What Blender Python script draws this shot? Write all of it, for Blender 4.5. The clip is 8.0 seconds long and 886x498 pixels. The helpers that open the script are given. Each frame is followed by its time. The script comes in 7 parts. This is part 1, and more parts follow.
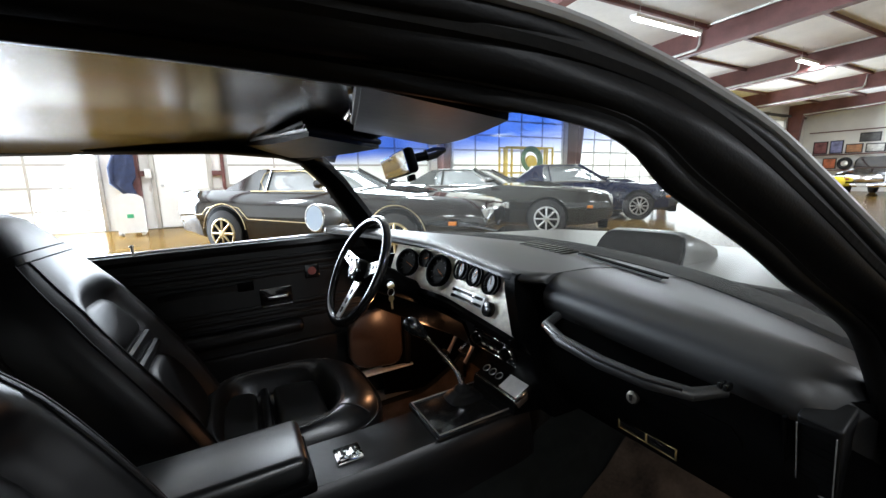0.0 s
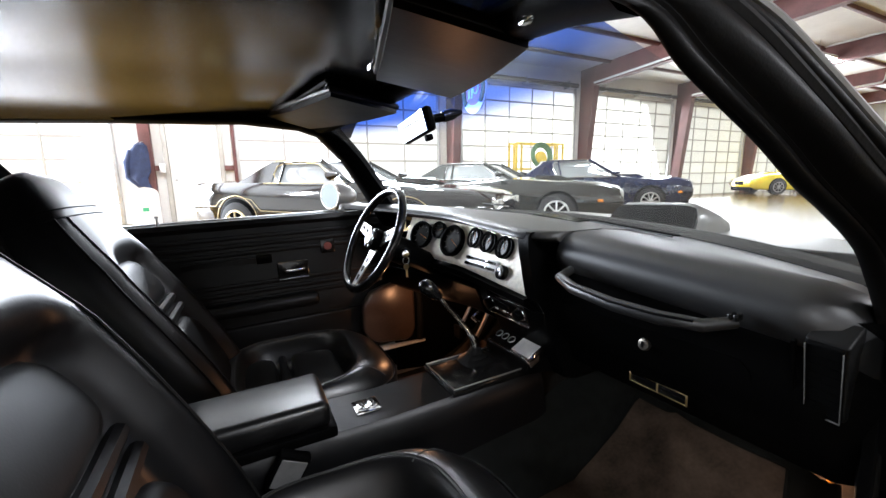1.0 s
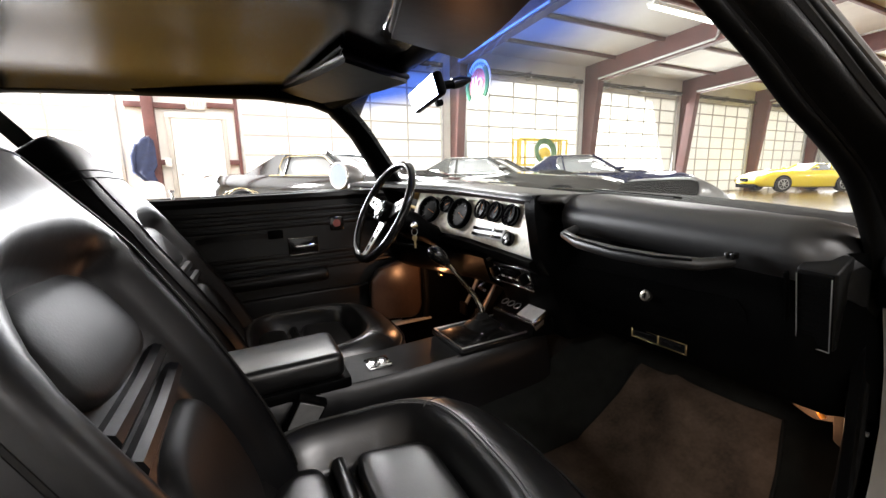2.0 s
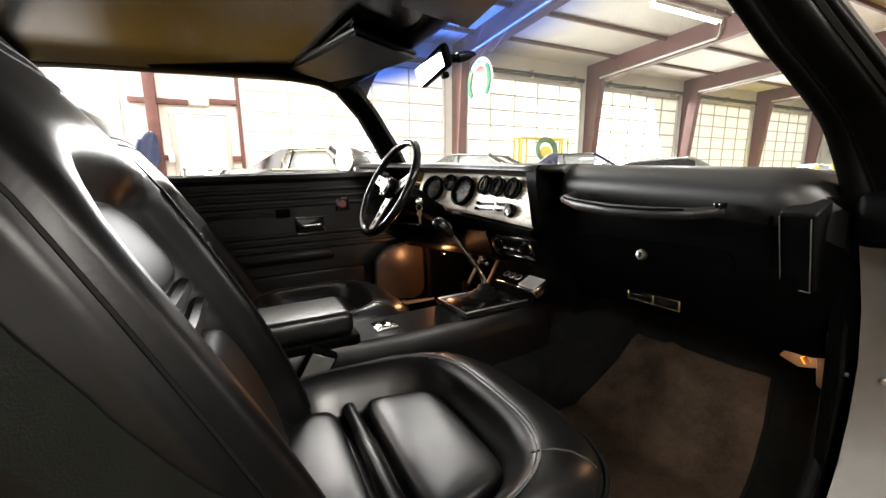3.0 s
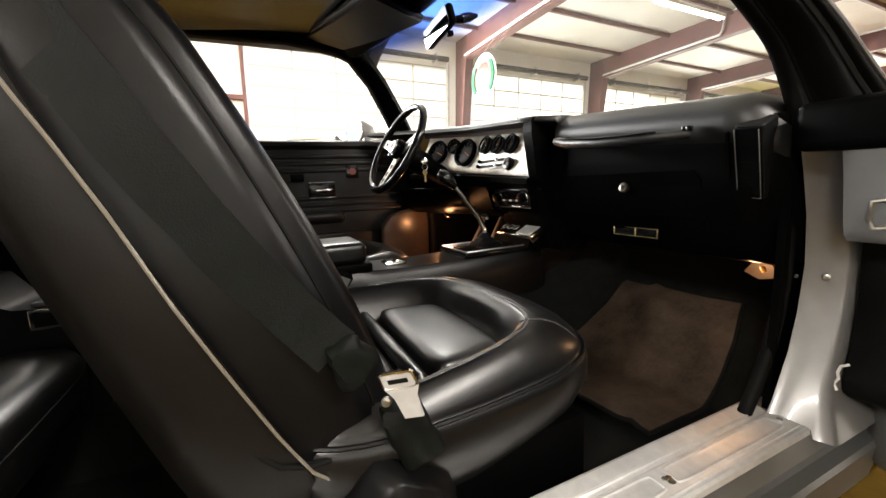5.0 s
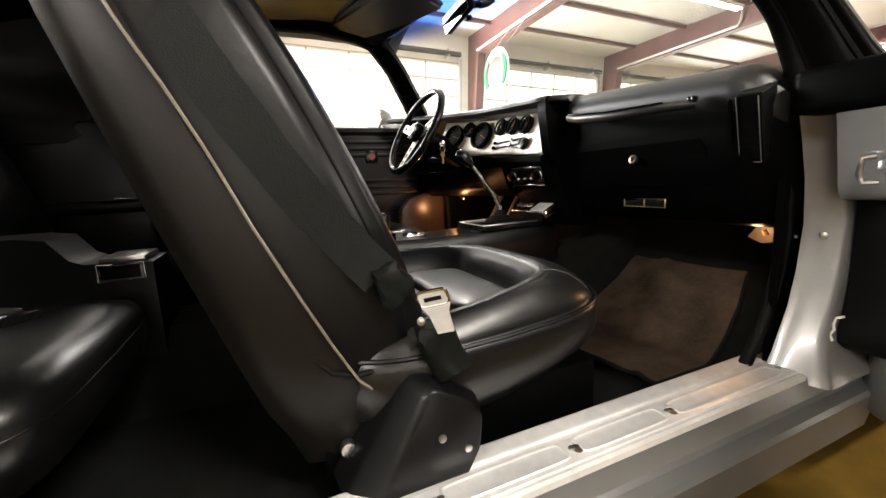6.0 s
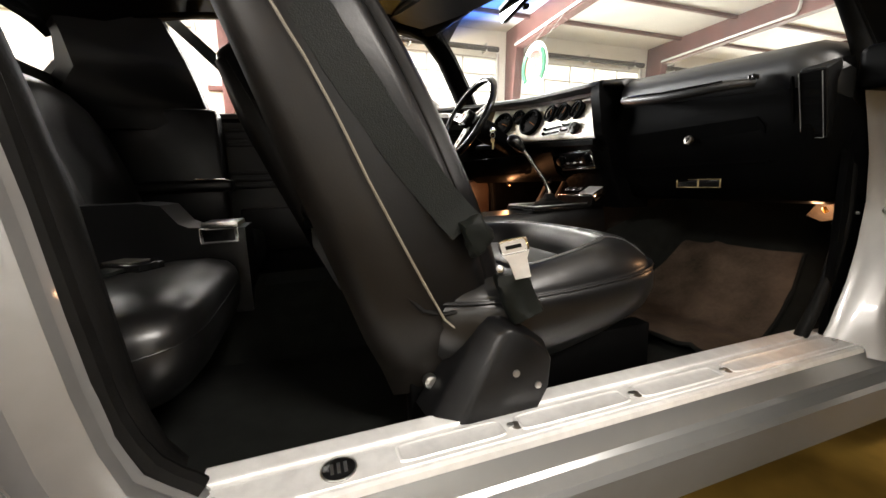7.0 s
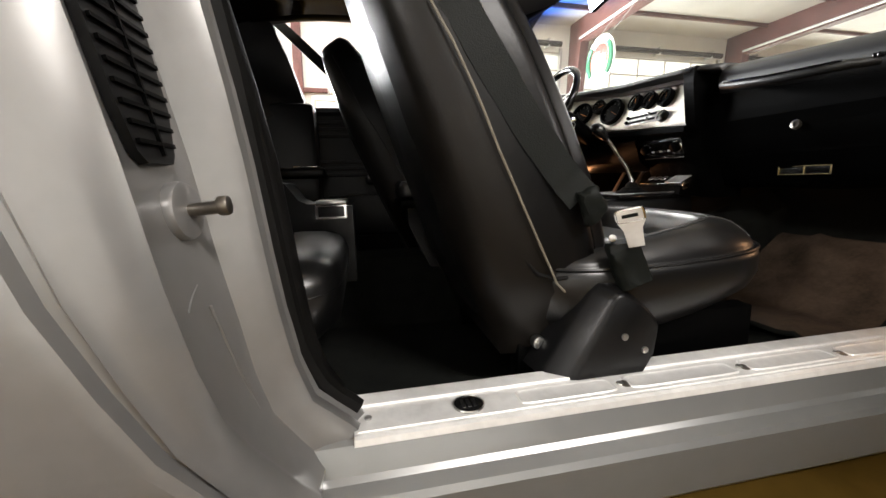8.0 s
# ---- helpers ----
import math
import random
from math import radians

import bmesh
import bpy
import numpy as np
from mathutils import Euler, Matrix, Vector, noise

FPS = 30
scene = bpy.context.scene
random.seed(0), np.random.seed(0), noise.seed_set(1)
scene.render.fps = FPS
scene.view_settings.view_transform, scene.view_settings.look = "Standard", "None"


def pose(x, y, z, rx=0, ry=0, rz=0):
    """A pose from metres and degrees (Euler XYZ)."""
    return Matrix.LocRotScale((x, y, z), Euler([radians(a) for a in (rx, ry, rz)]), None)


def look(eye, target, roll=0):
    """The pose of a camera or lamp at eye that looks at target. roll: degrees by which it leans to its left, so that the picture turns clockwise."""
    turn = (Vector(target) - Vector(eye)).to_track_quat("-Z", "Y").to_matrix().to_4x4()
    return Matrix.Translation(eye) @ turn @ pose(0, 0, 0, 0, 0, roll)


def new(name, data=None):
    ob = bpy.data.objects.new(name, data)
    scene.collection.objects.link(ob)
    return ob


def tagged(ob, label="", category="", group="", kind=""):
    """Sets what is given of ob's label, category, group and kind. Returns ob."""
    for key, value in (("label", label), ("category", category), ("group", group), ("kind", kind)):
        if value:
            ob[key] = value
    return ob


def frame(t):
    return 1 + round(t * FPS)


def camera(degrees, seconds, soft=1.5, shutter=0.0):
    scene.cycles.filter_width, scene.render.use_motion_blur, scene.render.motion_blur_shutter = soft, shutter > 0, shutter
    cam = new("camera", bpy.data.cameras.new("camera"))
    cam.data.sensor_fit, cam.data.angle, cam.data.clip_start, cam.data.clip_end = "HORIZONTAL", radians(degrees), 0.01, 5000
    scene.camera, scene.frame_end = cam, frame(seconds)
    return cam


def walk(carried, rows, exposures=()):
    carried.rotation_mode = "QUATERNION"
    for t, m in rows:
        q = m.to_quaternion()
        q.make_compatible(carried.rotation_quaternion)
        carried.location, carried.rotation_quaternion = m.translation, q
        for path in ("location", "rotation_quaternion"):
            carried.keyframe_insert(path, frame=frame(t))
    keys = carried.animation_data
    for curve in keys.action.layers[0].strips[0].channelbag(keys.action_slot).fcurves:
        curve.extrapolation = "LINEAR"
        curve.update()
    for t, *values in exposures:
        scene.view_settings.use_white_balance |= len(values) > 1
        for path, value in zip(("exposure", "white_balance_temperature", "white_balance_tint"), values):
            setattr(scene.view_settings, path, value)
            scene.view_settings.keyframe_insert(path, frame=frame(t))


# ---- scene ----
# The parked car stands a little nose-up on the garage floor: CAR turns the car's own axes into the world's.
CAR = Matrix.Translation((0, 0, -0.158)) @ Matrix.Rotation(radians(1.6), 4, "X") @ Matrix.Rotation(radians(-2.2), 4, "Y")
cam = camera(96.4, 8.0)
PATH = [
    (0, (0.884, 0.316, 1.186), (-0.872, 1.221, 0.875), -3.4),
    (0.5, (0.894, 0.296, 1.147), (-0.867, 1.189, 0.832), -3.3),
    (1, (0.911, 0.278, 1.101), (-0.865, 1.144, 0.786), -3.3),
    (1.5, (0.928, 0.26, 1.062), (-0.851, 1.114, 0.739), -3.3),
    (3, (0.988, 0.203, 0.949), (-0.794, 1.052, 0.627), -2.8),
    (3.5, (1.013, 0.193, 0.915), (-0.769, 1.041, 0.591), -2.7),
    (4, (1.043, 0.178, 0.874), (-0.74, 1.027, 0.555), -2.6),
    (4.5, (1.07, 0.16, 0.841), (-0.714, 1.006, 0.523), -2.5),
    (6, (1.161, 0.085, 0.754), (-0.649, 0.867, 0.421), -2.7),
    (6.5, (1.189, 0.046, 0.727), (-0.642, 0.777, 0.392), -2.5),
    (7, (1.207, -0.009, 0.71), (-0.658, 0.627, 0.369), -2.2),
    (7.5, (1.227, -0.068, 0.692), (-0.676, 0.445, 0.353), -1.9),
    (8, (1.244, -0.126, 0.676), (-0.688, 0.262, 0.335), -1.6),
]
EXPOSURES = [(0.0, 0.13, 5950, 10), (0.5, 0.42, 5950, 12), (1.0, 0.51, 6080, 14), (1.5, 0.54, 6400, 16), (3.0, 0.75, 7050, 14), (4.5, 0.82, 7150, 14), (6.5, 1.0, 7200, 14), (7.1, 1.02, 7100, 14), (7.6, 0.93, 6950, 14), (8.0, 0.74, 6900, 14)]
walk(cam, [(t, CAR @ look(eye, target, roll)) for t, eye, target, roll in PATH], EXPOSURES)

# ---- world, sun and lamps ----
world = bpy.data.worlds.new("sky")
scene.world = world
world.use_nodes = True
wn = world.node_tree
sky = wn.nodes.new("ShaderNodeTexSky")
sky.sky_type = "NISHITA"
sky.sun_disc = False
sky.sun_elevation, sky.sun_rotation = radians(34), radians(-80)
wn.links.new(sky.outputs[0], wn.nodes["Background"].inputs[0])
wn.nodes["Background"].inputs[1].default_value = 0.15


def sun_lamp():
    data = bpy.data.lights.new("sun", "SUN")
    data.energy, data.angle, data.color = 5.0, radians(0.6), (1.0, 0.96, 0.9)
    ob = new("sun", data)
    ob.matrix_world = look((-20, 4, 14), (0, 0, 0))


def area_lamp(name, eye, target, sx, sy, watts, color):
    data = bpy.data.lights.new(name, "AREA")
    data.shape, data.size, data.size_y, data.energy, data.color = "RECTANGLE", sx, sy, watts, color
    ob = new(name, data)
    ob.matrix_world = look(eye, target)
    return ob


def bulb_lamp(name, place, watts, color, radius):
    data = bpy.data.lights.new(name, "POINT")
    data.energy, data.color, data.shadow_soft_size = watts, color, radius
    ob = new(name, data)
    ob.matrix_world = CAR @ Matrix.Translation(place)
    return ob


sun_lamp()
# daylight that comes in through the row of translucent doors
area_lamp("door_daylight", (-10.3, -5.3, 2.0), (0, -4, 1.2), 6.0, 3.7, 2700, (0.88, 0.95, 1.0))
area_lamp("door_daylight", (-10.3, 3.0, 2.0), (0, 3, 1.2), 5.4, 3.7, 1200, (0.90, 0.96, 1.0))
area_lamp("door_daylight", (-10.3, 18.0, 2.0), (0, 16, 1.2), 22.0, 3.5, 1300, (0.95, 0.98, 1.0))
# fluorescent fixtures under the roof, and an unseen row added over the open side
for k in range(5):
    area_lamp("tube_light_glow", (-5.5, -5.6 + 7.6 * k, 4.40), (-5.5, -5.6 + 7.6 * k, 0), 0.25, 2.4, 260, (0.95, 0.99, 1.0))
    area_lamp("tube_light_glow", (4.5, -5.6 + 7.6 * k, 4.45), (4.5, -5.6 + 7.6 * k, 0), 0.25, 2.4, 290, (0.98, 0.99, 0.98))
# courtesy bulbs under the dashboard, one in each footwell
bulb_lamp("courtesy_glow", (0.655, 1.040, 0.618), 0.26, (1.0, 0.58, 0.31), 0.012)
bulb_lamp("courtesy_glow", (-0.42, 0.86, 0.66), 1.2, (1.0, 0.46, 0.2), 0.012)

# ---- materials ----
def material(name, color, rough=0.5, metal=0.0, var=0.15, scale=8.0, bump=0.0, bump_scale=120.0, coat=0.0, pattern="noise", spec=0.5, wrinkle=0.0):
    m = bpy.data.materials.new(name)
    m.use_nodes = True
    nt = m.node_tree
    b = nt.nodes["Principled BSDF"]
    b.inputs["Metallic"].default_value = metal
    b.inputs["Coat Weight"].default_value = coat
    b.inputs["Coat Roughness"].default_value = 0.06
    b.inputs["Specular IOR Level"].default_value = spec
    tc = nt.nodes.new("ShaderNodeTexCoord")
    n1 = nt.nodes.new("ShaderNodeTexNoise")
    n1.inputs["Scale"].default_value, n1.inputs["Detail"].default_value = scale, 6.0
    n2 = nt.nodes.new("ShaderNodeTexNoise")
    n2.inputs["Scale"].default_value, n2.inputs["Detail"].default_value = scale * 9, 3.0
    nt.links.new(tc.outputs["Object"], n1.inputs["Vector"])
    nt.links.new(tc.outputs["Object"], n2.inputs["Vector"])
    mixf = nt.nodes.new("ShaderNodeMath")
    mixf.operation = "MULTIPLY_ADD"
    mixf.inputs[1].default_value = 0.35
    nt.links.new(n2.outputs[0], mixf.inputs[0])
    nt.links.new(n1.outputs[0], mixf.inputs[2])
    ramp = nt.nodes.new("ShaderNodeValToRGB")
    lo = [c * (1 - var) for c in color]
    hi = [min(1.0, c * (1 + var)) for c in color]
    ramp.color_ramp.elements[0].color, ramp.color_ramp.elements[0].position = (*lo, 1), 0.42
    ramp.color_ramp.elements[1].color, ramp.color_ramp.elements[1].position = (*hi, 1), 0.92
    nt.links.new(mixf.outputs[0], ramp.inputs[0])
    nt.links.new(ramp.outputs[0], b.inputs["Base Color"])
    rr = nt.nodes.new("ShaderNodeMapRange")
    rr.inputs[3].default_value, rr.inputs[4].default_value = max(0.02, rough * 0.93), min(1.0, rough * 1.08)
    nt.links.new(mixf.outputs[0], rr.inputs[0])
    nt.links.new(rr.outputs[0], b.inputs["Roughness"])
    if bump:
        if pattern == "noise":
            h = nt.nodes.new("ShaderNodeTexNoise")
            h.inputs["Scale"].default_value, h.inputs["Detail"].default_value = bump_scale, 4.0
            out = h.outputs[0]
        else:
            h = nt.nodes.new("ShaderNodeTexVoronoi")
            h.inputs["Scale"].default_value = bump_scale
            out = h.outputs[0]
        nt.links.new(tc.outputs["Object"], h.inputs["Vector"])
        bp = nt.nodes.new("ShaderNodeBump")
        bp.inputs["Strength"].default_value, bp.inputs["Distance"].default_value = bump, 0.002
        nt.links.new(out, bp.inputs["Height"])
        nt.links.new(bp.outputs[0], b.inputs["Normal"])
        if wrinkle:
            # soft creases of stretched upholstery under the fine grain
            w = nt.nodes.new("ShaderNodeTexNoise")
            w.inputs["Scale"].default_value, w.inputs["Detail"].default_value, w.inputs["Distortion"].default_value = 9.0, 3.0, 1.2
            bw = nt.nodes.new("ShaderNodeBump")
            bw.inputs["Strength"].default_value, bw.inputs["Distance"].default_value = wrinkle, 0.012
            nt.links.new(tc.outputs["Object"], w.inputs["Vector"])
            nt.links.new(w.outputs[0], bw.inputs["Height"])
            nt.links.new(bw.outputs[0], bp.inputs["Normal"])
    return m


def glow(name, color, strength):
    m = bpy.data.materials.new(name)
    m.use_nodes = True
    b = m.node_tree.nodes["Principled BSDF"]
    b.inputs["Base Color"].default_value = (*color, 1)
    b.inputs["Emission Color"].default_value = (*color, 1)
    b.inputs["Emission Strength"].default_value = strength
    return m


def clear_glass(name, tint, band=None, haze=0.0):
    """Thin pane: see-through with a faint reflection, under a share of pale film that puts a haze over the view; band:
    blue shade strip between two heights (z of the mesh).
    """
    m = bpy.data.materials.new(name)
    m.use_nodes = True
    nt = m.node_tree
    nt.nodes.remove(nt.nodes["Principled BSDF"])
    out = nt.nodes["Material Output"]
    tr = nt.nodes.new("ShaderNodeBsdfTransparent")
    gl = nt.nodes.new("ShaderNodeBsdfGlossy")
    gl.inputs["Roughness"].default_value = 0.02
    mix = nt.nodes.new("ShaderNodeMixShader")
    lw = nt.nodes.new("ShaderNodeLayerWeight")
    lw.inputs[0].default_value = 0.5
    pw = nt.nodes.new("ShaderNodeMath")
    pw.operation = "POWER"
    pw.inputs[1].default_value = 5.0
    amt = nt.nodes.new("ShaderNodeMath")
    amt.operation = "MULTIPLY_ADD"
    amt.inputs[1].default_value, amt.inputs[2].default_value = 0.6, 0.03
    nt.links.new(lw.outputs["Facing"], pw.inputs[0])
    nt.links.new(pw.outputs[0], amt.inputs[0])
    nt.links.new(amt.outputs[0], mix.inputs[0])
    nt.links.new(tr.outputs[0], mix.inputs[1])
    nt.links.new(gl.outputs[0], mix.inputs[2])
    nt.links.new(mix.outputs[0], out.inputs[0])
    tr.inputs[0].default_value = (*tint, 1)
    if haze:
        # pale film veils what is seen through the pane
        film = nt.nodes.new("ShaderNodeBsdfTranslucent")
        film.inputs[0].default_value = (0.8, 0.8, 0.77, 1)
        mottle = nt.nodes.new("ShaderNodeTexNoise")
        mottle.inputs["Scale"].default_value, mottle.inputs["Detail"].default_value = 14.0, 6.0
        share = nt.nodes.new("ShaderNodeMapRange")
        share.inputs[1].default_value, share.inputs[2].default_value = 0.3, 0.7
        share.inputs[3].default_value, share.inputs[4].default_value = haze * 0.8, haze * 1.2
        over = nt.nodes.new("ShaderNodeMixShader")
        nt.links.new(mottle.outputs[0], share.inputs[0])
        nt.links.new(share.outputs[0], over.inputs[0])
        nt.links.new(mix.outputs[0], over.inputs[1])
        nt.links.new(film.outputs[0], over.inputs[2])
        nt.links.new(over.outputs[0], out.inputs[0])
    if band:
        tc = nt.nodes.new("ShaderNodeTexCoord")
        sep = nt.nodes.new("ShaderNodeSeparateXYZ")
        mr = nt.nodes.new("ShaderNodeMapRange")
        mr.interpolation_type = "SMOOTHSTEP"
        mr.inputs[1].default_value, mr.inputs[2].default_value = band[0], band[1]
        cr = nt.nodes.new("ShaderNodeMix")
        cr.data_type = "RGBA"
        cr.inputs[6].default_value = (*tint, 1)
        cr.inputs[7].default_value = (*band[2], 1)
        nt.links.new(tc.outputs["Object"], sep.inputs[0])
        lean = nt.nodes.new("ShaderNodeMath")
        lean.operation = "MULTIPLY_ADD"
        lean.inputs[1].default_value = 0.06
        nt.links.new(sep.outputs[0], lean.inputs[0])
        nt.links.new(sep.outputs[2], lean.inputs[2])
        nt.links.new(lean.outputs[0], mr.inputs[0])
        nt.links.new(mr.outputs[0], cr.inputs[0])
        nt.links.new(cr.outputs[2], tr.inputs[0])
    return m


def translucent(name, color, through_share):
    m = bpy.data.materials.new(name)
    m.use_nodes = True
    nt = m.node_tree
    b = nt.nodes["Principled BSDF"]
    b.inputs["Roughness"].default_value = 0.5
    tc = nt.nodes.new("ShaderNodeTexCoord")
    n = nt.nodes.new("ShaderNodeTexNoise")
    n.inputs["Scale"].default_value, n.inputs["Detail"].default_value = 1.6, 5.0
    ramp = nt.nodes.new("ShaderNodeValToRGB")
    ramp.color_ramp.elements[0].color = (*[c * 0.86 for c in color], 1)
    ramp.color_ramp.elements[1].color = (*color, 1)
    t = nt.nodes.new("ShaderNodeBsdfTranslucent")
    mix = nt.nodes.new("ShaderNodeMixShader")
    mix.inputs[0].default_value = through_share
    nt.links.new(tc.outputs["Object"], n.inputs["Vector"])
    nt.links.new(n.outputs[0], ramp.inputs[0])
    nt.links.new(ramp.outputs[0], b.inputs["Base Color"])
    nt.links.new(ramp.outputs[0], t.inputs[0])
    nt.links.new(b.outputs[0], mix.inputs[1])
    nt.links.new(t.outputs[0], mix.inputs[2])
    nt.links.new(mix.outputs[0], nt.nodes["Material Output"].inputs[0])
    return m


VINYL = material("black_vinyl", (0.0032, 0.0032, 0.0034), 0.34, var=0.3, scale=6, bump=0.06, bump_scale=260, spec=0.24, wrinkle=0.06)
# worn vinyl, also a brighter copy that gives the cushions their sheen
VINYL_WORN_LIT = material("worn_lit_black_vinyl", (0.0042, 0.0041, 0.0041), 0.31, var=0.3, scale=5, bump=0.06, bump_scale=240, spec=0.48, wrinkle=0.04)
# duller copy of the vinyl that keeps the window's reflection off the inserts
INSERT = material("muted_insert_vinyl", (0.0045, 0.0043, 0.0042), 0.46, var=0.3, scale=6, bump=0.08, bump_scale=320, spec=0.10, wrinkle=0.03)
# lighter copy of the vinyl for the light on the driver's side
DRIVER_VINYL = material("driver_side_vinyl", (0.0045, 0.0045, 0.0045), 0.38, var=0.3, scale=6, bump=0.06, bump_scale=260, spec=0.2, wrinkle=0.03)
SEAT_SHELL = material("brownish_seat_vinyl", (0.0054, 0.0044, 0.0035), 0.42, var=0.25, scale=5, bump=0.08, bump_scale=300, spec=0.24)
SLOT_BLACK = material("unlit_slot_black", (0.0015, 0.0015, 0.0015), 0.9, var=0.1, spec=0.03)
FIBRE = material("tan_fibre_board", (0.035, 0.026, 0.019), 0.6, var=0.35, scale=30, bump=0.1, bump_scale=200, spec=0.2)
PAD = material("dash_pad_vinyl", (0.0065, 0.0065, 0.0066), 0.42, var=0.25, scale=7, bump=0.07, bump_scale=300, spec=0.52)
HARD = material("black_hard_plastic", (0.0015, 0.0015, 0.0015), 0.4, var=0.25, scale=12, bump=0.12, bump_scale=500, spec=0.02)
GLOSS_BLACK = material("gloss_black", (0.005, 0.005, 0.005), 0.16, var=0.2, scale=12, spec=0.35)
HEADLINER = material("perforated_headliner", (0.008, 0.0076, 0.0072), 0.15, var=0.15, scale=4, bump=0.05, bump_scale=300, pattern="voronoi", spec=0.22)
CARPET = material("black_carpet", (0.0072, 0.0078, 0.0070), 0.95, var=0.4, scale=30, bump=1.0, bump_scale=700, spec=0.1)
MATRUG = material("brown_black_floor_mat", (0.044, 0.031, 0.022), 0.9, var=0.6, scale=14, bump=0.8, bump_scale=600, spec=0.15)
SILVER = material("silver_paint", (0.215, 0.217, 0.215), 0.30, 0.6, var=0.08, scale=3, coat=0.03, spec=0.2)
SILVER_DULL = material("silver_jamb_paint", (0.19, 0.187, 0.183), 0.32, 0.4, var=0.14, scale=4, coat=0.45)
ALU = material("scuffed_aluminium", (0.80, 0.80, 0.79), 0.38, 0.5, var=0.2, scale=7, bump=0.12, bump_scale=160)
CHROME = material("chrome", (0.80, 0.80, 0.80), 0.1, 1.0, var=0.05, scale=20)
STEEL = material("brushed_steel", (0.46, 0.46, 0.45), 0.28, 1.0, var=0.1, scale=20)
RUBBER = material("black_rubber_seal", (0.005, 0.0048, 0.0045), 0.55, var=0.3, scale=20, bump=0.2, bump_scale=200, spec=0.08)
POST_TRIM = material("black_post_trim", (0.0025, 0.0024, 0.0023), 0.38, var=0.25, scale=12, bump=0.1, bump_scale=400, spec=0.05)
BELT = material("dark_green_belt_webbing", (0.0036, 0.0046, 0.0037), 0.55, var=0.2, scale=30, bump=0.3, bump_scale=500, spec=0.15)
WELT = material("welt_cord_highlight", (0.17, 0.15, 0.115), 0.28, var=0.12, scale=12)
TURNED = material("engine_turned_aluminium", (0.80, 0.755, 0.67), 0.50, 0.55, var=0.14, scale=60, bump=0.3, bump_scale=90, pattern="voronoi")
DIAL = material("black_dial", (0.006, 0.006, 0.006), 0.4, var=0.2, scale=30, spec=0.1)
LENS = material("dial_lens", (0.006, 0.006, 0.006), 0.2, var=0.1, scale=10, spec=0.05)
DIM_MARK = material("faded_dial_print", (0.22, 0.22, 0.21), 0.5, var=0.1)
DARK_STEEL = material("oiled_dark_steel", (0.16, 0.145, 0.125), 0.32, 0.85, var=0.2, scale=40)
BUCKLE = material("worn_grey_plate", (0.16, 0.16, 0.155), 0.3, 0.3, var=0.2, scale=40)
WHITE_MARK = material("white_print", (0.75, 0.75, 0.72), 0.5, var=0.05)
ORANGE_MARK = material("orange_print", (0.7, 0.22, 0.04), 0.5, var=0.05)
DARK_RED = material("dull_red_crest", (0.14, 0.03, 0.025), 0.5, var=0.2)
BRASS = material("brass_key", (0.65, 0.5, 0.25), 0.3, 1.0, var=0.15, scale=40)
STITCH = material("grey_black_stitching", (0.035, 0.034, 0.033), 0.5, var=0.3, scale=200)
AMBER = material("amber_lens", (0.8, 0.25, 0.02), 0.2, var=0.1)
BULB = glow("warm_bulb", (1.0, 0.45, 0.15), 3.0)
WINDSHIELD = clear_glass("windshield_glass", (0.84, 0.87, 0.84), (1.125, 1.172, (0.035, 0.12, 0.60)), 0.032)
MIRROR = material("mirror_glass", (0.26, 0.30, 0.36), 0.02, 1.0, var=0.01)
WHITE_PLASTIC = material("pale_grey_plastic", (0.7, 0.69, 0.66), 0.35, var=0.06)


# ---- mesh helpers ----
ORIGIN = {}


def thing(name, base, label, category, group="", kind="", m=None):
    """A top-level Empty at its base; base is in the car's axes unless a pose m is given."""
    ob = new(name)
    ob.empty_display_size = 0.05
    ob.matrix_world = (CAR if m is None else m) @ Matrix.Translation(base)
    ORIGIN[ob.name] = Vector(base)
    return tagged(ob, label, category, group, kind)


def finish(bm, name, mat, angle=38, smooth=True):
    bmesh.ops.recalc_face_normals(bm, faces=bm.faces)
    if smooth:
        for f in bm.faces:
            f.smooth = True
        lim = radians(angle)
        for e in bm.edges:
            if len(e.link_faces) == 2 and e.calc_face_angle(0) > lim:
                e.smooth = False
    me = bpy.data.meshes.new(name)
    bm.to_mesh(me)
    bm.free()
    me.materials.append(mat)
    return me


def part(name, bm, mat, parent, label="", angle=38):
    o = ORIGIN[parent.name]
    bmesh.ops.translate(bm, verts=bm.verts, vec=-o)
    ob = new(name, finish(bm, name, mat, angle))
    ob.parent = parent
    ORIGIN[ob.name] = o
    return tagged(ob, label)


def solid(name, bm, mat, base, label, category, group="", kind="", m=None, angle=38):
    """A top-level thing made of one mesh."""
    bmesh.ops.translate(bm, verts=bm.verts, vec=-Vector(base))
    ob = new(name, finish(bm, name, mat, angle))
    ob.matrix_world = (CAR if m is None else m) @ Matrix.Translation(base)
    ORIGIN[ob.name] = Vector(base)
    return tagged(ob, label, category, group, kind)


def loft(rings, closed=True, caps=True, bm=None):
    bm = bm or bmesh.new()
    rows = [[bm.verts.new(p) for p in r] for r in rings]
    n = len(rows[0])
    for a, b in zip(rows, rows[1:]):
        for i in range(n if closed else n - 1):
            j = (i + 1) % n
            bm.faces.new((a[i], a[j], b[j], b[i]))
    if caps and closed:
        bm.faces.new(rows[0][::-1])
        bm.faces.new(rows[-1])
    return bm


def sheet(rows, thick=0.0):
    """An open grid of points, thickened by thick along its normals."""
    bm = loft(rows, closed=False, caps=False)
    if thick:
        bmesh.ops.recalc_face_normals(bm, faces=bm.faces)
        bmesh.ops.solidify(bm, geom=bm.faces[:], thickness=thick)
    return bm


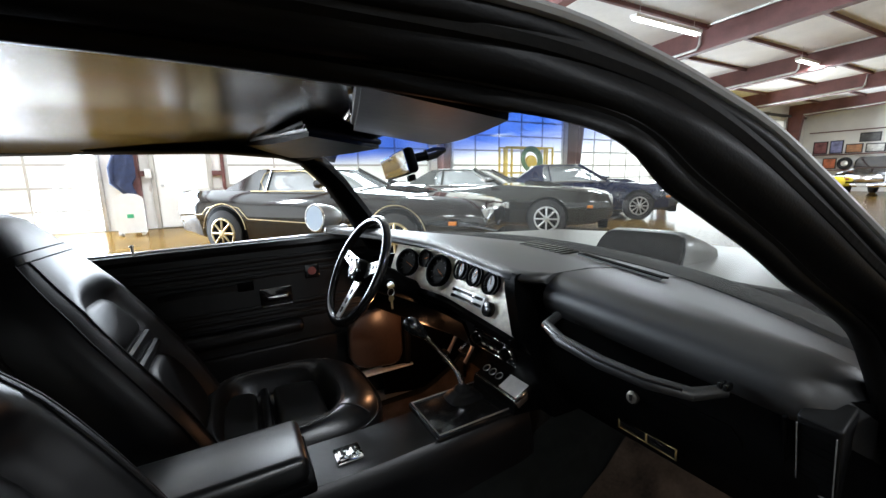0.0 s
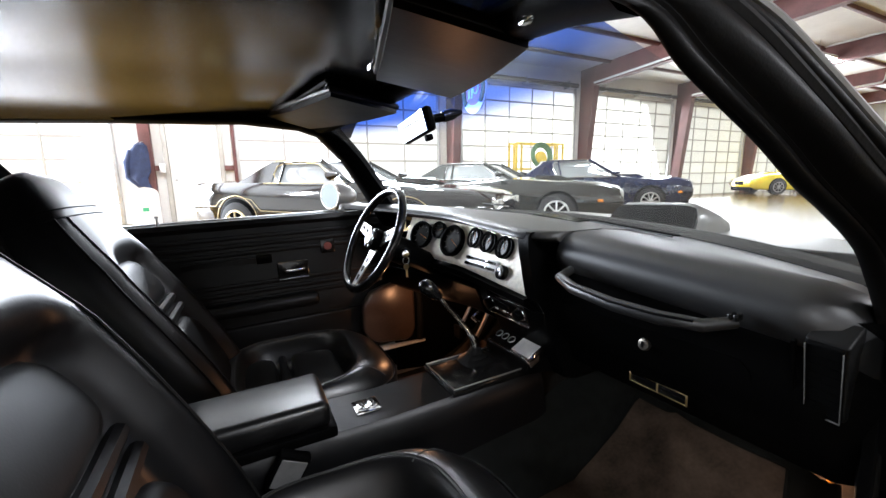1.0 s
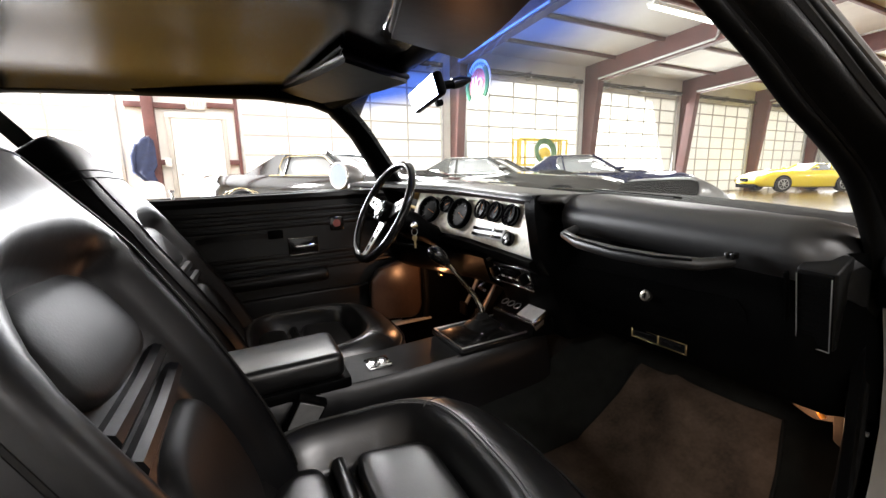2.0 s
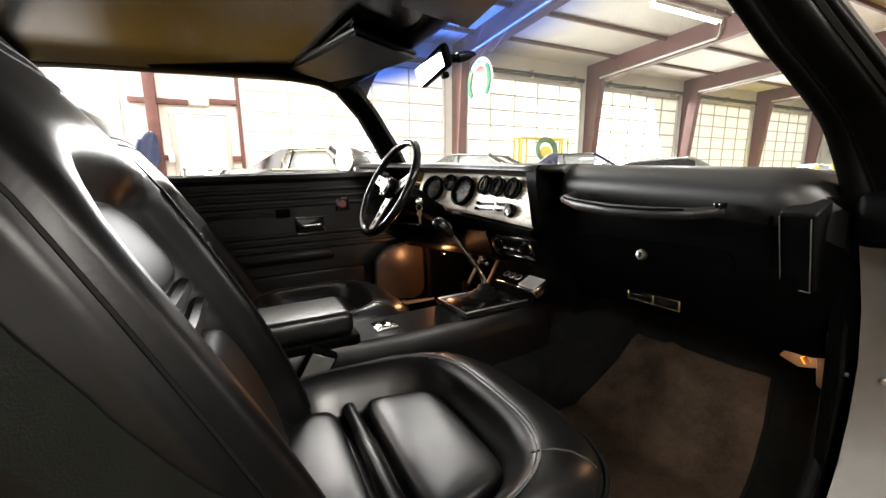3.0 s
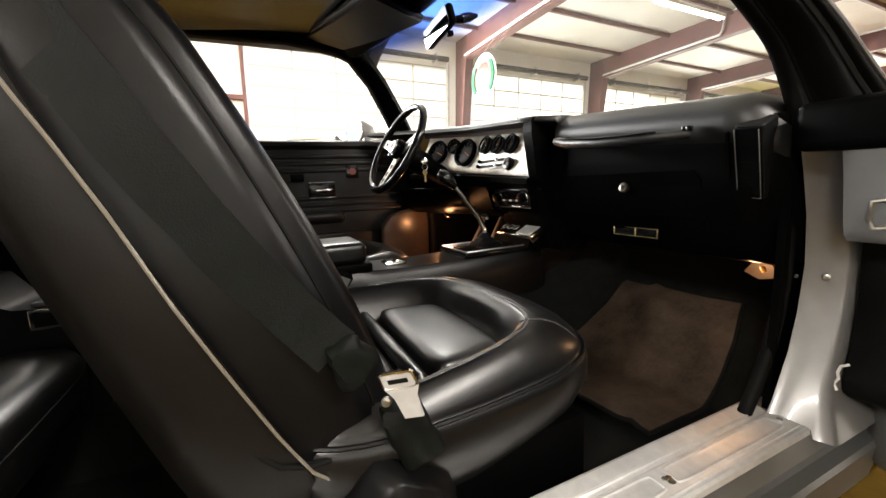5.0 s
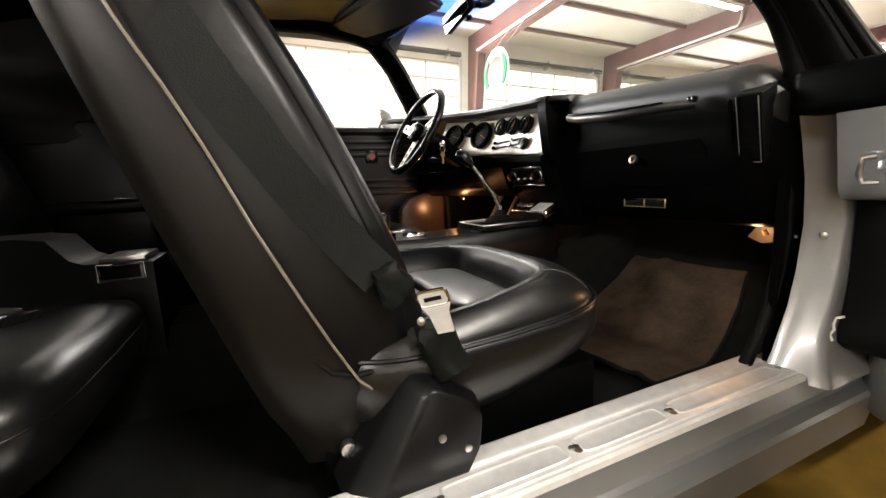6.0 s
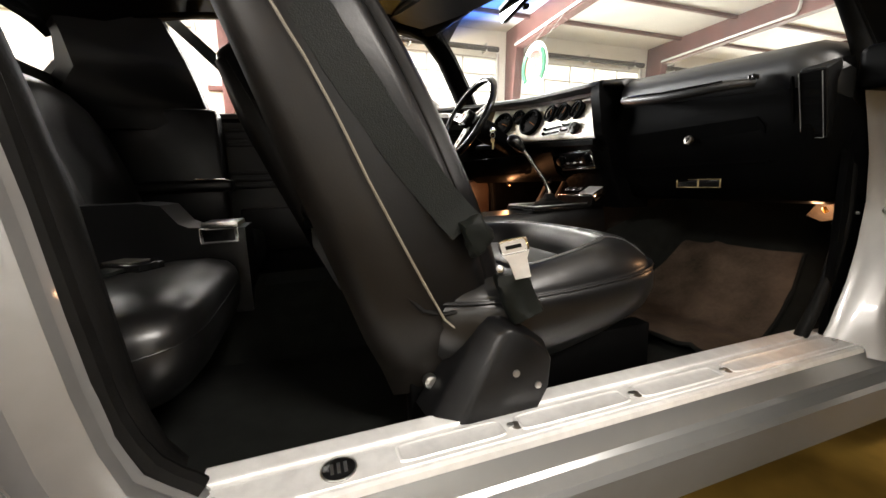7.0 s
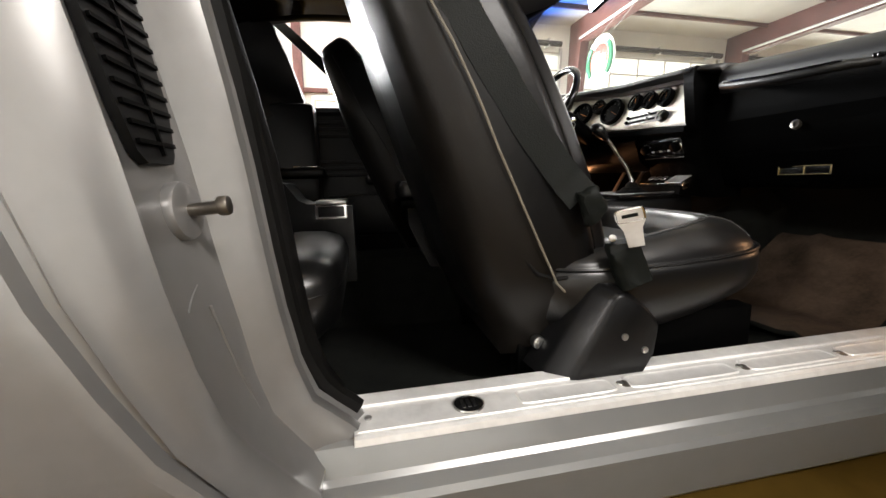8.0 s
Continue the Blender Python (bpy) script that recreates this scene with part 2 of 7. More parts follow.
def rbox(x0, x1, y0, y1, z0, z1, r=0.005, seg=2, bm=None, m=None):
    out = bmesh.new()
    bmesh.ops.create_cube(out, size=1.0)
    bmesh.ops.scale(out, verts=out.verts, vec=(x1 - x0, y1 - y0, z1 - z0))
    if r:
        bmesh.ops.bevel(out, geom=out.edges[:], offset=r, segments=seg, profile=0.5, affect="EDGES")
    bmesh.ops.translate(out, verts=out.verts, vec=((x0 + x1) / 2, (y0 + y1) / 2, (z0 + z1) / 2))
    if m is not None:
        bmesh.ops.transform(out, matrix=m, verts=out.verts)
    return join(bm, out)


def join(bm, other):
    if bm is None:
        return other
    tmp = bpy.data.meshes.new("tmp")
    other.to_mesh(tmp)
    other.free()
    bm.from_mesh(tmp)
    bpy.data.meshes.remove(tmp)
    return bm


def tube(pts, r, n=8, closed=False, bm=None, flat=1.0):
    """A round bar along pts; r a number or one per point; flat squeezes it across its side axis."""
    pts = [Vector(p) for p in pts]
    rs = r if isinstance(r, (list, tuple)) else [r] * len(pts)
    rings, up = [], None
    for i, p in enumerate(pts):
        a = pts[i - 1] if (i or closed) else p
        b = pts[(i + 1) % len(pts)] if (i < len(pts) - 1 or closed) else p
        d = (b - a).normalized()
        if up is None:
            up = Vector((0, 0, 1)) if abs(d.z) < 0.9 else Vector((0, 1, 0))
        s = d.cross(up).normalized()
        up = s.cross(d).normalized()
        rings.append([p + rs[i] * (math.cos(2 * math.pi * k / n) * s * flat + math.sin(2 * math.pi * k / n) * up) for k in range(n)])
    if closed:
        rings.append(rings[0])
    out = loft(rings, caps=not closed)
    if closed:
        bmesh.ops.remove_doubles(out, verts=out.verts, dist=1e-6)
    return join(bm, out)


def ribbon(pts, width, thick, normal, bm=None):
    """A flat strap along pts: width across, thick along the normal."""
    pts = [Vector(p) for p in pts]
    nn = Vector(normal).normalized()
    rings = []
    for i, p in enumerate(pts):
        d = (pts[min(i + 1, len(pts) - 1)] - pts[max(i - 1, 0)]).normalized()
        s = d.cross(nn).normalized()
        u = s.cross(d).normalized()
        w, h = s * width / 2, u * thick / 2
        rings.append([p - w - h, p + w - h, p + w + h, p - w + h])
    return join(bm, loft(rings))


def disc(center, axis, r, h, n=24, bevel=0.0, bm=None, r2=None):
    """A cylinder or cone of height h centred on center along axis."""
    out = bmesh.new()
    bmesh.ops.create_cone(out, cap_ends=True, segments=n, radius1=r, radius2=r if r2 is None else r2, depth=h)
    if bevel:
        es = [e for e in out.edges if len(e.link_faces) == 2 and e.calc_face_angle(0) > 1.0]
        bmesh.ops.bevel(out, geom=es, offset=bevel, segments=2, profile=0.5, affect="EDGES")
    q = Vector(axis).normalized().to_track_quat("Z", "Y").to_matrix().to_4x4()
    bmesh.ops.transform(out, matrix=Matrix.Translation(center) @ q, verts=out.verts)
    return join(bm, out)


def ringbar(center, axis, r, tube_r, n=32, k=8, bm=None):
    q = Vector(axis).normalized().to_track_quat("Z", "Y").to_matrix()
    pts = [Vector(center) + q @ Vector((r * math.cos(2 * math.pi * i / n), r * math.sin(2 * math.pi * i / n), 0)) for i in range(n)]
    return tube(pts, tube_r, k, closed=True, bm=bm)


def prism(poly, axis, a0, a1, bevel=0.0, seg=2, bm=None):
    """A polygon of 2D points (the two axes other than axis, in order) from a0 to a1 along axis."""
    def place(u, v, w):
        return {"x": (w, u, v), "y": (u, w, v), "z": (u, v, w)}[axis]
    out = loft([[place(u, v, a0) for u, v in poly], [place(u, v, a1) for u, v in poly]])
    if bevel:
        bmesh.ops.recalc_face_normals(out, faces=out.faces)
        bmesh.ops.bevel(out, geom=out.edges[:], offset=bevel, segments=seg, profile=0.5, affect="EDGES", clamp_overlap=True)
    return join(bm, out)


def superellipse(cx, cy, a, b, e, n):
    pts = []
    for k in range(n):
        t = 2 * math.pi * k / n
        c, s = math.cos(t), math.sin(t)
        pts.append((cx + a * math.copysign(abs(c) ** (2 / e), c), cy + b * math.copysign(abs(s) ** (2 / e), s)))
    return pts


def lerp(a, b, t):
    return a + (b - a) * t


def flow(pts, per=4):
    """Points along a smooth curve through pts."""
    p = [Vector(q) for q in pts]
    out = []
    for i in range(len(p) - 1):
        a, b, c, d = p[max(i - 1, 0)], p[i], p[i + 1], p[min(i + 2, len(p) - 1)]
        for k in range(per):
            t = k / per
            out.append(0.5 * (2 * b + (c - a) * t + (2 * a - 5 * b + 4 * c - d) * t * t + (3 * b - a - 3 * c + d) * t ** 3))
    return out + [p[-1]]


def curve_at(table, t):
    """Smooth value at t from rows of (t, value)."""
    if t <= table[0][0]:
        return table[0][1]
    for (t0, v0), (t1, v1) in zip(table, table[1:]):
        if t <= t1:
            u = (t - t0) / (t1 - t0)
            u = u * u * (3 - 2 * u) if len(table) == 2 else u
            return lerp(v0, v1, u)
    return table[-1][1]


# ---- the garage hall ----
WORLD = Matrix.Identity(4)
FLOOR = material("stained_concrete", (0.10, 0.058, 0.012), 0.16, var=0.45, scale=1.3, bump=0.03, bump_scale=40, spec=0.008)
WALL = material("white_insulated_sheet", (0.78, 0.77, 0.73), 0.6, var=0.06, scale=2)
ROOFSHEET = material("white_roof_liner", (0.80, 0.80, 0.78), 0.55, var=0.08, scale=1.5)
STEEL_RED = material("oxide_red_steel", (0.13, 0.05, 0.045), 0.5, var=0.3, scale=4, bump=0.1, bump_scale=60)
DOOR_SKIN = translucent("translucent_door_panel", (0.93, 0.93, 0.90), 0.72)
# darker copy of the door skin, for the weaker daylight far off
DOOR_SKIN_FAR = translucent("dim_lit_translucent_panel", (0.92, 0.91, 0.86), 0.62)
DOOR_RAIL = material("grey_door_rail", (0.42, 0.40, 0.36), 0.5, 0.2, var=0.1, scale=6)
GALV = material("galvanised_pipe", (0.55, 0.55, 0.54), 0.4, 0.6, var=0.15, scale=8)
OILED = material("dark_oiled_steel", (0.05, 0.047, 0.043), 0.5, 0.4, var=0.2, scale=10)
TUBE_GLOW = glow("fluorescent_tube", (1.0, 0.97, 0.9), 9.0)
XW, XE, YS, YN = -10.6, 9.5, -12.0, 30.5
BAYS = [0.70 + 5.55 * k for k in range(6)]


def roof_z(x):
    return 4.85 + 0.035 * min(x - XW, XE - x)


def struct(name, bm, mat, label, parent=None, category="", angle=30):
    ob = solid(name, bm, mat, (0, 0, 0), label, category, kind="structure", m=WORLD, angle=angle)
    return ob


def hall():
    struct("floor", rbox(XW - 0.2, XE + 0.2, YS - 0.2, YN + 0.2, -0.2, 0.0, 0), FLOOR, "glossy brown-stained concrete garage floor", category="floor")
    g = rbox(-400, 400, -400, 400, -0.4, -0.21, 0)
    struct("ground", g, material("asphalt", (0.09, 0.09, 0.085), 0.9, var=0.2, scale=3), "grey paved yard outside the hall", category="ground")
    # west wall: openings for the doors, the rest closed
    top = 3.95
    spans = [(BAYS[k] + 0.38, BAYS[k + 1] - 0.38) for k in range(5)] + [(BAYS[5] + 0.38, YN - 0.6)]
    bm = None
    y = YS
    holes = [(-8.4, -2.25)] + [(0.2, 5.85)] + spans[1:]
    for a, b in holes:
        bm = rbox(XW - 0.2, XW, y, a, 0, roof_z(XW), 0, bm=bm)
        bm = rbox(XW - 0.2, XW, a, b, top, roof_z(XW), 0, bm=bm)
        y = b
    bm = rbox(XW - 0.2, XW, y, YN, 0, roof_z(XW), 0, bm=bm)
    struct("wall_west", bm, WALL, "white insulated metal wall with door openings", category="wall")
    struct("wall_east", rbox(XE, XE + 0.2, YS, YN, 0, roof_z(XE) + 0.1, 0), WALL, "white insulated metal wall", category="wall")
    struct("wall_north", rbox(XW - 0.2, XE + 0.2, YN, YN + 0.2, 0, 5.6, 0), WALL, "white end wall hung with posters", category="wall")
    struct("wall_south", rbox(XW - 0.2, XE + 0.2, YS - 0.2, YS, 0, 5.6, 0), WALL, "plain white end wall", category="wall")
    rows = [[(x, yy, roof_z(x)) for x in (XW - 0.2, (XW + XE) / 2, XE + 0.2)] for yy in (YS - 0.2, YN + 0.2)]
    struct("ceiling", sheet(rows, 0.15), ROOFSHEET, "white insulated roof liner", category="ceiling")
    return spans, top


SPANS, DOOR_TOP = hall()


def roller_door(y0, y1, top, bottom=0.0, skin=None):
    d = thing("garage_door", (XW - 0.02, (y0 + y1) / 2, bottom), "closed white translucent sectional garage door with thin grey ribs", "garage door", "doors of the west wall", m=WORLD)
    rows, cols = 8, 5
    for r in range(rows):
        z0, z1 = lerp(bottom, top, r / rows), lerp(bottom, top, (r + 1) / rows)
        for c in range(cols):
            a, b = lerp(y0, y1, c / cols), lerp(y0, y1, (c + 1) / cols)
            part("panel", rbox(XW - 0.07, XW - 0.055, a + 0.004, b - 0.004, z0 + 0.004, z1 - 0.004, 0), skin or DOOR_SKIN, d)
        part("rail", rbox(XW - 0.05, XW - 0.02, y0, y1, z1 - 0.032, z1 + 0.016, 0), DOOR_RAIL, d)
    for c in range(1, cols):
        a = lerp(y0, y1, c / cols)
        part("stile", rbox(XW - 0.05, XW - 0.024, a - 0.02, a + 0.02, bottom, top, 0), DOOR_RAIL, d)
    for a in (y0 - 0.02, y1 - 0.06):
        part("track", rbox(XW - 0.01, XW + 0.09, a, a + 0.08, bottom, top + 0.1, 0.01), GALV, d)
    part("torsion_tube", tube([(XW + 0.24, y0 + 0.1, top + 0.16), (XW + 0.24, y1 - 0.1, top + 0.16)], 0.075, 10), OILED, d, "dark torsion spring tube")
    for a in (y0 + 0.5, (y0 + y1) / 2, y1 - 0.5):
        part("bearing_plate", rbox(XW + 0.005, XW + 0.30, a - 0.02, a + 0.02, top + 0.06, top + 0.30, 0.004), GALV, d)
    return d


for a, b in [(-8.4, -2.25), (0.2, 5.85)] + SPANS[1:]:
    roller_door(a, b, DOOR_TOP, skin=DOOR_SKIN if a < 3 else DOOR_SKIN_FAR)


def steel_frames():
    for k, y in enumerate(BAYS):
        if k == 0:
            continue
        f = thing("portal_frame", (XW + 0.3, y, 0), "oxide red steel portal frame, tapered column and rafter", "steel frame", "portal frames", m=WORLD)
        w = 0.13
        for s in (1, -1):
            x0 = XW if s > 0 else XE
            def X(d):
                return x0 + s * d
            col = loft([[(X(0.02), y - w, z), (X(d), y - w, z), (X(d), y + w, z), (X(0.02), y + w, z)] for z, d in ((0, 0.30), (4.05, 0.66), (4.82, 0.72))])
            part("column", col, STEEL_RED, f)
            mid = (XW + XE) / 2
            v = w - 0.006
            raf = loft([[(X(0.05), y - v, 4.06), (X(0.05), y + v, 4.06), (X(0.05), y + v, 4.81), (X(0.05), y - v, 4.81)],
                        [(mid, y - v, 4.55), (mid, y + v, 4.55), (mid, y + v, 5.16), (mid, y - v, 5.16)]])
            part("rafter", raf, STEEL_RED, f)
        part("pipe", tube([(XW + 0.72, y - 0.2, 4.15), (XW + 4.6, y - 0.2, 4.33), (XW + 4.66, y - 0.2, 4.42), (XW + 4.7, y - 0.2, 4.85), (XW + 8, y - 0.2, 4.95)], 0.035, 8), GALV, f, "white sprinkler pipe")


steel_frames()
for i in range(7):
    x = XW + 1.3 + 1.75 * i
    z = roof_z(x)
    solid("purlin", rbox(x - 0.05, x + 0.05, YS, YN, z - 0.24, z - 0.004, 0.01), STEEL_RED, (x, 0, z - 0.24), "oxide red steel roof purlin", "purlin", "roof purlins", "structure", WORLD)
for i in range(5):
    x = XE - 1.3 - 1.75 * i
    z = roof_z(x)
    solid("purlin", rbox(x - 0.05, x + 0.05, YS, YN, z - 0.24, z - 0.004, 0.01), STEEL_RED, (x, 0, z - 0.24), "oxide red steel roof purlin", "purlin", "roof purlins", "structure", WORLD)


def tube_light(x, y, z):
    t = thing("tube_light", (x, y, z), "long white fluorescent strip fixture, switched on", "ceiling light", "tube lights", m=WORLD)
    part("housing", rbox(x - 0.09, x + 0.09, y - 1.22, y + 1.22, z, z + 0.07, 0.01), WALL, t)
    for s in (-0.045, 0.045):
        part("tube", tube([(x + s, y - 1.18, z - 0.022), (x + s, y + 1.18, z - 0.022)], 0.018, 8), TUBE_GLOW, t)
    for s in (-1, 1):
        part("hanger", tube([(x, y + s, z + 0.06), (x, y + s, roof_z(x))], 0.006, 6), GALV, t)
    return t


for k in range(5):
    tube_light(-5.5, -5.6 + 7.6 * k, 4.45)
    # unseen fixtures, added to go with the fill lamps at x 4.5
    tube_light(4.5, -5.6 + 7.6 * k, 4.5)


# ---- the silver coupe: body ----
XC = 0.035
car = thing("car", (XC, 0.4, 0.11), "silver two-door coupe with black interior, passenger door open", "car")


def sill():
    # rocker with the step that carries the scuff plate
    prof = [(0.66, 0.20), (0.80, 0.20), (0.826, 0.23), (0.838, 0.296), (0.840, 0.311), (0.835, 0.319), (0.817, 0.326), (0.811, 0.332), (0.803, 0.356), (0.799, 0.364), (0.792, 0.3675), (0.705, 0.3675), (0.697, 0.360), (0.66, 0.30)]
    part("rocker", prism(prof, "y", -0.42, 1.14), SILVER, car, "silver painted rocker panel", angle=22)
    plate = part("scuff_plate", prism([(0.699, 0.366), (0.699, 0.3735), (0.704, 0.3755), (0.728, 0.3745), (0.733, 0.3715), (0.739, 0.3715), (0.743, 0.3735), (0.786, 0.3735), (0.791, 0.3720), (0.7965, 0.3735), (0.8015, 0.3715), (0.803, 0.363), (0.800, 0.363), (0.796, 0.3685), (0.705, 0.3685)], "y", -0.152, 0.955), ALU, car, "scuffed ribbed aluminium door sill plate", angle=18)
    for x, z in ((0.7305, 0.3735), (0.7885, 0.3732)):
        part("rib", tube([(x, -0.148, z), (x, 0.95, z)], 0.0014, 6), ALU, plate)
    for y0, y1 in ((0.075, 0.215), (0.245, 0.425), (0.455, 0.62), (0.65, 0.925)):
        rings = []
        for inset, z in ((0.0, 0.3730), (0.0006, 0.3748), (0.0018, 0.3756), (0.003, 0.3756), (0.0042, 0.3746), (0.0055, 0.3743), (0.015, 0.3744)):
            rings.append([(x, y, z) for x, y in superellipse(0.7635, (y0 + y1) / 2, 0.0185 - inset, (y1 - y0) / 2 + 0.004 - inset, 8, 40)])
        part("raised_panel", loft(rings), ALU, plate, angle=60)
    part("badge", disc((0.763, 0.0, 0.3738), (0, 0, 1), 0.021, 0.004, 28, 0.001), GLOSS_BLACK, plate, "small round black badge")
    part("badge_rim", ringbar((0.763, 0.0, 0.3752), (0, 0, 1), 0.0205, 0.0012, 28, 6), STEEL, plate)
    bm = None
    for k in range(3):
        bm = rbox(0.754, 0.772, -0.010 + 0.008 * k, -0.006 + 0.008 * k, 0.3755, 0.3765, 0, bm=bm)
    part("badge_mark", bm, STEEL, plate)
    for x, y in ((0.763, -0.135), (0.765, 0.23), (0.765, 0.44), (0.765, 0.635), (0.765, 0.94)):
        part("screw", disc((x, y, 0.3752), (0, 0, 1), 0.005, 0.003, 12, 0.001), STEEL, plate)
    for x, y in ((0.768, 0.238), (0.769, 0.447), (0.769, 0.642)):
        part("dimple", disc((x, y, 0.3742), (0.2, 0.1, 1), 0.008, 0.002, 16, 0.0008), DARK_STEEL, plate)


def shell():
    part("floor_pan", sheet([[(x, y, z) for x in np.linspace(-0.66, 0.72, 8)] for y, z in ((-0.9, 0.30), (-0.25, 0.285), (0.0, 0.275), (0.6, 0.27), (0.98, 0.28), (1.12, 0.36), (1.28, 0.52), (1.34, 0.75))], 0.02), CARPET, car, "black carpeted floor")
    # transmission hump
    rings = []
    for y, h in ((-0.9, 0.46), (0.3, 0.46), (0.9, 0.50), (1.25, 0.62)):
        rings.append([(XC + w, y, z) for w, z in ((-0.2, 0.27), (-0.15, h - 0.06), (-0.08, h), (0.08, h), (0.15, h - 0.06), (0.2, 0.27))])
    part("tunnel", loft(rings, closed=False, caps=False), CARPET, car)
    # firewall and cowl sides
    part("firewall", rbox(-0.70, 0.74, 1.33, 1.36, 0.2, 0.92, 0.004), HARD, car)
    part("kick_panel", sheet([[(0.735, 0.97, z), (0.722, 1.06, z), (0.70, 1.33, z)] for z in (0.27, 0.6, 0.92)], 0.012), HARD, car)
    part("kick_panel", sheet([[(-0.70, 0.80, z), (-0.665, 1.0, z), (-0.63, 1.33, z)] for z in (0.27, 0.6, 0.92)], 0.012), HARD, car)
    # black plastic whose brown colour carries the warm bulb's light
    part("vent_panel", prism([(0.655, 0.52), (0.68, 0.475), (0.72, 0.455), (0.84, 0.44), (0.872, 0.452), (0.888, 0.49), (0.892, 0.66), (0.88, 0.70), (0.85, 0.712), (0.76, 0.70), (0.70, 0.68), (0.66, 0.63)], "x", -0.700, -0.656, 0.014, 3), material("warm_lit_panel_plastic", (0.045, 0.029, 0.02), 0.3, var=0.4, scale=9), car, "black plastic kick panel, brown from warm lamplight in its colour", angle=50)
    part("cowl_trim", tube([(-0.665, 0.905, 0.43), (-0.668, 0.915, 0.50), (-0.67, 0.918, 0.60), (-0.672, 0.912, 0.70), (-0.676, 0.89, 0.78)], 0.014, 10, flat=0.7), RUBBER, car, "black edge trim of the cowl side")
    part("scuff_plate", rbox(-0.715, -0.655, 0.40, 0.93, 0.418, 0.428, 0.004), ALU, car, "aluminium sill plate by the driver")


def hinge_pillar():
    # front door opening: curved silver pillar from the sill up to the cowl
    rows = []
    for z, yi, flare in ((0.352, 0.925, 0.03), (0.372, 0.935, 0.022), (0.395, 0.950, 0.012), (0.43, 0.966, 0.003), (0.48, 0.990, 0.0), (0.55, 1.008, 0.0), (0.64, 1.018, 0.0), (0.73, 1.006, -0.003), (0.80, 0.983, -0.005), (0.845, 0.966, -0.006)):
        rows.append([(0.742, yi + 0.010, z), (0.748, yi + 0.012, z), (0.756, yi + 0.018, z), (0.772, yi + 0.028, z), (0.788 + flare * 0.5, yi + 0.036, z), (0.798 + flare, yi + 0.044, z), (0.803 + flare, yi + 0.056, z), (0.803 + flare, 1.13, z), (0.72, 1.13, z)])
    part("hinge_pillar", loft(rows), SILVER_DULL, car, "silver painted hinge pillar", angle=50)
    part("screw", disc((0.772, 1.034, 0.622), (0.35, -0.93, 0), 0.006, 0.007, 14, 0.002), STEEL, car)
    part("pillar_weatherstrip", tube([(0.722, y, z) for y, z in ((0.912, 0.368), (0.918, 0.376), (0.932, 0.398), (0.955, 0.435), (0.978, 0.48), (1.0, 0.55), (1.010, 0.62), (1.0, 0.73), (0.985, 0.82), (0.978, 0.85))], 0.012, 10), RUBBER, car)
    # hinge housing above, with its bracket and the shut gap to the fender
    box = loft([[(x, y, z) for x, y in ((0.806, 1.07), (0.802, yf + 0.012), (0.806, yf + 0.002), (0.818, yf), (0.91, yf - 0.012), (0.92, yf + 0.10))] for z, yf in ((0.690, 1.02), (0.694, 0.992), (0.704, 0.980), (0.722, 0.974), (0.80, 0.955), (0.835, 0.945))])
    hinge = part("hinge_housing", box, SILVER_DULL, car, "silver hinge housing with a rounded lower lip", angle=55)
    part("bracket", tube([(0.858, 0.952, 0.762), (0.845, 0.945, 0.760), (0.843, 0.945, 0.735), (0.846, 0.950, 0.722), (0.862, 0.958, 0.722)], 0.004, 8), STEEL, hinge, "bent steel hinge bracket")
    part("bolt", disc((0.872, 0.955, 0.748), (0, -1, 0.1), 0.011, 0.014, 6, 0.001), STEEL, hinge)
    # solid black block stands in for the shaded cavity towards the fender
    part("shut_gap_shade", prism([(1.045, 0.70), (1.052, 0.56), (1.045, 0.49), (1.03, 0.45), (1.035, 0.42), (1.06, 0.405), (1.14, 0.40), (1.14, 0.70)], "x", 0.806, 0.98, 0.008, 2), RUBBER, car, "black block in place of the shaded shut gap")
    part("wire_clip", tube([(0.815, 1.035, 0.475), (0.806, 1.030, 0.470), (0.803, 1.028, 0.458), (0.806, 1.026, 0.448), (0.802, 1.022, 0.438), (0.808, 1.020, 0.428)], 0.0024, 6), WHITE_PLASTIC, car, "pale wiring clip")
    part("pillar_cap", rbox(0.748, 0.96, 0.926, 1.10, 0.838, 0.912, 0.014, 3), HARD, car, "black rubber pillar cover")


# inner and outer edge of the passenger's roof rail and windshield post, in step with one another
RAIL_IN = [(0.60, -0.55, 1.235), (0.615, -0.2, 1.265), (0.62, 0.1, 1.27), (0.63, 0.28, 1.262), (0.648, 0.38, 1.250), (0.678, 0.45, 1.233), (0.708, 0.50, 1.217), (0.72, 0.528, 1.202), (0.72, 0.565, 1.175), (0.72, 0.62, 1.147), (0.72, 0.675, 1.119), (0.72, 0.74, 1.081), (0.72, 0.80, 1.052), (0.72, 0.884, 1.005), (0.722, 0.925, 0.958), (0.726, 0.945, 0.92), (0.735, 0.96, 0.87)]
RAIL_OUT = [(0.70, -0.55, 1.245), (0.70, -0.2, 1.275), (0.70, 0.1, 1.285), (0.70, 0.30, 1.285), (0.701, 0.40, 1.282), (0.705, 0.49, 1.275), (0.712, 0.56, 1.258), (0.722, 0.61, 1.238), (0.735, 0.66, 1.212), (0.746, 0.71, 1.178), (0.757, 0.76, 1.142), (0.767, 0.81, 1.107), (0.778, 0.87, 1.066), (0.788, 0.94, 1.024), (0.795, 1.0, 0.985), (0.802, 1.05, 0.95), (0.81, 1.12, 0.91)]


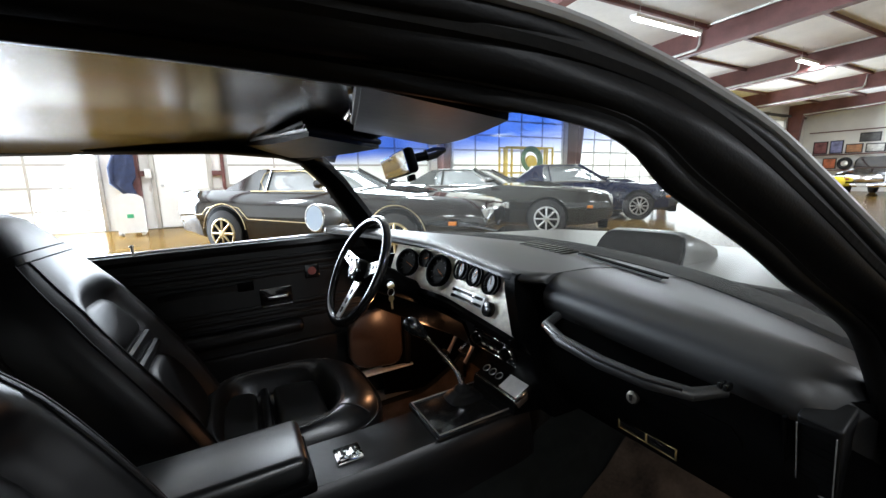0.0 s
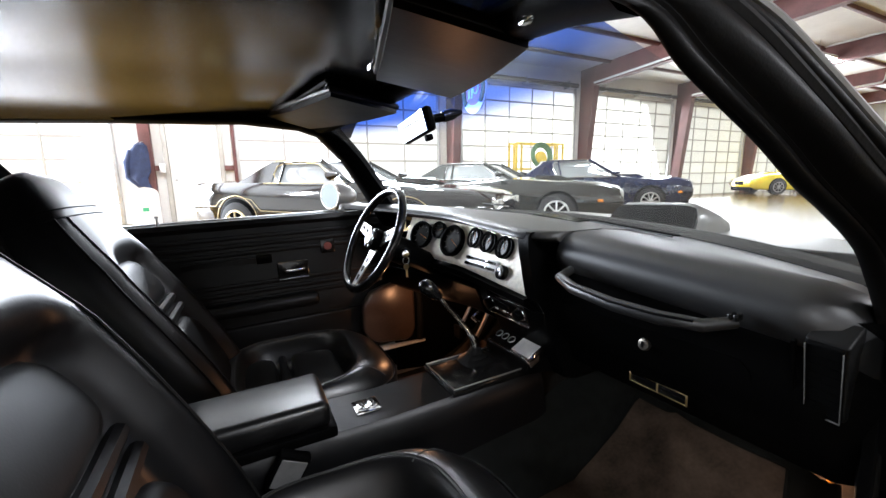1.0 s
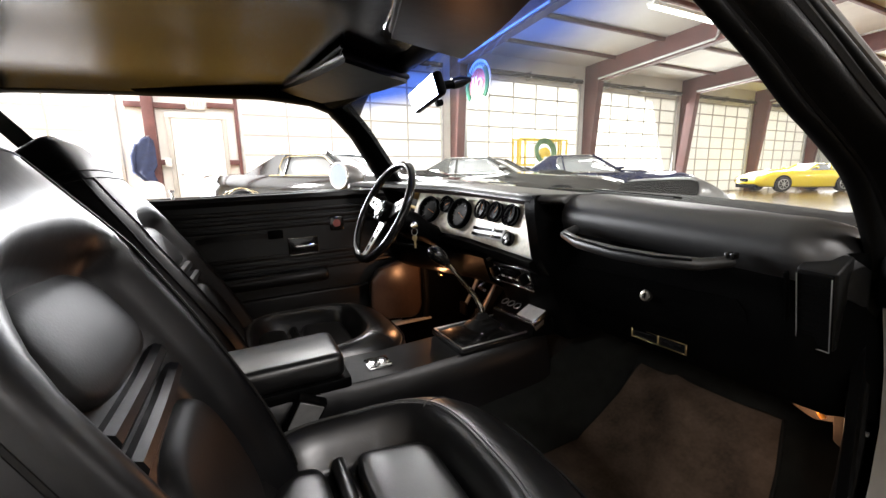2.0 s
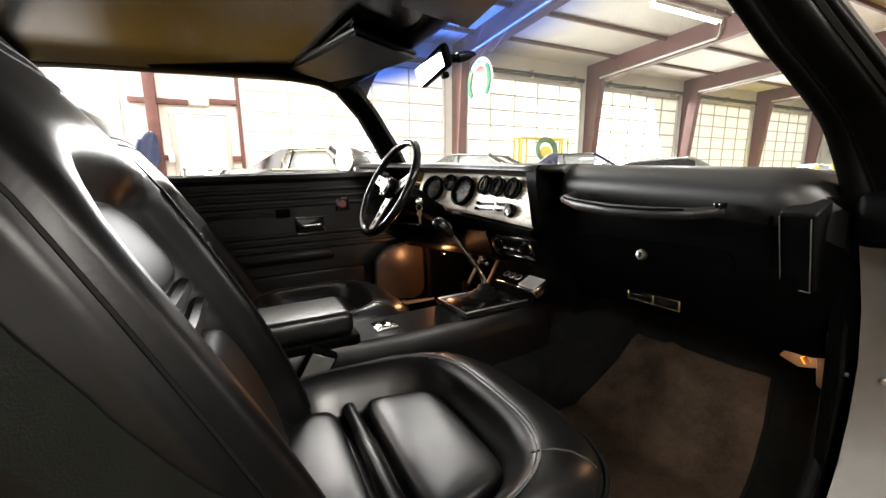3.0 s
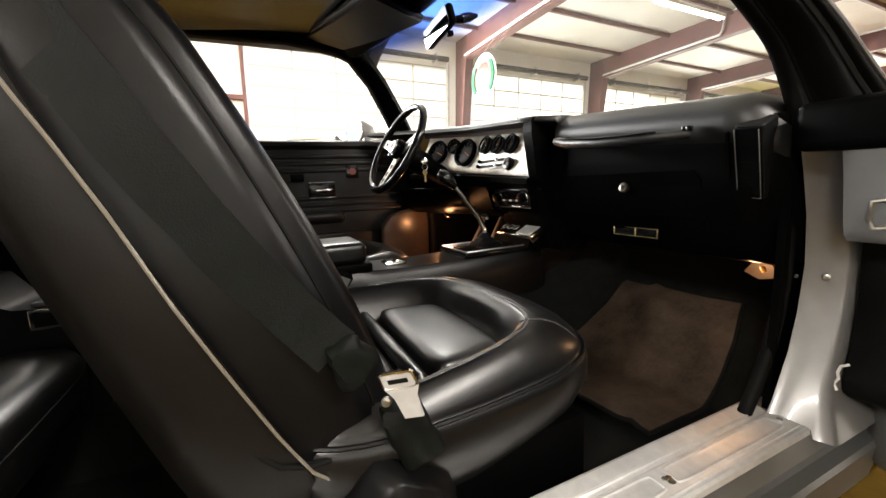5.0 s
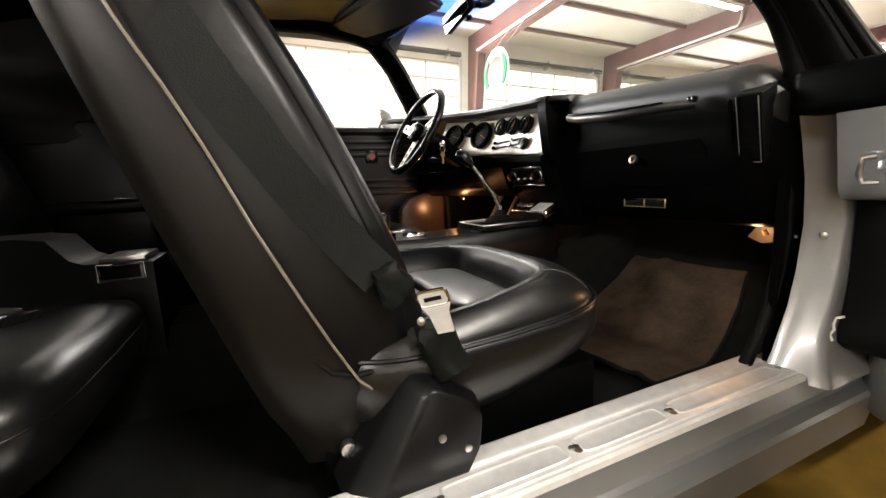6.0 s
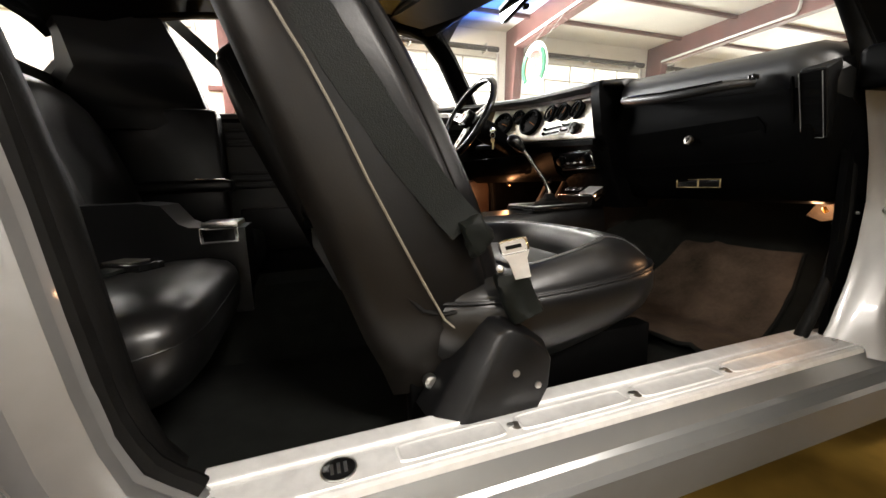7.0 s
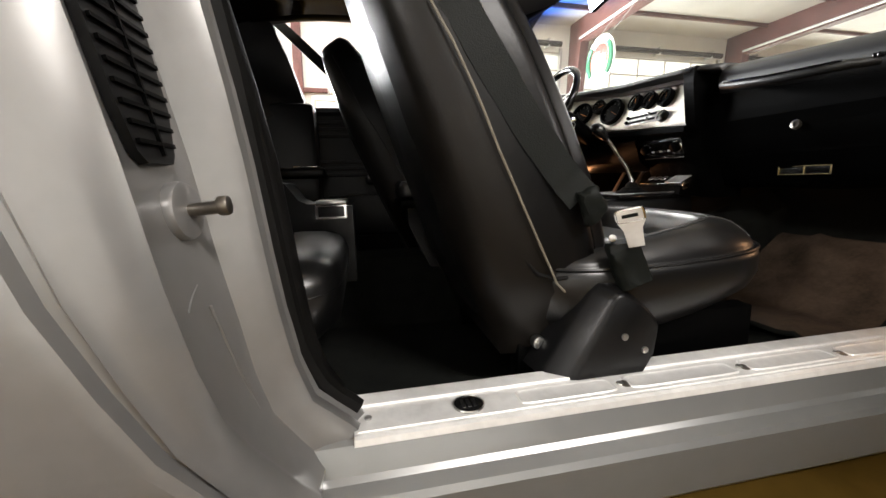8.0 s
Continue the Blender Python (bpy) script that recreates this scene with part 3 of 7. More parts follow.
def posts_and_roof():
    ins, outs = flow(RAIL_IN), flow(RAIL_OUT)
    rings, seal, bead = [], [], []
    for i, o in zip(ins, outs):
        u = min(1.0, max(0.0, (i.y - 0.30) / 0.32))
        swell = Vector((0.3, 0.0, -1.0)).lerp(Vector((0.75, -0.66, -0.1)), u * u * (3 - 2 * u)).normalized()
        face = [i.lerp(o, t) + swell * h for t, h in ((0.0, 0.0), (0.05, 0.007), (0.14, 0.010), (0.20, 0.006), (0.25, 0.003), (0.33, 0.008), (0.46, 0.014), (0.60, 0.015), (0.70, 0.011), (0.75, 0.005), (0.79, 0.004), (0.86, 0.009), (0.94, 0.008), (1.0, 0.0))]
        rings.append(face + [o - swell * 0.012, i.lerp(o, 0.5) - swell * 0.03, i.lerp(o, 0.1) - swell * 0.02])
        seal.append(i.lerp(o, 0.76) + swell * 0.003)
        bead.append(i.lerp(o, 0.25) + swell * 0.001)
    part("roof_rail", loft(rings), POST_TRIM, car, "black trimmed roof rail and windshield post", angle=80)
    part("roof_weatherstrip", tube(seal, 0.0075, 8), RUBBER, car)
    part("trim_bead", tube(bead, 0.004, 8), POST_TRIM, car)
    part("drip_trim", tube([o + Vector((0.001, 0, 0.002)) for o in outs], 0.004, 8), SILVER, car, "silver drip rail")
    part("seal_joint", rbox(-0.006, 0.006, -0.022, 0.022, -0.005, 0.005, 0.002, 2, m=Matrix.Translation((0.700, 0.50, 1.262)) @ Matrix.Rotation(radians(-14), 4, "X")), GLOSS_BLACK, car, "black joint clip of the roof seal")
    # the same on the driver's side
    left = [(-0.545, -0.55, 1.30), (-0.55, -0.3, 1.326), (-0.52, 0.0, 1.325), (-0.475, 0.3, 1.318), (-0.487, 0.46, 1.303), (-0.505, 0.52, 1.285), (-0.545, 0.60, 1.21), (-0.60, 0.68, 1.10), (-0.655, 0.755, 0.985), (-0.665, 0.775, 0.955)]
    inner = [(-0.50, -0.55, 1.335), (-0.50, -0.3, 1.35), (-0.46, 0.0, 1.355), (-0.43, 0.3, 1.35), (-0.43, 0.50, 1.335), (-0.44, 0.57, 1.30), (-0.49, 0.66, 1.21), (-0.55, 0.75, 1.10), (-0.61, 0.83, 0.985), (-0.62, 0.85, 0.955)]
    rings = []
    for a, b in zip(left, inner):
        a, b = Vector(a), Vector(b)
        up = Vector((-0.5, 0.35, 1)).normalized() * 0.045
        rings.append([a, a.lerp(b, 0.5) + Vector((0.012, -0.01, -0.006)), b, b + up * 0.6, a.lerp(b, 0.4) + up, a + up * 0.6 + Vector((-0.03, 0, 0))])
    part("roof_rail", loft(rings), HARD, car, "black trimmed roof rail and windshield post", angle=60)
    # roof skin and headliner
    def head(x, y):
        side = max(0.0, abs(x - 0.05) - 0.40)
        return 1.362 - 0.055 * max(0.0, x) - 0.9 * side * side - 0.06 * max(0.0, y - 0.3) ** 2 * 4 - 0.10 * max(0.0, -0.2 - y) ** 2 * 4
    xs = np.linspace(-0.50, 0.63, 20)
    ys = np.linspace(-0.75, 0.60, 18)
    part("headliner", sheet([[(x, y, head(x, y)) for x in xs] for y in ys], 0.012), HEADLINER, car, "black perforated vinyl headliner")
    xs = np.linspace(-0.60, 0.70, 20)
    ys = np.linspace(-0.8, 0.66, 14)
    def skin(x, y):
        u = abs(x - 0.05) / 0.65
        return 1.405 - 0.045 * (x - 0.05) - 0.085 * u ** 4 - 0.22 * max(0.0, y - 0.45) - 0.16 * max(0.0, -0.3 - y)
    part("roof_panel", sheet([[(x, y, skin(x, y)) for x in xs] for y in ys], 0.01), SILVER, car, "silver roof panel")
    part("header_trim", tube([(-0.46, 0.53, 1.315), (-0.25, 0.60, 1.327), (0.05, 0.635, 1.332), (0.3, 0.62, 1.315), (0.5, 0.592, 1.290), (0.60, 0.575, 1.270), (0.70, 0.555, 1.240)], 0.024, 12, flat=1.5), HARD, car)


def windshield():
    rows = []
    for k in range(13):
        u = -1 + 2 * k / 12
        s = abs(u)
        xb, yb, zb = (0.04 + u * 0.672, 1.27 - 0.25 * s ** 2.2, 0.925 + 0.02 * s) if u > 0 else (0.04 + u * 0.665, 1.27 - 0.36 * s ** 2.2, 0.925 + 0.035 * s)
        xt, yt, zt = (0.04 + u * 0.60, 0.645 - 0.06 * s ** 2, 1.318 - 0.085 * u * u) if u > 0 else (0.04 + u * 0.50, 0.645 - 0.11 * s ** 2, 1.318 - 0.02 * s)
        row = []
        for j in range(11):
            v = 1.14 * j / 10
            bow = 0.03 * math.sin(math.pi * min(v, 1.0))
            row.append((lerp(xb, xt, v), lerp(yb, yt, v) + bow * 0.6, lerp(zb, zt, v) + bow))
        rows.append(row)
    ob = part("windshield", sheet(rows, 0.0), WINDSHIELD, car, "clear windshield with a blue shade band")
    ob.visible_shadow = False


def rise(x):
    """The dash climbs a little towards the driver."""
    return -0.075 * (x - 0.2)


def panel_y(x):
    return 0.893 - 0.62 * max(0.0, -0.14 - x) ** 1.6


def glass_y(x):
    u = abs(x - 0.04) / 0.69
    return 1.285 - 0.235 * u ** 2.2 - (0.1 * u ** 3 if x < 0 else 0.0)


def nose():
    # hood, fenders and cowl seen through the windshield
    rings = []
    for y, z, hw, drop in ((1.24, 0.872, 0.80, 0.05), (1.40, 0.870, 0.85, 0.06), (1.8, 0.838, 0.88, 0.08), (2.2, 0.785, 0.88, 0.09), (2.6, 0.718, 0.85, 0.10), (2.95, 0.64, 0.76, 0.10)):
        row = []
        for k in range(21):
            u = -1 + k / 10
            bulge = 0.036 * max(0.0, 1 - (abs(u) / 0.5) ** 2)
            crown = 0.022 * math.exp(-((abs(u) - 0.86) / 0.10) ** 2)
            row.append((XC + u * hw, y - 0.10 * u * u * (y < 1.5), z + rise(XC + u * hw) + bulge + crown - drop * max(0.0, (abs(u) - 0.80) / 0.2) ** 2))
        row = [(XC - hw - 0.02, y, 0.55)] + row + [(XC + hw + 0.02, y, 0.55)]
        rings.append(row)
    part("hood", sheet(rings, 0.012), SILVER, car, "silver hood and fenders", angle=40)
    part("nose", rbox(XC - 0.75, XC + 0.75, 2.80, 3.02, 0.30, 0.66, 0.06, 4), SILVER, car)
    for s in (-1, 1):
        part("fender", rbox(XC + s * 0.84 - 0.06, XC + s * 0.84 + 0.06, 1.10, 2.90, 0.25, 0.60, 0.05, 3), SILVER, car)
    part("cowl_vent", sheet([[(XC + x, 1.30 - 0.22 * (x / 0.68) ** 2 + d, 0.89 + zz) for x in np.linspace(-0.68, 0.68, 16)] for d, zz in ((-0.06, 0.0), (0.0, 0.012), (0.05, 0.012))], 0.01), HARD, car, "black cowl at the windshield base")
    # shaker scoop that stands through the hood, its open end towards the windshield
    rings = []
    for y0, y1, hw, zt in ((1.455, 1.535, 0.158, 1.000), (1.465, 1.55, 0.160, 1.003), (1.52, 1.60, 0.157, 0.990), (1.62, 1.68, 0.145, 0.962), (1.74, 1.78, 0.115, 0.925), (1.84, 1.86, 0.06, 0.90)):
        rings.append([(0.015 + u * hw, lerp(y0, y1, v), lerp(0.84, zt, v)) for u, v in ((-1.06, 0), (-1, 0.66), (-0.92, 0.90), (-0.75, 0.985), (-0.4, 1), (0.4, 1), (0.75, 0.985), (0.92, 0.90), (1, 0.66), (1.06, 0))])
    scoop = part("hood_scoop", loft(rings), SILVER, car, "silver shaker hood scoop", angle=50)
    mesh = [(-1.03, 0.0), (-0.97, 0.64), (-0.89, 0.87), (-0.74, 0.945), (-0.4, 0.96), (0.4, 0.96), (0.74, 0.945), (0.89, 0.87), (0.97, 0.64), (1.03, 0.0)]
    part("scoop_mouth", loft([[(0.015 + u * 0.157, lerp(1.462, 1.532, v) + d, lerp(0.90, 1.0, v)) for u, v in mesh] for d in (-0.004, 0.010)]), HARD, scoop, "black mesh opening")
    # black gasket along the foot of the windshield
    part("windshield_gasket", sheet([[(x, glass_y(x) + d, 0.952 + 0.7 * rise(x) + z) for x in np.linspace(-0.62, 0.70, 24)] for d, z in ((-0.040, -0.012), (-0.032, 0.001), (-0.010, 0.006), (0.018, 0.012), (0.024, 0.010), (0.030, -0.03))], 0.006), RUBBER, car, "black windshield gasket")


def quarter():
    # door jamb behind the seat: cross-sections from inside to outside at rising heights
    rows = []
    for z, yi, yb in ((0.20, -0.24, -0.30), (0.30, -0.13, -0.185), (0.345, -0.115, -0.178), (0.38, -0.145, -0.205), (0.42, -0.190, -0.233), (0.47, -0.206, -0.247), (0.53, -0.217, -0.257), (0.60, -0.226, -0.27), (0.70, -0.237, -0.285), (0.78, -0.248, -0.30), (0.88, -0.265, -0.32), (1.0, -0.295, -0.35)):
        out = curve_at(((0.20, 0.85), (0.34, 0.90), (0.42, 0.930), (0.5, 0.947), (0.66, 0.960), (0.8, 0.955), (1.0, 0.925)), z)
        k = curve_at(((0.34, 0.06), (0.43, 0.10), (0.465, 0.36), (0.54, 0.65), (0.66, 1.0)), z)
        flat = curve_at(((0.34, 0.845), (0.42, 0.862), (0.46, 0.885), (0.54, 0.905), (0.66, 0.908)), z)
        rows.append([(0.715, yi - 0.02, z), (0.735, yi - 0.004, z), (0.748, yi, z), (0.758, yi - 0.006, z), (0.764, yi - 0.009, z), (0.770, yi - 0.005, z), (0.784, yi - 0.008, z), (0.790, yi - 0.020, z), (0.794, lerp(yi, yb, 0.85), z), (0.798, yb - 0.006, z), (0.806, yb - 0.009, z), (lerp(0.806, flat, 0.5), yb - 0.011, z), (flat - 0.006, yb - 0.013, z), (flat, yb - 0.010, z), (flat + 0.006, yb - 0.009, z), (lerp(flat, out, 0.55), yb - 0.014 - 0.016 * k, z), (out - 0.018, yb - 0.015 - 0.034 * k, z), (out - 0.009, yb - 0.013 - 0.050 * k, z), (out - 0.018, yb - 0.015 - 0.057 * k, z), (out - 0.016, yb - 0.018 - 0.062 * k, z), (out - 0.003, yb - 0.019 - 0.064 * k, z), (out + 0.004, yb - 0.026 - 0.072 * k, z), (out + 0.012, yb - 0.17, z), (out + 0.012, -0.62, z), (out, -1.1, z), (0.66, -1.1, z), (0.66, -0.35, z)])
    q = part("quarter_panel", loft(rows), SILVER_DULL, car, "silver quarter panel with door jamb", angle=40)
    # the grille leans with the jamb face
    lean = Matrix.Translation((0, -0.292, 0.70)) @ Matrix.Rotation(radians(10.5), 4, "X")
    grille = [(0.834, 0.004), (0.842, -0.004), (0.886, -0.005), (0.896, 0.004), (0.903, 0.04), (0.905, 0.11), (0.905, 0.20), (0.806, 0.20), (0.808, 0.12), (0.816, 0.045)]
    bm = prism(grille, "y", -0.004, 0.0035)
    bmesh.ops.transform(bm, matrix=lean, verts=bm.verts)
    vent = part("jamb_vent", bm, DIAL, car, "black louvred vent in the door jamb")
    for k in range(13):
        z = 0.010 + 0.0145 * k
        x0 = curve_at(((0.0, 0.838), (0.045, 0.819), (0.12, 0.811)), z)
        x1 = curve_at(((0.0, 0.892), (0.04, 0.899), (0.11, 0.901), (0.2, 0.901)), z)
        part("louvre", rbox(x0, x1, 0.003, 0.0065, z, z + 0.0035, 0, m=lean), HARD, vent)
    part("divider", rbox(0.857, 0.860, 0.003, 0.0068, 0.002, 0.19, 0, m=lean), HARD, vent)
    part("striker_plate", disc((0.845, -0.286, 0.655), (0.1, 1, 0.1), 0.027, 0.016, 24, 0.005), SILVER_DULL, car)
    st = part("striker", tube([(0.845, -0.285, 0.655), (0.850, -0.253, 0.658)], 0.006, 12), DARK_STEEL, car, "dark steel door striker bolt")
    part("striker_head", disc((0.851, -0.248, 0.659), (0.05, 1, 0.08), 0.009, 0.010, 16, 0.002), DARK_STEEL, st)
    part("pressed_edge", tube([(0.882, -0.2765, 0.570), (0.868, -0.2780, 0.580), (0.852, -0.2788, 0.587)], 0.0014, 6), SILVER_DULL, car)
    part("pressed_edge", tube([(0.846, -0.272, 0.565), (0.832, -0.264, 0.51), (0.818, -0.252, 0.45), (0.812, -0.243, 0.415), (0.818, -0.240, 0.403), (0.838, -0.243, 0.405)], 0.0016, 6), SILVER_DULL, car)
    part("jamb_weatherstrip", tube([(0.743, y, z) for y, z in ((-0.148, 0.380), (-0.156, 0.388), (-0.172, 0.401), (-0.19, 0.421), (-0.204, 0.450), (-0.214, 0.48), (-0.220, 0.51), (-0.232, 0.60), (-0.244, 0.70), (-0.256, 0.80), (-0.272, 0.90), (-0.30, 1.02), (-0.36, 1.12), (-0.40, 1.19), (-0.50, 1.23))], 0.013, 8), RUBBER, car)
    lip, strip = ((0.40, -0.150), (0.43, -0.168), (0.47, -0.180), (0.51, -0.187), (0.60, -0.197), (0.70, -0.208), (0.80, -0.226), (0.90, -0.248), (1.02, -0.284), (1.12, -0.342), (1.19, -0.385)), ((0.40, -0.172), (0.43, -0.195), (0.47, -0.211), (0.51, -0.220), (0.60, -0.232), (0.70, -0.244), (0.80, -0.256), (0.90, -0.272), (1.02, -0.30), (1.12, -0.36), (1.19, -0.40))
    rows = []
    for (z, yt), (z, yw) in zip(lip, strip):
        rows.append([(0.742, yw - 0.006, z), (0.745, yw + 0.006, z), (0.736, lerp(yw, yt, 0.45) - 0.002, z), (0.724, yt - 0.014, z), (0.708, yt - 0.016, z), (0.700, yt - 0.026, z), (0.700, yw - 0.02, z), (0.735, yw - 0.014, z)])
    part("jamb_trim", loft(rows), RUBBER, car, "black lip of the inner trim", angle=70)
    # inner trim, sail panels, package shelf and rear bulkhead
    part("quarter_trim", rbox(0.65, 0.70, -1.0, -0.33, 0.30, 1.0, 0.02), HARD, car)
    part("sail_panel", prism([(-0.42, 0.98), (-1.0, 0.98), (-0.9, 1.20), (-0.60, 1.27), (-0.52, 1.235)], "x", 0.60, 0.66, 0.01), VINYL, car)
    trim = part("quarter_trim", rbox(-0.70, -0.60, -1.0, -0.30, 0.30, 1.02, 0.025), VINYL, car, "black vinyl rear side panel")
    part("armrest", rbox(-0.62, -0.545, -0.85, -0.27, 0.70, 0.745, 0.015, 3), VINYL, trim)
    part("ashtray", rbox(-0.60, -0.55, -0.40, -0.29, 0.744, 0.752, 0.003), CHROME, trim, "chrome ashtray lid")
    part("sail_panel", loft([[(-0.69, -0.32, 0.94), (-0.645, -0.33, 0.94), (-0.53, -0.80, 0.94), (-0.55, -0.86, 0.94)], [(-0.69, -0.335, 1.02), (-0.66, -0.345, 1.02), (-0.50, -0.76, 1.02), (-0.52, -0.82, 1.02)], [(-0.69, -0.36, 1.10), (-0.66, -0.365, 1.10), (-0.43, -0.66, 1.11), (-0.46, -0.72, 1.11)], [(-0.68, -0.39, 1.20), (-0.64, -0.395, 1.20), (-0.42, -0.675, 1.21), (-0.45, -0.71, 1.21)], [(-0.62, -0.44, 1.335), (-0.58, -0.445, 1.335), (-0.40, -0.705, 1.335), (-0.42, -0.74, 1.335)]]), VINYL, car, "black vinyl sail panel")
    part("package_shelf", rbox(-0.62, 0.66, -1.25, -0.74, 1.02, 1.098, 0.012), CARPET, car)
    part("bulkhead", rbox(-0.64, 0.66, -1.02, -0.98, 0.28, 1.02, 0.004), HARD, car)
    for s in (-1, 1):
        part("tail_side", rbox(XC + s * 0.84 - 0.06, XC + s * 0.84 + 0.06, -2.05, -1.08, 0.30, 0.95, 0.05, 3), SILVER, car)
    part("quarter_panel", rbox(-0.88, -0.70, -1.1, -0.34, 0.20, 0.99, 0.03, 3), SILVER, car)
    part("deck_lid", sheet([[(XC + x, y, z - 0.05 * (x / 0.85) ** 4) for x in np.linspace(-0.85, 0.85, 12)] for y, z in ((-1.2, 1.0), (-1.6, 0.99), (-2.05, 0.95))], 0.012), SILVER, car)
    part("tail_panel", rbox(XC - 0.80, XC + 0.80, -2.1, -2.02, 0.35, 0.94, 0.04, 3), SILVER, car)
    for s in (-1, 1):
        part("rear_roof_post", loft([[(XC + s * 0.60, -0.58, 1.24), (XC + s * 0.66, -0.52, 1.24), (XC + s * 0.62, -0.62, 1.30), (XC + s * 0.57, -0.64, 1.28)], [(XC + s * 0.68, -0.88, 0.99), (XC + s * 0.76, -0.72, 0.99), (XC + s * 0.74, -0.92, 1.0), (XC + s * 0.66, -0.95, 1.0)]]), SILVER, car)


def wheels():
    for x in (XC - 0.78, XC + 0.78):
        for y in (-1.1, 1.95):
            z = 0.158 - 0.0384 * x - 0.0279 * y + 0.327
            w = part("wheel", disc((x, y, z), (1, 0, 0), 0.33, 0.22, 36, 0.03), RUBBER, car, "black tyre on a silver rim")
            part("rim", disc((x + math.copysign(0.075, x), y, z), (1, 0, 0), 0.20, 0.09, 28, 0.02), ALU, w)


sill()
shell()
hinge_pillar()
posts_and_roof()
windshield()
nose()
quarter()
wheels()


# ---- seats ----
def seat(cx, side, belted):
    """A high-back bucket seat; side is +1 where the door is at +x."""
    s = thing("bucket_seat", (cx, 0.33, 0.28), "black vinyl high-back bucket seat with ribbed inserts" + ("" if belted else " behind the wheel"), "car seat", "front seats")
    n = 48
    def outline(iy, ix, y1=0.655, y0=0.10):
        pts = []
        for x, y in superellipse(0, 0, 1, 1, 3.5, n):
            yy = lerp(y0 + 0.78 * iy, y1 - iy, (y + 1) / 2)
            half = lerp(0.285, 0.25, (y + 1) / 2) - ix
            pts.append((cx + x * half, yy))
        return pts
    def level(iy, ix, z, tip=0.0):
        # the door-side bolster sinks towards the backrest
        def sunk(x, y):
            return 0.42 * min(1.0, max(0.0, (side * (x - cx) - 0.06) / 0.1)) * min(1.0, max(0.0, (0.46 - y) / 0.2)) if belted else 0.0
        return [(x, y, (z if z < 0.533 else 0.533 + (z - 0.533) * (1 - sunk(x, y))) + tip * max(0.0, (y - 0.35) / 0.3)) for x, y in outline(iy, ix)]
    steps = ((0.090, 0.052, 0.408, 0.05), (0.045, 0.026, 0.416, 0.05), (0.013, 0.0075, 0.447, 0.03), (0, 0, 0.485, 0.015), (0, 0, 0.515, 0.010), (0.005, 0.003, 0.529, 0.010), (0.0115, 0.0065, 0.531, 0.010), (0.013, 0.0075, 0.537, 0.010), (0.020, 0.011, 0.548, 0.010), (0.036, 0.018, 0.562, 0.011), (0.060, 0.026, 0.576, 0.013), (0.088, 0.034, 0.585, 0.013), (0.112, 0.041, 0.588, 0.012), (0.124, 0.050, 0.585, 0.010), (0.134, 0.064, 0.573, 0.006), (0.144, 0.083, 0.551, 0.002), (0.153, 0.098, 0.524, 0.0), (0.160, 0.105, 0.514, 0.0), (0.25, 0.19, 0.512, 0.0))
    cushion = part("cushion", loft([level(*v) for v in steps]), VINYL_WORN_LIT, s, angle=70)
    part("seam", tube([(x, y, z + 0.001) for x, y, z in level(0.004, 0.0022, 0.530, 0.010)], 0.003, 6, closed=True), VINYL, cushion)
    for iy, ix, z in ((0.110, 0.040, 0.5885), (0.116, 0.0445, 0.5882)):
        part("stitching", tube([(x, y, z2 + 0.0006) for x, y, z2 in level(iy, ix, z, 0.012)], 0.0010, 5, closed=True), STITCH, cushion)
    # cross seams over the roll at both front corners
    for q in (-1, 1):
        run = []
        for iy, ix, z, tip in steps[8:14]:
            ring = level(iy, ix, z + 0.0008, tip)
            run.append(ring[6 if q > 0 else n // 2 - 6])
        part("cross_seam", tube(run, 0.0012, 5), STITCH, cushion)
    def pad(y0, y1, h0, h1, z0, z1):
        rings = []
        for inset, z in ((0.0, z0), (0.0, z0 + 0.6 * (z1 - z0)), (0.003, z1 - 0.005), (0.010, z1 - 0.001), (0.022, z1 + 0.001), (0.045, z1 + 0.002), (0.06, z1 + 0.002)):
            ring = []
            for x, y in superellipse(0, 0, 1, 1, 7, 36):
                yy = lerp(y0 + inset, y1 - inset, (y + 1) / 2)
                ring.append((cx + x * (lerp(h0, h1, (y + 1) / 2) - inset), yy, z))
            rings.append(ring)
        return loft(rings)
    part("cushion_insert", pad(0.354, 0.493, 0.166, 0.136, 0.508, 0.549), VINYL_WORN_LIT, cushion, angle=70)
    part("cushion_insert", pad(0.13, 0.306, 0.185, 0.172, 0.508, 0.545), VINYL_WORN_LIT, cushion, angle=70)
    for y in (0.329,):
        part("rib", tube([(cx - 0.172, y, 0.516), (cx - 0.164, y, 0.533), (cx, y, 0.536), (cx + 0.164, y, 0.533), (cx + 0.172, y, 0.516)], 0.013, 10), VINYL_WORN_LIT, cushion)
    # backrest: rings climb along the leaning spine; it sits a little askew
    def set_back(x, z):
        if belted:
            return curve_at(((0.18, -0.005), (0.30, -0.005), (0.45, 0.0), (0.56, 0.0), (0.62, 0.008), (0.66, 0.018), (0.70, 0.022)), x)
        return -0.035 - 0.05 * min(1.0, (z - 0.40) / 0.5)
    spine = ((0.40, 0.190, 0.20, 0.18), (0.48, 0.176, 0.235, 0.225), (0.56, 0.157, 0.248, 0.24), (0.66, 0.124, 0.252, 0.24), (0.76, 0.085, 0.252, 0.23), (0.86, 0.044, 0.247, 0.212), (0.94, 0.008, 0.235, 0.195), (1.00, -0.023, 0.214, 0.170), (1.06, -0.053, 0.184, 0.145), (1.11, -0.080, 0.156, 0.125), (1.145, -0.098, 0.128, 0.102), (1.162, -0.106, 0.09, 0.07))
    dip = 0.078 if belted else 0.062
    def ease(v):
        v = min(1.0, max(0.0, v))
        return v * v * (3 - 2 * v)
    rings = []
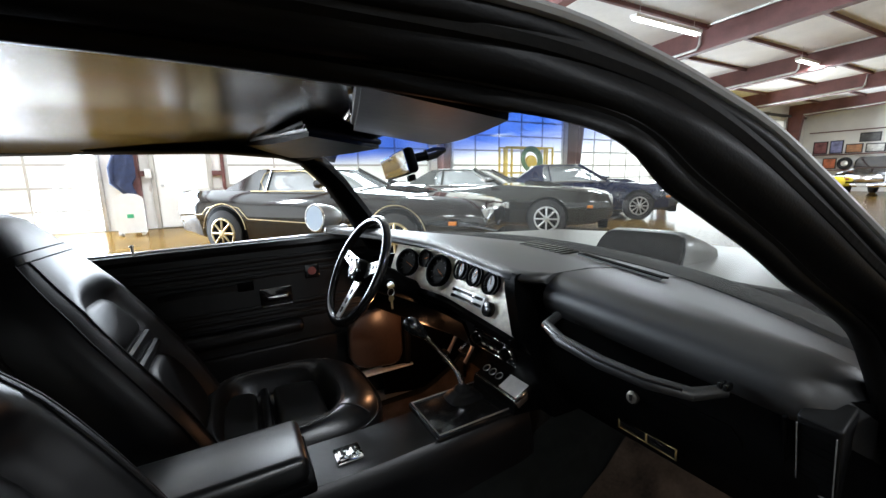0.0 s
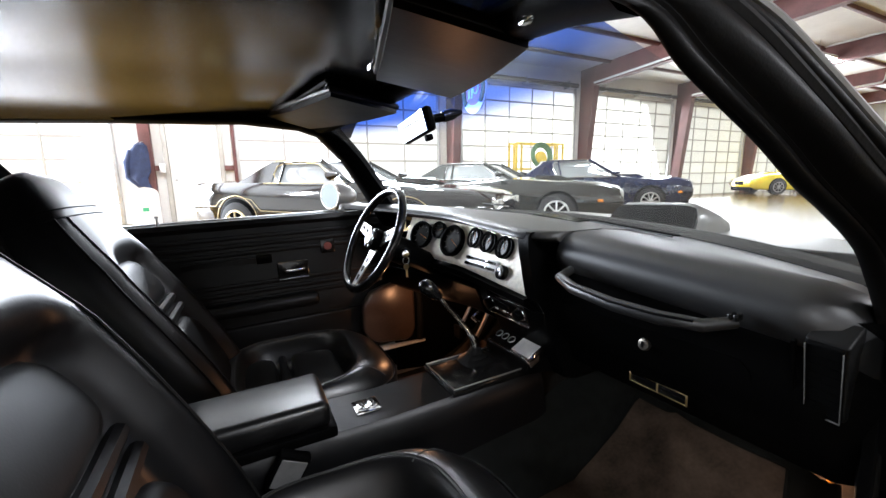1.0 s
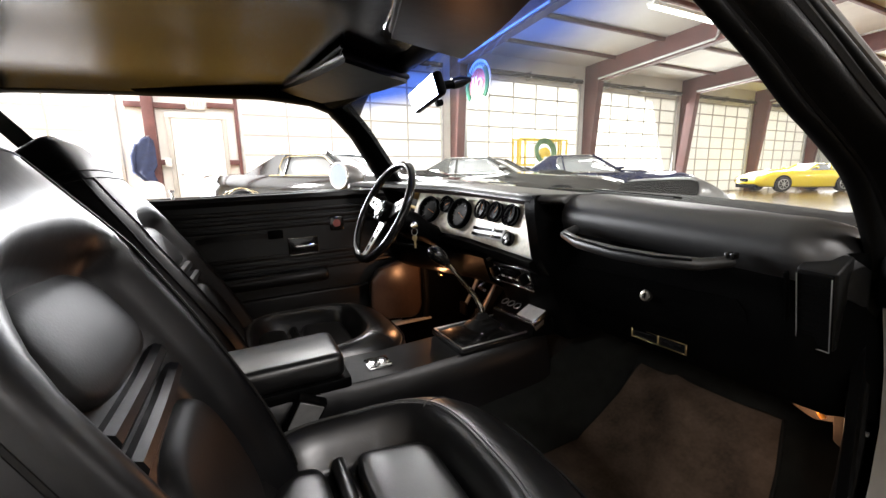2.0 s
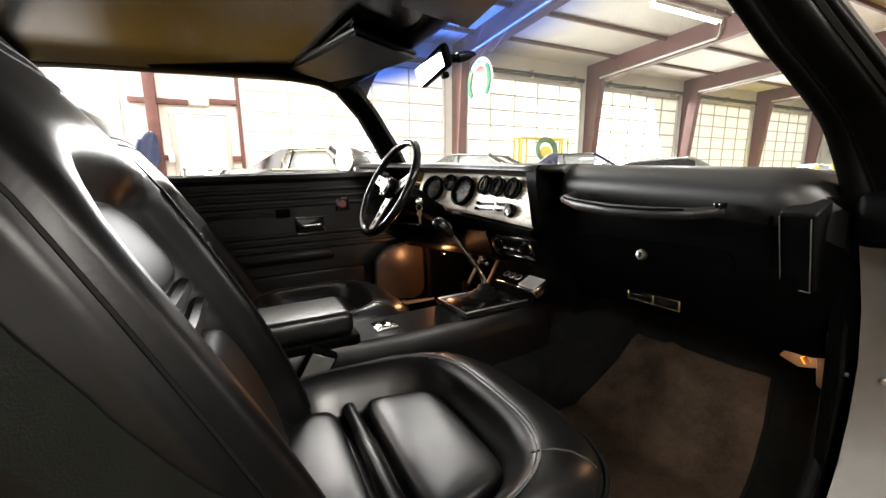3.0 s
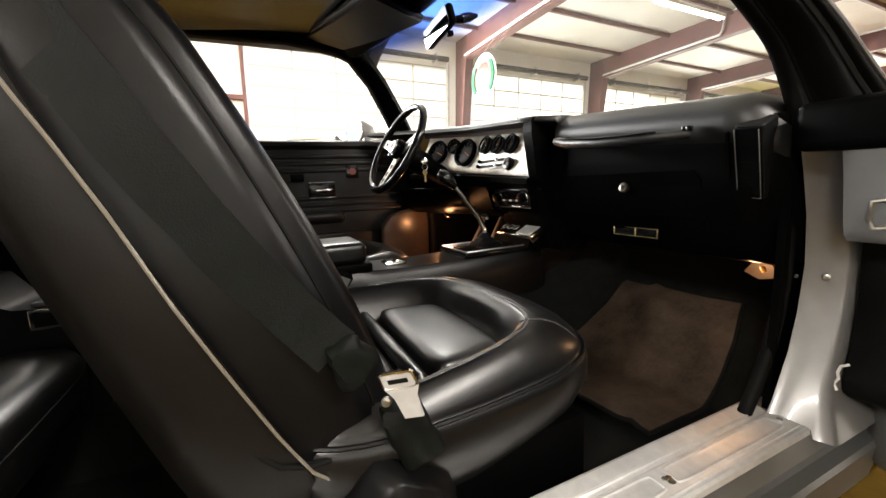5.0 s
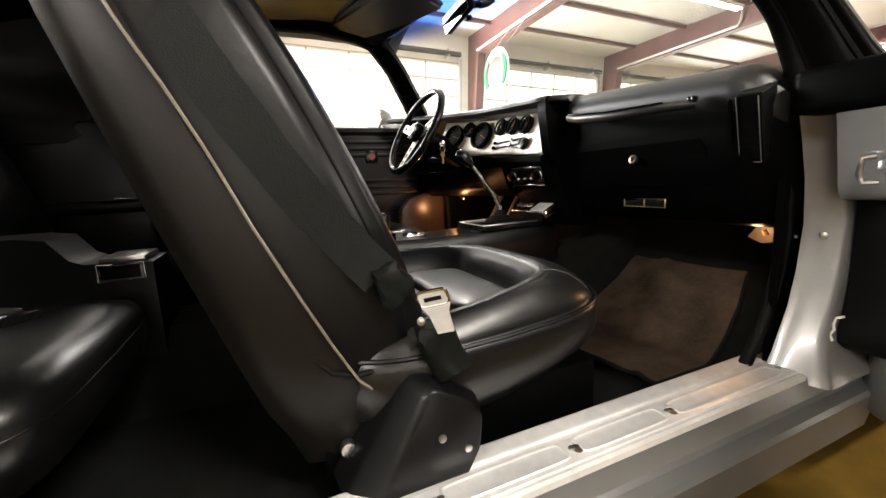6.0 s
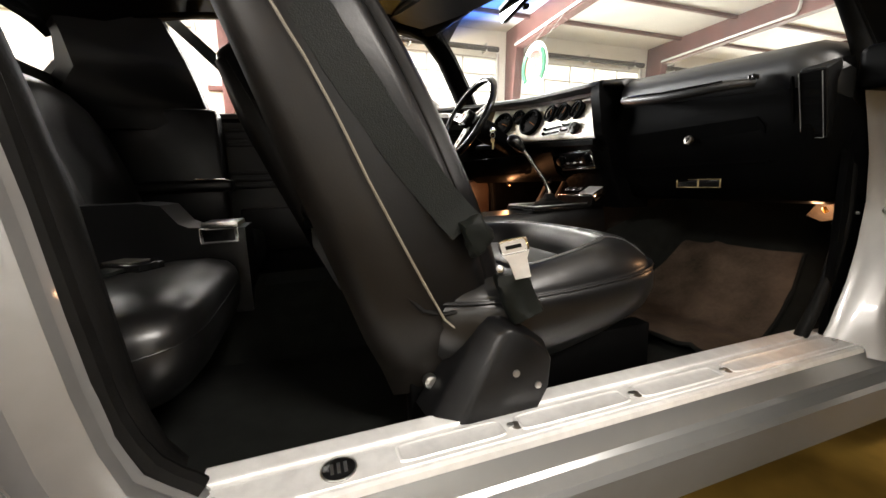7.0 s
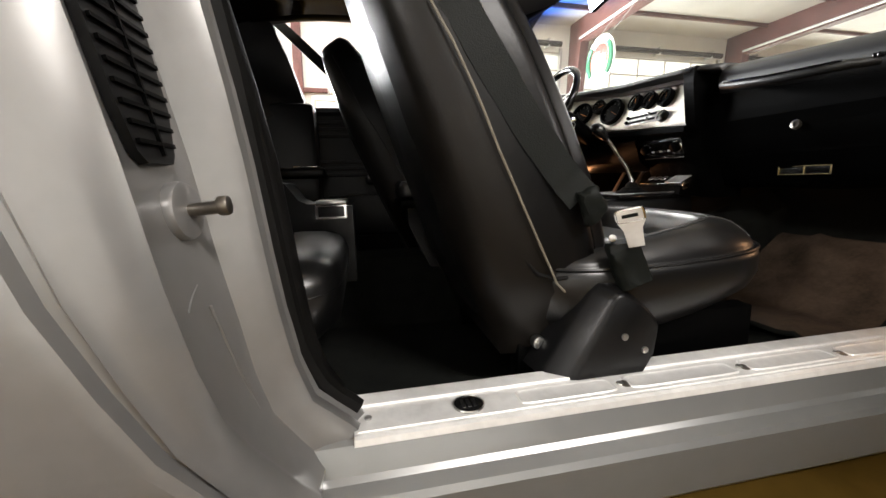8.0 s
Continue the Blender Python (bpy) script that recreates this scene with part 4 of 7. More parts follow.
    for step in flow([(z, yc, hw) for z, yc, hw, th in spine], 3):
        z, yc, hw = step
        th = curve_at([(r[0], r[3]) for r in spine], z)
        ring = []
        for k in range(60):
            a = 2 * math.pi * k / 60
            c, d = math.cos(a), math.sin(a)
            near = belted and c * side > 0
            soft = 0.66 if d > 0 and not near else 0.5
            x = math.copysign(abs(c) ** soft, c)
            y = math.copysign(abs(d) ** soft, d)
            recess = -dip * ease(((0.93 if near else 0.74) - abs(x)) / (0.45 if near else 0.34)) * ease((1.0 - 0.05 * x * x - z) / 0.09) if d > 0 else 0.0
            px = cx + hw * x
            # the piped seam pulls the bolster in beside the door
            tuck = 0.006 if belted and k == 3 and 0.5 < z < 1.02 else 0.0
            px -= tuck
            ring.append((px, yc + th / 2 * y - tuck + recess + set_back(px, z) * (d > 0 or not belted), z + 0.024 * y))
        rings.append(ring)
    back_rings = rings
    # both seats share one vinyl; its copies follow the light on each
    hide = VINYL if belted else DRIVER_VINYL
    inlay = INSERT if belted else DRIVER_VINYL
    back = part("backrest", loft(rings), hide, s, angle=75)
    def spine_at(z):
        return curve_at([(r[0], r[1]) for r in spine], z) + (0.0 if belted else set_back(0, z)), curve_at([(r[0], r[2]) for r in spine], z), curve_at([(r[0], r[3]) for r in spine], z)
    # hard shell on the rear half, with a welt along its edge
    rings = []
    for z in np.linspace(0.385, 1.10, 14):
        yc, hw, th = spine_at(z)
        w = hw * 1.015 + 0.004
        y1, y0 = yc - th * 0.19 + 0.05 * max(0.0, (0.80 - z) / 0.4), yc - th * 0.50 - 0.003
        rings.append([(cx - w, y1, z), (cx - w * 0.995, lerp(y0, y1, 0.35), z - 0.006), (cx - w * 0.9, y0, z - 0.012), (cx + w * 0.9, y0, z - 0.012), (cx + w * 0.995, lerp(y0, y1, 0.35), z - 0.006), (cx + w, y1, z)])
    part("back_shell", loft(rings), SEAT_SHELL, s, "dull brownish black rear shell", angle=60)
    # the welt bows forward towards the hinge
    for q in (-1, 1):
        bow = ((0.483, 0.195), (0.512, 0.166), (0.568, 0.137), (0.635, 0.105), (0.715, 0.068), (0.793, 0.036), (0.859, 0.005), (0.905, -0.020), (1.0, -0.062), (1.09, -0.105))
        pts = [(cx + q * (spine_at(z)[1] * 1.015 + 0.010), curve_at(bow, z) + (0.0 if belted else set_back(0, z)), z) for z in np.linspace(0.483, 1.09, 22)]
        # the door-side welt is dark too; its pale colour is a painted highlight
        part("welt", tube(pts, 0.0018, 6), WELT if q == side else VINYL, back, "dark welt cord with its highlight put in as pale colour" if q == side else "")
    # stitched seams along both bolsters
    for k in ((3, 21, 24) if side > 0 else (27, 9, 6)):
        mid = [Vector(r[k]) + Vector((0, 0.0005, 0.0)) for r in back_rings[5:25]]
        part("bolster_seam", tube(mid, 0.0026, 6), RUBBER, back)
    def back_pad(z0, z1, w0, w1):
        rings = []
        for inset, lift in ((0.0, -0.012), (0.0, 0.010), (0.005, 0.020), (0.014, 0.023), (0.03, 0.0245), (0.05, 0.025)):
            ring = []
            for x, v in superellipse(0, 0, 1, 1, 3.6, 28):
                z = lerp(z0 + inset, z1 - inset, (v + 1) / 2)
                yc, hw, th = spine_at(z)
                px = cx + x * (lerp(w0, w1, (v + 1) / 2) - inset)
                ring.append((px, yc + th / 2 - dip - 0.006 + lift + (set_back(px, z) if belted else 0.0), z + 0.024))
            rings.append(ring)
        return loft(rings)
    part("back_insert", back_pad(0.815, 0.928, 0.118, 0.108), inlay, back, angle=70)
    part("back_insert", back_pad(0.55, 0.748, 0.12, 0.115), inlay, back, angle=70)
    for z in (0.768, 0.798):
        yc, hw, th = spine_at(z)
        part("rib", tube([(cx + q, yc + th / 2 - dip + 0.004 + (set_back(cx + q, z) if belted else 0.0), z + 0.024) for q in (-0.115, -0.06, 0.0, 0.06, 0.115)], 0.0125, 8), hide, back)
    # double stitched seam over the headrest, following the padding
    for row in (24, 25):
        part("headrest_seam", tube([Vector(p) + Vector((0, 0.0006, 0.0004)) for p in back_rings[row][2:29]], 0.0016, 6), RUBBER, back)
    bx = cx + side * 0.250
    part("lower_piping", tube([(bx, 0.105, 0.56), (bx, 0.135, 0.528), (bx, 0.165, 0.518), (bx, 0.215, 0.520), (bx, 0.255, 0.528)], 0.004, 8), RUBBER, back)
    # hinge cover and bolt on the door side
    ox = cx + side * 0.302
    base = ((0.126, 0.37), (0.150, 0.405), (0.212, 0.500), (0.226, 0.513), (0.247, 0.513), (0.288, 0.491), (0.322, 0.462), (0.328, 0.445), (0.321, 0.40), (0.300, 0.37))
    face = ((0.172, 0.37), (0.190, 0.405), (0.234, 0.488), (0.243, 0.498), (0.252, 0.498), (0.281, 0.481), (0.309, 0.455), (0.314, 0.443), (0.309, 0.40), (0.291, 0.37))
    cov = loft([[(lerp(cx + side * 0.215, ox, u), lerp(p[0], f[0], v), lerp(p[1], f[1], v)) for p, f in zip(base, face)] for u, v in ((0.0, 0.0), (0.55, 0.10), (0.66, 0.20), (0.90, 0.80), (0.97, 0.94), (1.0, 1.15))])
    c = part("hinge_cover", cov, VINYL if belted else HARD, s, "black plastic hinge cover", angle=50)
    for y, z in ((0.255, 0.433), (0.291, 0.408)):
        part("screw", disc((ox, y, z), (1, 0, 0), 0.0055, 0.006, 12, 0.001), STEEL, c)
    part("pivot_bolt", disc((cx + side * 0.226, 0.148, 0.406), (1, 0, 0), 0.011, 0.016, 16, 0.003), STEEL, s)
    part("adjuster_spring", tube([(cx + 0.085 + 0.012 * math.cos(k * 0.9), 0.655 + 0.006 * k * 0.5, 0.305 + 0.012 * math.sin(k * 0.9)) for k in range(16)], 0.0025, 6), BRASS, s, "brassy adjuster spring")
    for x in (-0.19, 0.19):
        part("rail", rbox(cx + x - 0.02, cx + x + 0.02, 0.12, 0.60, 0.279, 0.425, 0.004), HARD, s)
    return spine_at


SPINE = seat(0.435, 1, True)
seat(-0.365, -1, False)


def shoulder_belt():
    b = thing("seat_belt", (0.72, 0.27, 0.50), "dark green-black shoulder belt with a bright metal tongue beside the seat", "seat belt")
    pts = [(0.435 + SPINE(z)[1] + dx, y, z) for y, z, dx in ((-0.055, 1.03, -0.002), (-0.02, 0.98, 0.0), (0.015, 0.92, 0.001), (0.05, 0.86, 0.001), (0.085, 0.80, 0.001), (0.125, 0.74, 0.001), (0.155, 0.70, 0.002), (0.18, 0.668, 0.005), (0.20, 0.645, 0.012))]
    fine = [Vector(p).lerp(Vector(q), k / 4) for p, q in zip(pts, pts[1:]) for k in range(4)] + [Vector(pts[-1])]
    web = ribbon(fine, 0.052, 0.002, (1, 0, 0))
    for v in web.verts:
        v.co += Vector((0.0012 * noise.noise(v.co * 30), 0.0025 * noise.noise((v.co.y * 16, v.co.z * 16, 2)) + 0.0015 * noise.noise(v.co * 60), 0.0))
    part("webbing", web, BELT, b)

    def crumpled(center, half, tilt, lean):
        m = Matrix.Translation(center) @ Matrix.Rotation(radians(tilt), 4, "X") @ Matrix.Rotation(radians(lean), 4, "Z")
        bm = rbox(-half[0], half[0], -half[1], half[1], -half[2], half[2], 0.008, 2)
        bmesh.ops.subdivide_edges(bm, edges=[e for e in bm.edges if e.calc_length() > 0.02], cuts=3, use_grid_fill=True)
        bmesh.ops.transform(bm, matrix=m, verts=bm.verts)
        for v in bm.verts:
            v.co += 0.009 * Vector(noise.noise_vector(v.co * 38)) + 0.003 * Vector(noise.noise_vector(v.co * 110))
        return bm
    part("sleeve", crumpled((0.702, 0.214, 0.634), (0.009, 0.022, 0.026), 35, 10), BELT, b, "crumpled black belt sleeve")
    part("sleeve", crumpled((0.714, 0.272, 0.540), (0.013, 0.026, 0.036), 20, -8), BELT, b, "crumpled black belt sleeve")
    m = Matrix.Translation((0.738, 0.256, 0.606)) @ Matrix.Rotation(radians(-35), 4, "Z") @ Matrix.Rotation(radians(14), 4, "Y") @ Matrix.Rotation(radians(14), 4, "X")
    plate = prism([(-0.011, -0.036), (0.011, -0.036), (0.013, -0.008), (0.019, 0.004), (0.019, 0.020), (0.015, 0.024), (-0.015, 0.024), (-0.019, 0.020), (-0.019, 0.004), (-0.013, -0.008)], "x", -0.0016, 0.0016, 0.0008, 1)
    bmesh.ops.transform(plate, matrix=m, verts=plate.verts)
    tg = part("tongue", plate, ALU, b, "bright metal belt tongue with a slot")
    part("slot", rbox(-0.0024, 0.0024, -0.011, 0.011, 0.011, 0.0165, 0.0004, 1, m=m), BELT, tg)
    part("rim", tube([m @ Vector((0.0, x * 0.0185, 0.014 + z * 0.0095)) for x, z in superellipse(0, 0, 1, 1, 6, 24)], 0.0022, 6, closed=True), CHROME, tg)
    part("rivet", disc((0.709, 0.246, 0.582), (0.8, -0.55, 0.1), 0.0055, 0.007, 14, 0.001), STEEL, tg)
    d = thing("seat_belt", (-0.49, -0.21, 1.0), "black shoulder belt hanging past the rear side window", "seat belt")
    part("webbing", ribbon([(-0.655, -0.43, 1.352), (-0.57, -0.315, 1.225), (-0.49, -0.207, 1.105)], 0.042, 0.003, (0.4, -0.5, 0.7)), BELT, d)
    part("webbing", ribbon([(-0.49, -0.207, 1.105), (-0.50, -0.17, 1.0), (-0.52, -0.10, 0.85), (-0.56, 0.0, 0.62)], 0.045, 0.003, (-1, -0.2, 0)), BELT, d)
    part("guide", rbox(-0.515, -0.465, -0.22, -0.195, 1.092, 1.118, 0.005, 2), BRASS, d, "dull brass belt guide")


def inner_buckle():
    b = thing("seat_belt_buckle", (0.165, 0.285, 0.45), "black push-button belt buckle on a stalk by the console", "seat belt")
    m = Matrix.Translation((0.162, 0.29, 0.585)) @ Matrix.Rotation(radians(-28), 4, "X") @ Matrix.Rotation(radians(12), 4, "Y")
    part("housing", rbox(-0.012, 0.012, -0.03, 0.03, -0.04, 0.04, 0.005, 2, m=m), HARD, b)
    part("faceplate", rbox(0.0125, 0.0145, -0.024, 0.024, -0.03, 0.034, 0.0008, 1, m=m), BUCKLE, b, "worn grey buckle plate")
    part("stalk", ribbon([(0.163, 0.31, 0.555), (0.168, 0.30, 0.50), (0.17, 0.285, 0.44)], 0.04, 0.005, (1, 0, 0)), RUBBER, b)


shoulder_belt()
inner_buckle()


def rear_seat():
    s = thing("bench_seat", (0.05, -0.6, 0.29), "black vinyl rear bucket seat pair with ribbed backs", "car seat")
    for cx in (0.385, -0.31):
        rings = []
        for inset, z in ((0.035, 0.38), (0.008, 0.41), (0.0, 0.45), (0.0, 0.484), (0.005, 0.499), (0.016, 0.513), (0.045, 0.525), (0.09, 0.531), (0.16, 0.531)):
            ring = []
            for x, y in superellipse(0, 0, 1, 1, 7, 40):
                ring.append((cx + x * (0.255 - inset), lerp(-0.80 + inset, -0.165 - inset, (y + 1) / 2), z + 0.035 * (y > -0.2) * max(0.0, y) - 0.0))
            rings.append(ring)
        # the rear seat takes the brighter vinyl copy to look lit
        c = part("cushion", loft(rings), VINYL_WORN_LIT, s, angle=70)
        part("top_seam", tube([(cx + x * 0.185, lerp(-0.74, -0.255, (y + 1) / 2), 0.5275 + 0.035 * max(0.0, y) * (y > -0.2)) for x, y in superellipse(0, 0, 1, 1, 4, 48)], 0.0025, 6, closed=True), STITCH, c)
        part("seam", tube([(x, y, z) for x, y, z in [(cx + x * 0.253, lerp(-0.797, -0.167, (y + 1) / 2), 0.472 + 0.035 * max(0.0, y) * (y > -0.2)) for x, y in superellipse(0, 0, 1, 1, 7, 48)]], 0.003, 6, closed=True), VINYL, c)
        rings = []
        for z, y0, hw, th in ((0.50, -0.60, 0.25, 0.17), (0.60, -0.625, 0.265, 0.18), (0.75, -0.665, 0.27, 0.18), (0.88, -0.70, 0.262, 0.165), (0.96, -0.725, 0.235, 0.14), (1.005, -0.74, 0.19, 0.11), (1.03, -0.75, 0.12, 0.06)):
            ring = []
            for k in range(28):
                a = 2 * math.pi * k / 28
                c0, d0 = math.cos(a), math.sin(a)
                x, y = math.copysign(abs(c0) ** 0.6, c0), math.copysign(abs(d0) ** 0.6, d0)
                dip = -0.035 * max(0.0, 1 - (abs(x) / 0.7) ** 4) if d0 > 0 and z < 0.94 else 0.0
                ring.append((cx + hw * x, y0 + th / 2 * y + dip, z + 0.02 * y))
            rings.append(ring)
        b = part("backrest", loft(rings), VINYL_WORN_LIT, s, angle=70)
        for z in (0.69, 0.715, 0.82, 0.845):
            part("rib", tube([(cx - 0.13, -0.598 - 0.30 * (z - 0.65), z), (cx + 0.13, -0.598 - 0.30 * (z - 0.65), z)], 0.012, 8), VINYL_WORN_LIT, b)
    con = part("centre_divider", loft([[(0.11 + 0.06, y, 0.38), (0.11 + 0.055, y, z), (0.02, y, z), (0.015, y, 0.38)] for y, z in ((-0.85, 0.685), (-0.36, 0.685), (-0.315, 0.678), (-0.285, 0.635), (-0.265, 0.625), (-0.15, 0.618))]), VINYL, s, "black padded divider with a chrome ashtray", angle=30)
    part("ashtray", rbox(0.035, 0.15, -0.245, -0.165, 0.6195, 0.632, 0.003), STEEL, con, "chrome-edged ashtray")
    part("ashtray_front", rbox(0.1655, 0.169, -0.245, -0.165, 0.585, 0.622, 0.002, 1), CHROME, con)
    part("ashtray_face", rbox(0.1692, 0.1715, -0.238, -0.172, 0.59, 0.617, 0.001, 1), GLOSS_BLACK, con)


rear_seat()


def rear_belt():
    b = thing("rear_seat_belt", (0.315, -0.34, 0.552), "black lap belt with a square buckle lying on the rear cushion", "seat belt")
    part("buckle", rbox(-0.048, 0.048, -0.027, 0.027, -0.012, 0.014, 0.005, 2, m=Matrix.Translation((0.315, -0.330, 0.566)) @ Matrix.Rotation(radians(58), 4, "Z")), GLOSS_BLACK, b, "square black buckle")
    # the buckle is plain black; this added plate stands in for its sheen
    part("buckle_sheen_plate", rbox(-0.045, 0.02, -0.022, 0.022, 0.014, 0.0165, 0.001, 1, m=Matrix.Translation((0.315, -0.330, 0.566)) @ Matrix.Rotation(radians(58), 4, "Z")), DARK_STEEL, b, "dark metal plate added as the black buckle's sheen")
    part("webbing", ribbon([(0.31, -0.34, 0.572), (0.375, -0.37, 0.568), (0.45, -0.42, 0.560), (0.52, -0.48, 0.548)], 0.045, 0.006, (0, 0, 1)), BELT, b)


rear_belt()


# ---- dashboard ----
def dashboard():
    d = thing("dashboard", (0.05, 1.0, 0.62), "black padded dashboard with glove box and assist handle", "dashboard")
    rows = []
    for x in np.linspace(0.235, 0.735, 20):
        yb, zc = glass_y(x), 0.984 + rise(x)
        end = max(0.0, (x - 0.675) / 0.06) ** 2
        yf, zc = 0.888 + 0.02 * x + 0.05 * end, zc - 0.035 * end
        zb = 0.945 + 0.7 * rise(x) - 0.02 * end
        rows.append([(x, yb, zb), (x, lerp(yb, yf, 0.35), lerp(zb, zc, 0.55)), (x, lerp(yb, yf, 0.62), zc - 0.004), (x, yf + 0.055, zc), (x, yf + 0.028, zc - 0.006), (x, yf + 0.008, zc - 0.02), (x, yf - 0.002, zc - 0.038), (x, yf - 0.003, zc - 0.058), (x, yf + 0.006, zc - 0.08), (x, yf + 0.04, zc - 0.10), (x, yb, zb - 0.04)])
    part("pad", loft(rows), PAD, d, "padded vinyl dash top", angle=60)
    rows = []
    for x in np.linspace(-0.66, 0.237, 30):
        yb, zc = glass_y(x), 0.986 + rise(x)
        k = min(1.0, max(0.0, (x - 0.185) / 0.05))
        yf = lerp(panel_y(x) - 0.055, 0.890, k * k * (3 - 2 * k))
        zb = 0.945 + 0.7 * rise(x)
        rows.append([(x, yb, zb), (x, lerp(yb, yf, 0.35), lerp(zb, zc, 0.55)), (x, lerp(yb, yf, 0.65), zc - 0.003), (x, yf + 0.04, zc), (x, yf + 0.012, zc - 0.001), (x, yf, zc - 0.008), (x, yf - 0.001, zc - 0.016), (x, yf + 0.010, zc - 0.022), (x, panel_y(x) + 0.01, zc - 0.024), (x, yb, zb - 0.04)])
    part("pad", loft(rows), PAD, d, "padded vinyl hood over the gauges", angle=60)
    # slots in the top, their shaded depth put in as black strips
    for x0, x1, y0, y1, w in ((0.10, 0.365, 1.150, 1.115, 0.024), (-0.52, -0.34, 1.18, 1.19, 0.016)):
        run = [(lerp(x0, x1, t), lerp(y0, y1, t), 0.9745 + 0.85 * rise(lerp(x0, x1, t))) for t in np.linspace(0, 1, 8)]
        slot = part("defroster_slot", ribbon(run, w, 0.004, (0, 0.15, 1)), SLOT_BLACK, d, "flat black strip in place of the shaded defroster slot")
        part("slot_lip", tube([(x, y - 0.55 * w, z - 0.001) for x, y, z in run], 0.0022, 6), PAD, slot)
    for k in range(9):
        x = -0.12 + 0.022 * k
        part("grille_slot", rbox(x, x + 0.008, 1.11, 1.18, 0.966 + 0.85 * rise(x), 0.9725 + 0.85 * rise(x), 0.001, 1), GLOSS_BLACK, d)
    # passenger side face, glove box, lower edge
    face = []
    for x in np.linspace(0.19, 0.735, 14):
        bow = 0.02 * max(0.0, x)
        end = 0.04 * max(0.0, (x - 0.71) / 0.025) ** 2
        face.append([(x, 0.898 + bow + end, 0.905), (x, 0.906 + bow + end, 0.86), (x, 0.902 + bow + end, 0.825), (x, 0.925 + bow + end, 0.74), (x, 0.965 + bow + end, 0.685), (x, 0.985 + bow + end, 0.64), (x, 1.03 + bow + end, 0.628), (x, 1.2, 0.64), (x, 1.2, 0.89)])
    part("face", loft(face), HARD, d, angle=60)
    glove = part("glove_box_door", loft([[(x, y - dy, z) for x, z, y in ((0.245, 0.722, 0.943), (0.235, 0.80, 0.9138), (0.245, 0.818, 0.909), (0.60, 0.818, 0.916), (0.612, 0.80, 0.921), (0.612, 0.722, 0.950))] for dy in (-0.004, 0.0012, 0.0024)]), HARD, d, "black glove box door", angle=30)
    lock = part("lock", disc((0.44, 0.917, 0.786), (0, -1, 0.25), 0.0115, 0.012, 20, 0.003), DARK_STEEL, glove, "small steel lock button")
    part("keyhole", rbox(0.438, 0.442, 0.9085, 0.9115, 0.782, 0.792, 0), DIAL, lock)
    tray = part("ashtray", rbox(0.366, 0.489, 0.974, 0.992, 0.665, 0.688, 0.003), GLOSS_BLACK, d, "ashtray with a dull brass edge")
    for z in (0.6655, 0.6865):
        part("edge_strip", rbox(0.365, 0.490, 0.9715, 0.974, z, z + 0.002, 0.0005, 1), BRASS, tray)
    for x in (0.365, 0.4275, 0.487):
        part("edge_strip", rbox(x, x + 0.003, 0.9710, 0.974, 0.6655, 0.6885, 0.0005, 1), BRASS, tray)
    # assist handle
    pts = [(0.292, 0.878, 0.910), (0.307, 0.834, 0.904), (0.36, 0.818, 0.894), (0.45, 0.818, 0.885), (0.53, 0.826, 0.882), (0.585, 0.844, 0.882), (0.606, 0.885, 0.884)]
    h = part("assist_handle", tube(pts, [0.009, 0.010, 0.0115, 0.012, 0.0115, 0.010, 0.009], 10), PAD, d, "padded assist handle")
    part("handle_trim", tube([(0.32, 0.818, 0.908), (0.36, 0.808, 0.903), (0.45, 0.807, 0.893), (0.53, 0.815, 0.890), (0.58, 0.830, 0.890)], 0.0022, 6), GLOSS_BLACK, h)
    for x in (0.604, 0.612):
        part("end_clip", rbox(x - 0.003, x + 0.003, 0.872, 0.888, 0.889, 0.899, 0.002), GLOSS_BLACK, h)
    # side vent, leaning forward at its foot
    m = Matrix.Translation((0.697, 0.915, 0.823)) @ Matrix.Rotation(radians(24), 4, "X") @ Matrix.Rotation(radians(6), 4, "Y")
    v = part("side_vent", rbox(-0.021, 0.022, 0.002, 0.05, -0.066, 0.068, 0.004, 3, m=m), DIAL, d, "black side vent with a thin bright outline")
    # solid black box in place of the duct's shaded depth
    part("duct", rbox(-0.018, 0.019, -0.004, 0.01, -0.062, 0.066, 0.002, 1, m=m), SLOT_BLACK, v)
    for x0, x1, z0, z1 in ((-0.0181, 0.0191, -0.0621, -0.0613), (-0.0181, -0.0173, -0.0621, 0.064), (0.0183, 0.0191, -0.0621, 0.064)):
        part("outline", rbox(x0, x1, -0.0062, -0.004, z0, z1, 0, m=m), BUCKLE, v)
    for k in range(8):
        z = -0.055 + 0.0145 * k
        part("vane", rbox(-0.0165, 0.0175, -0.0048, -0.001, z, z + 0.002, 0, m=m), SLOT_BLACK, v)
    part("thumb_bar", rbox(-0.034, -0.028, -0.004, 0.004, -0.05, 0.06, 0.003, 2, m=m), HARD, v)
    return d


dashboard()


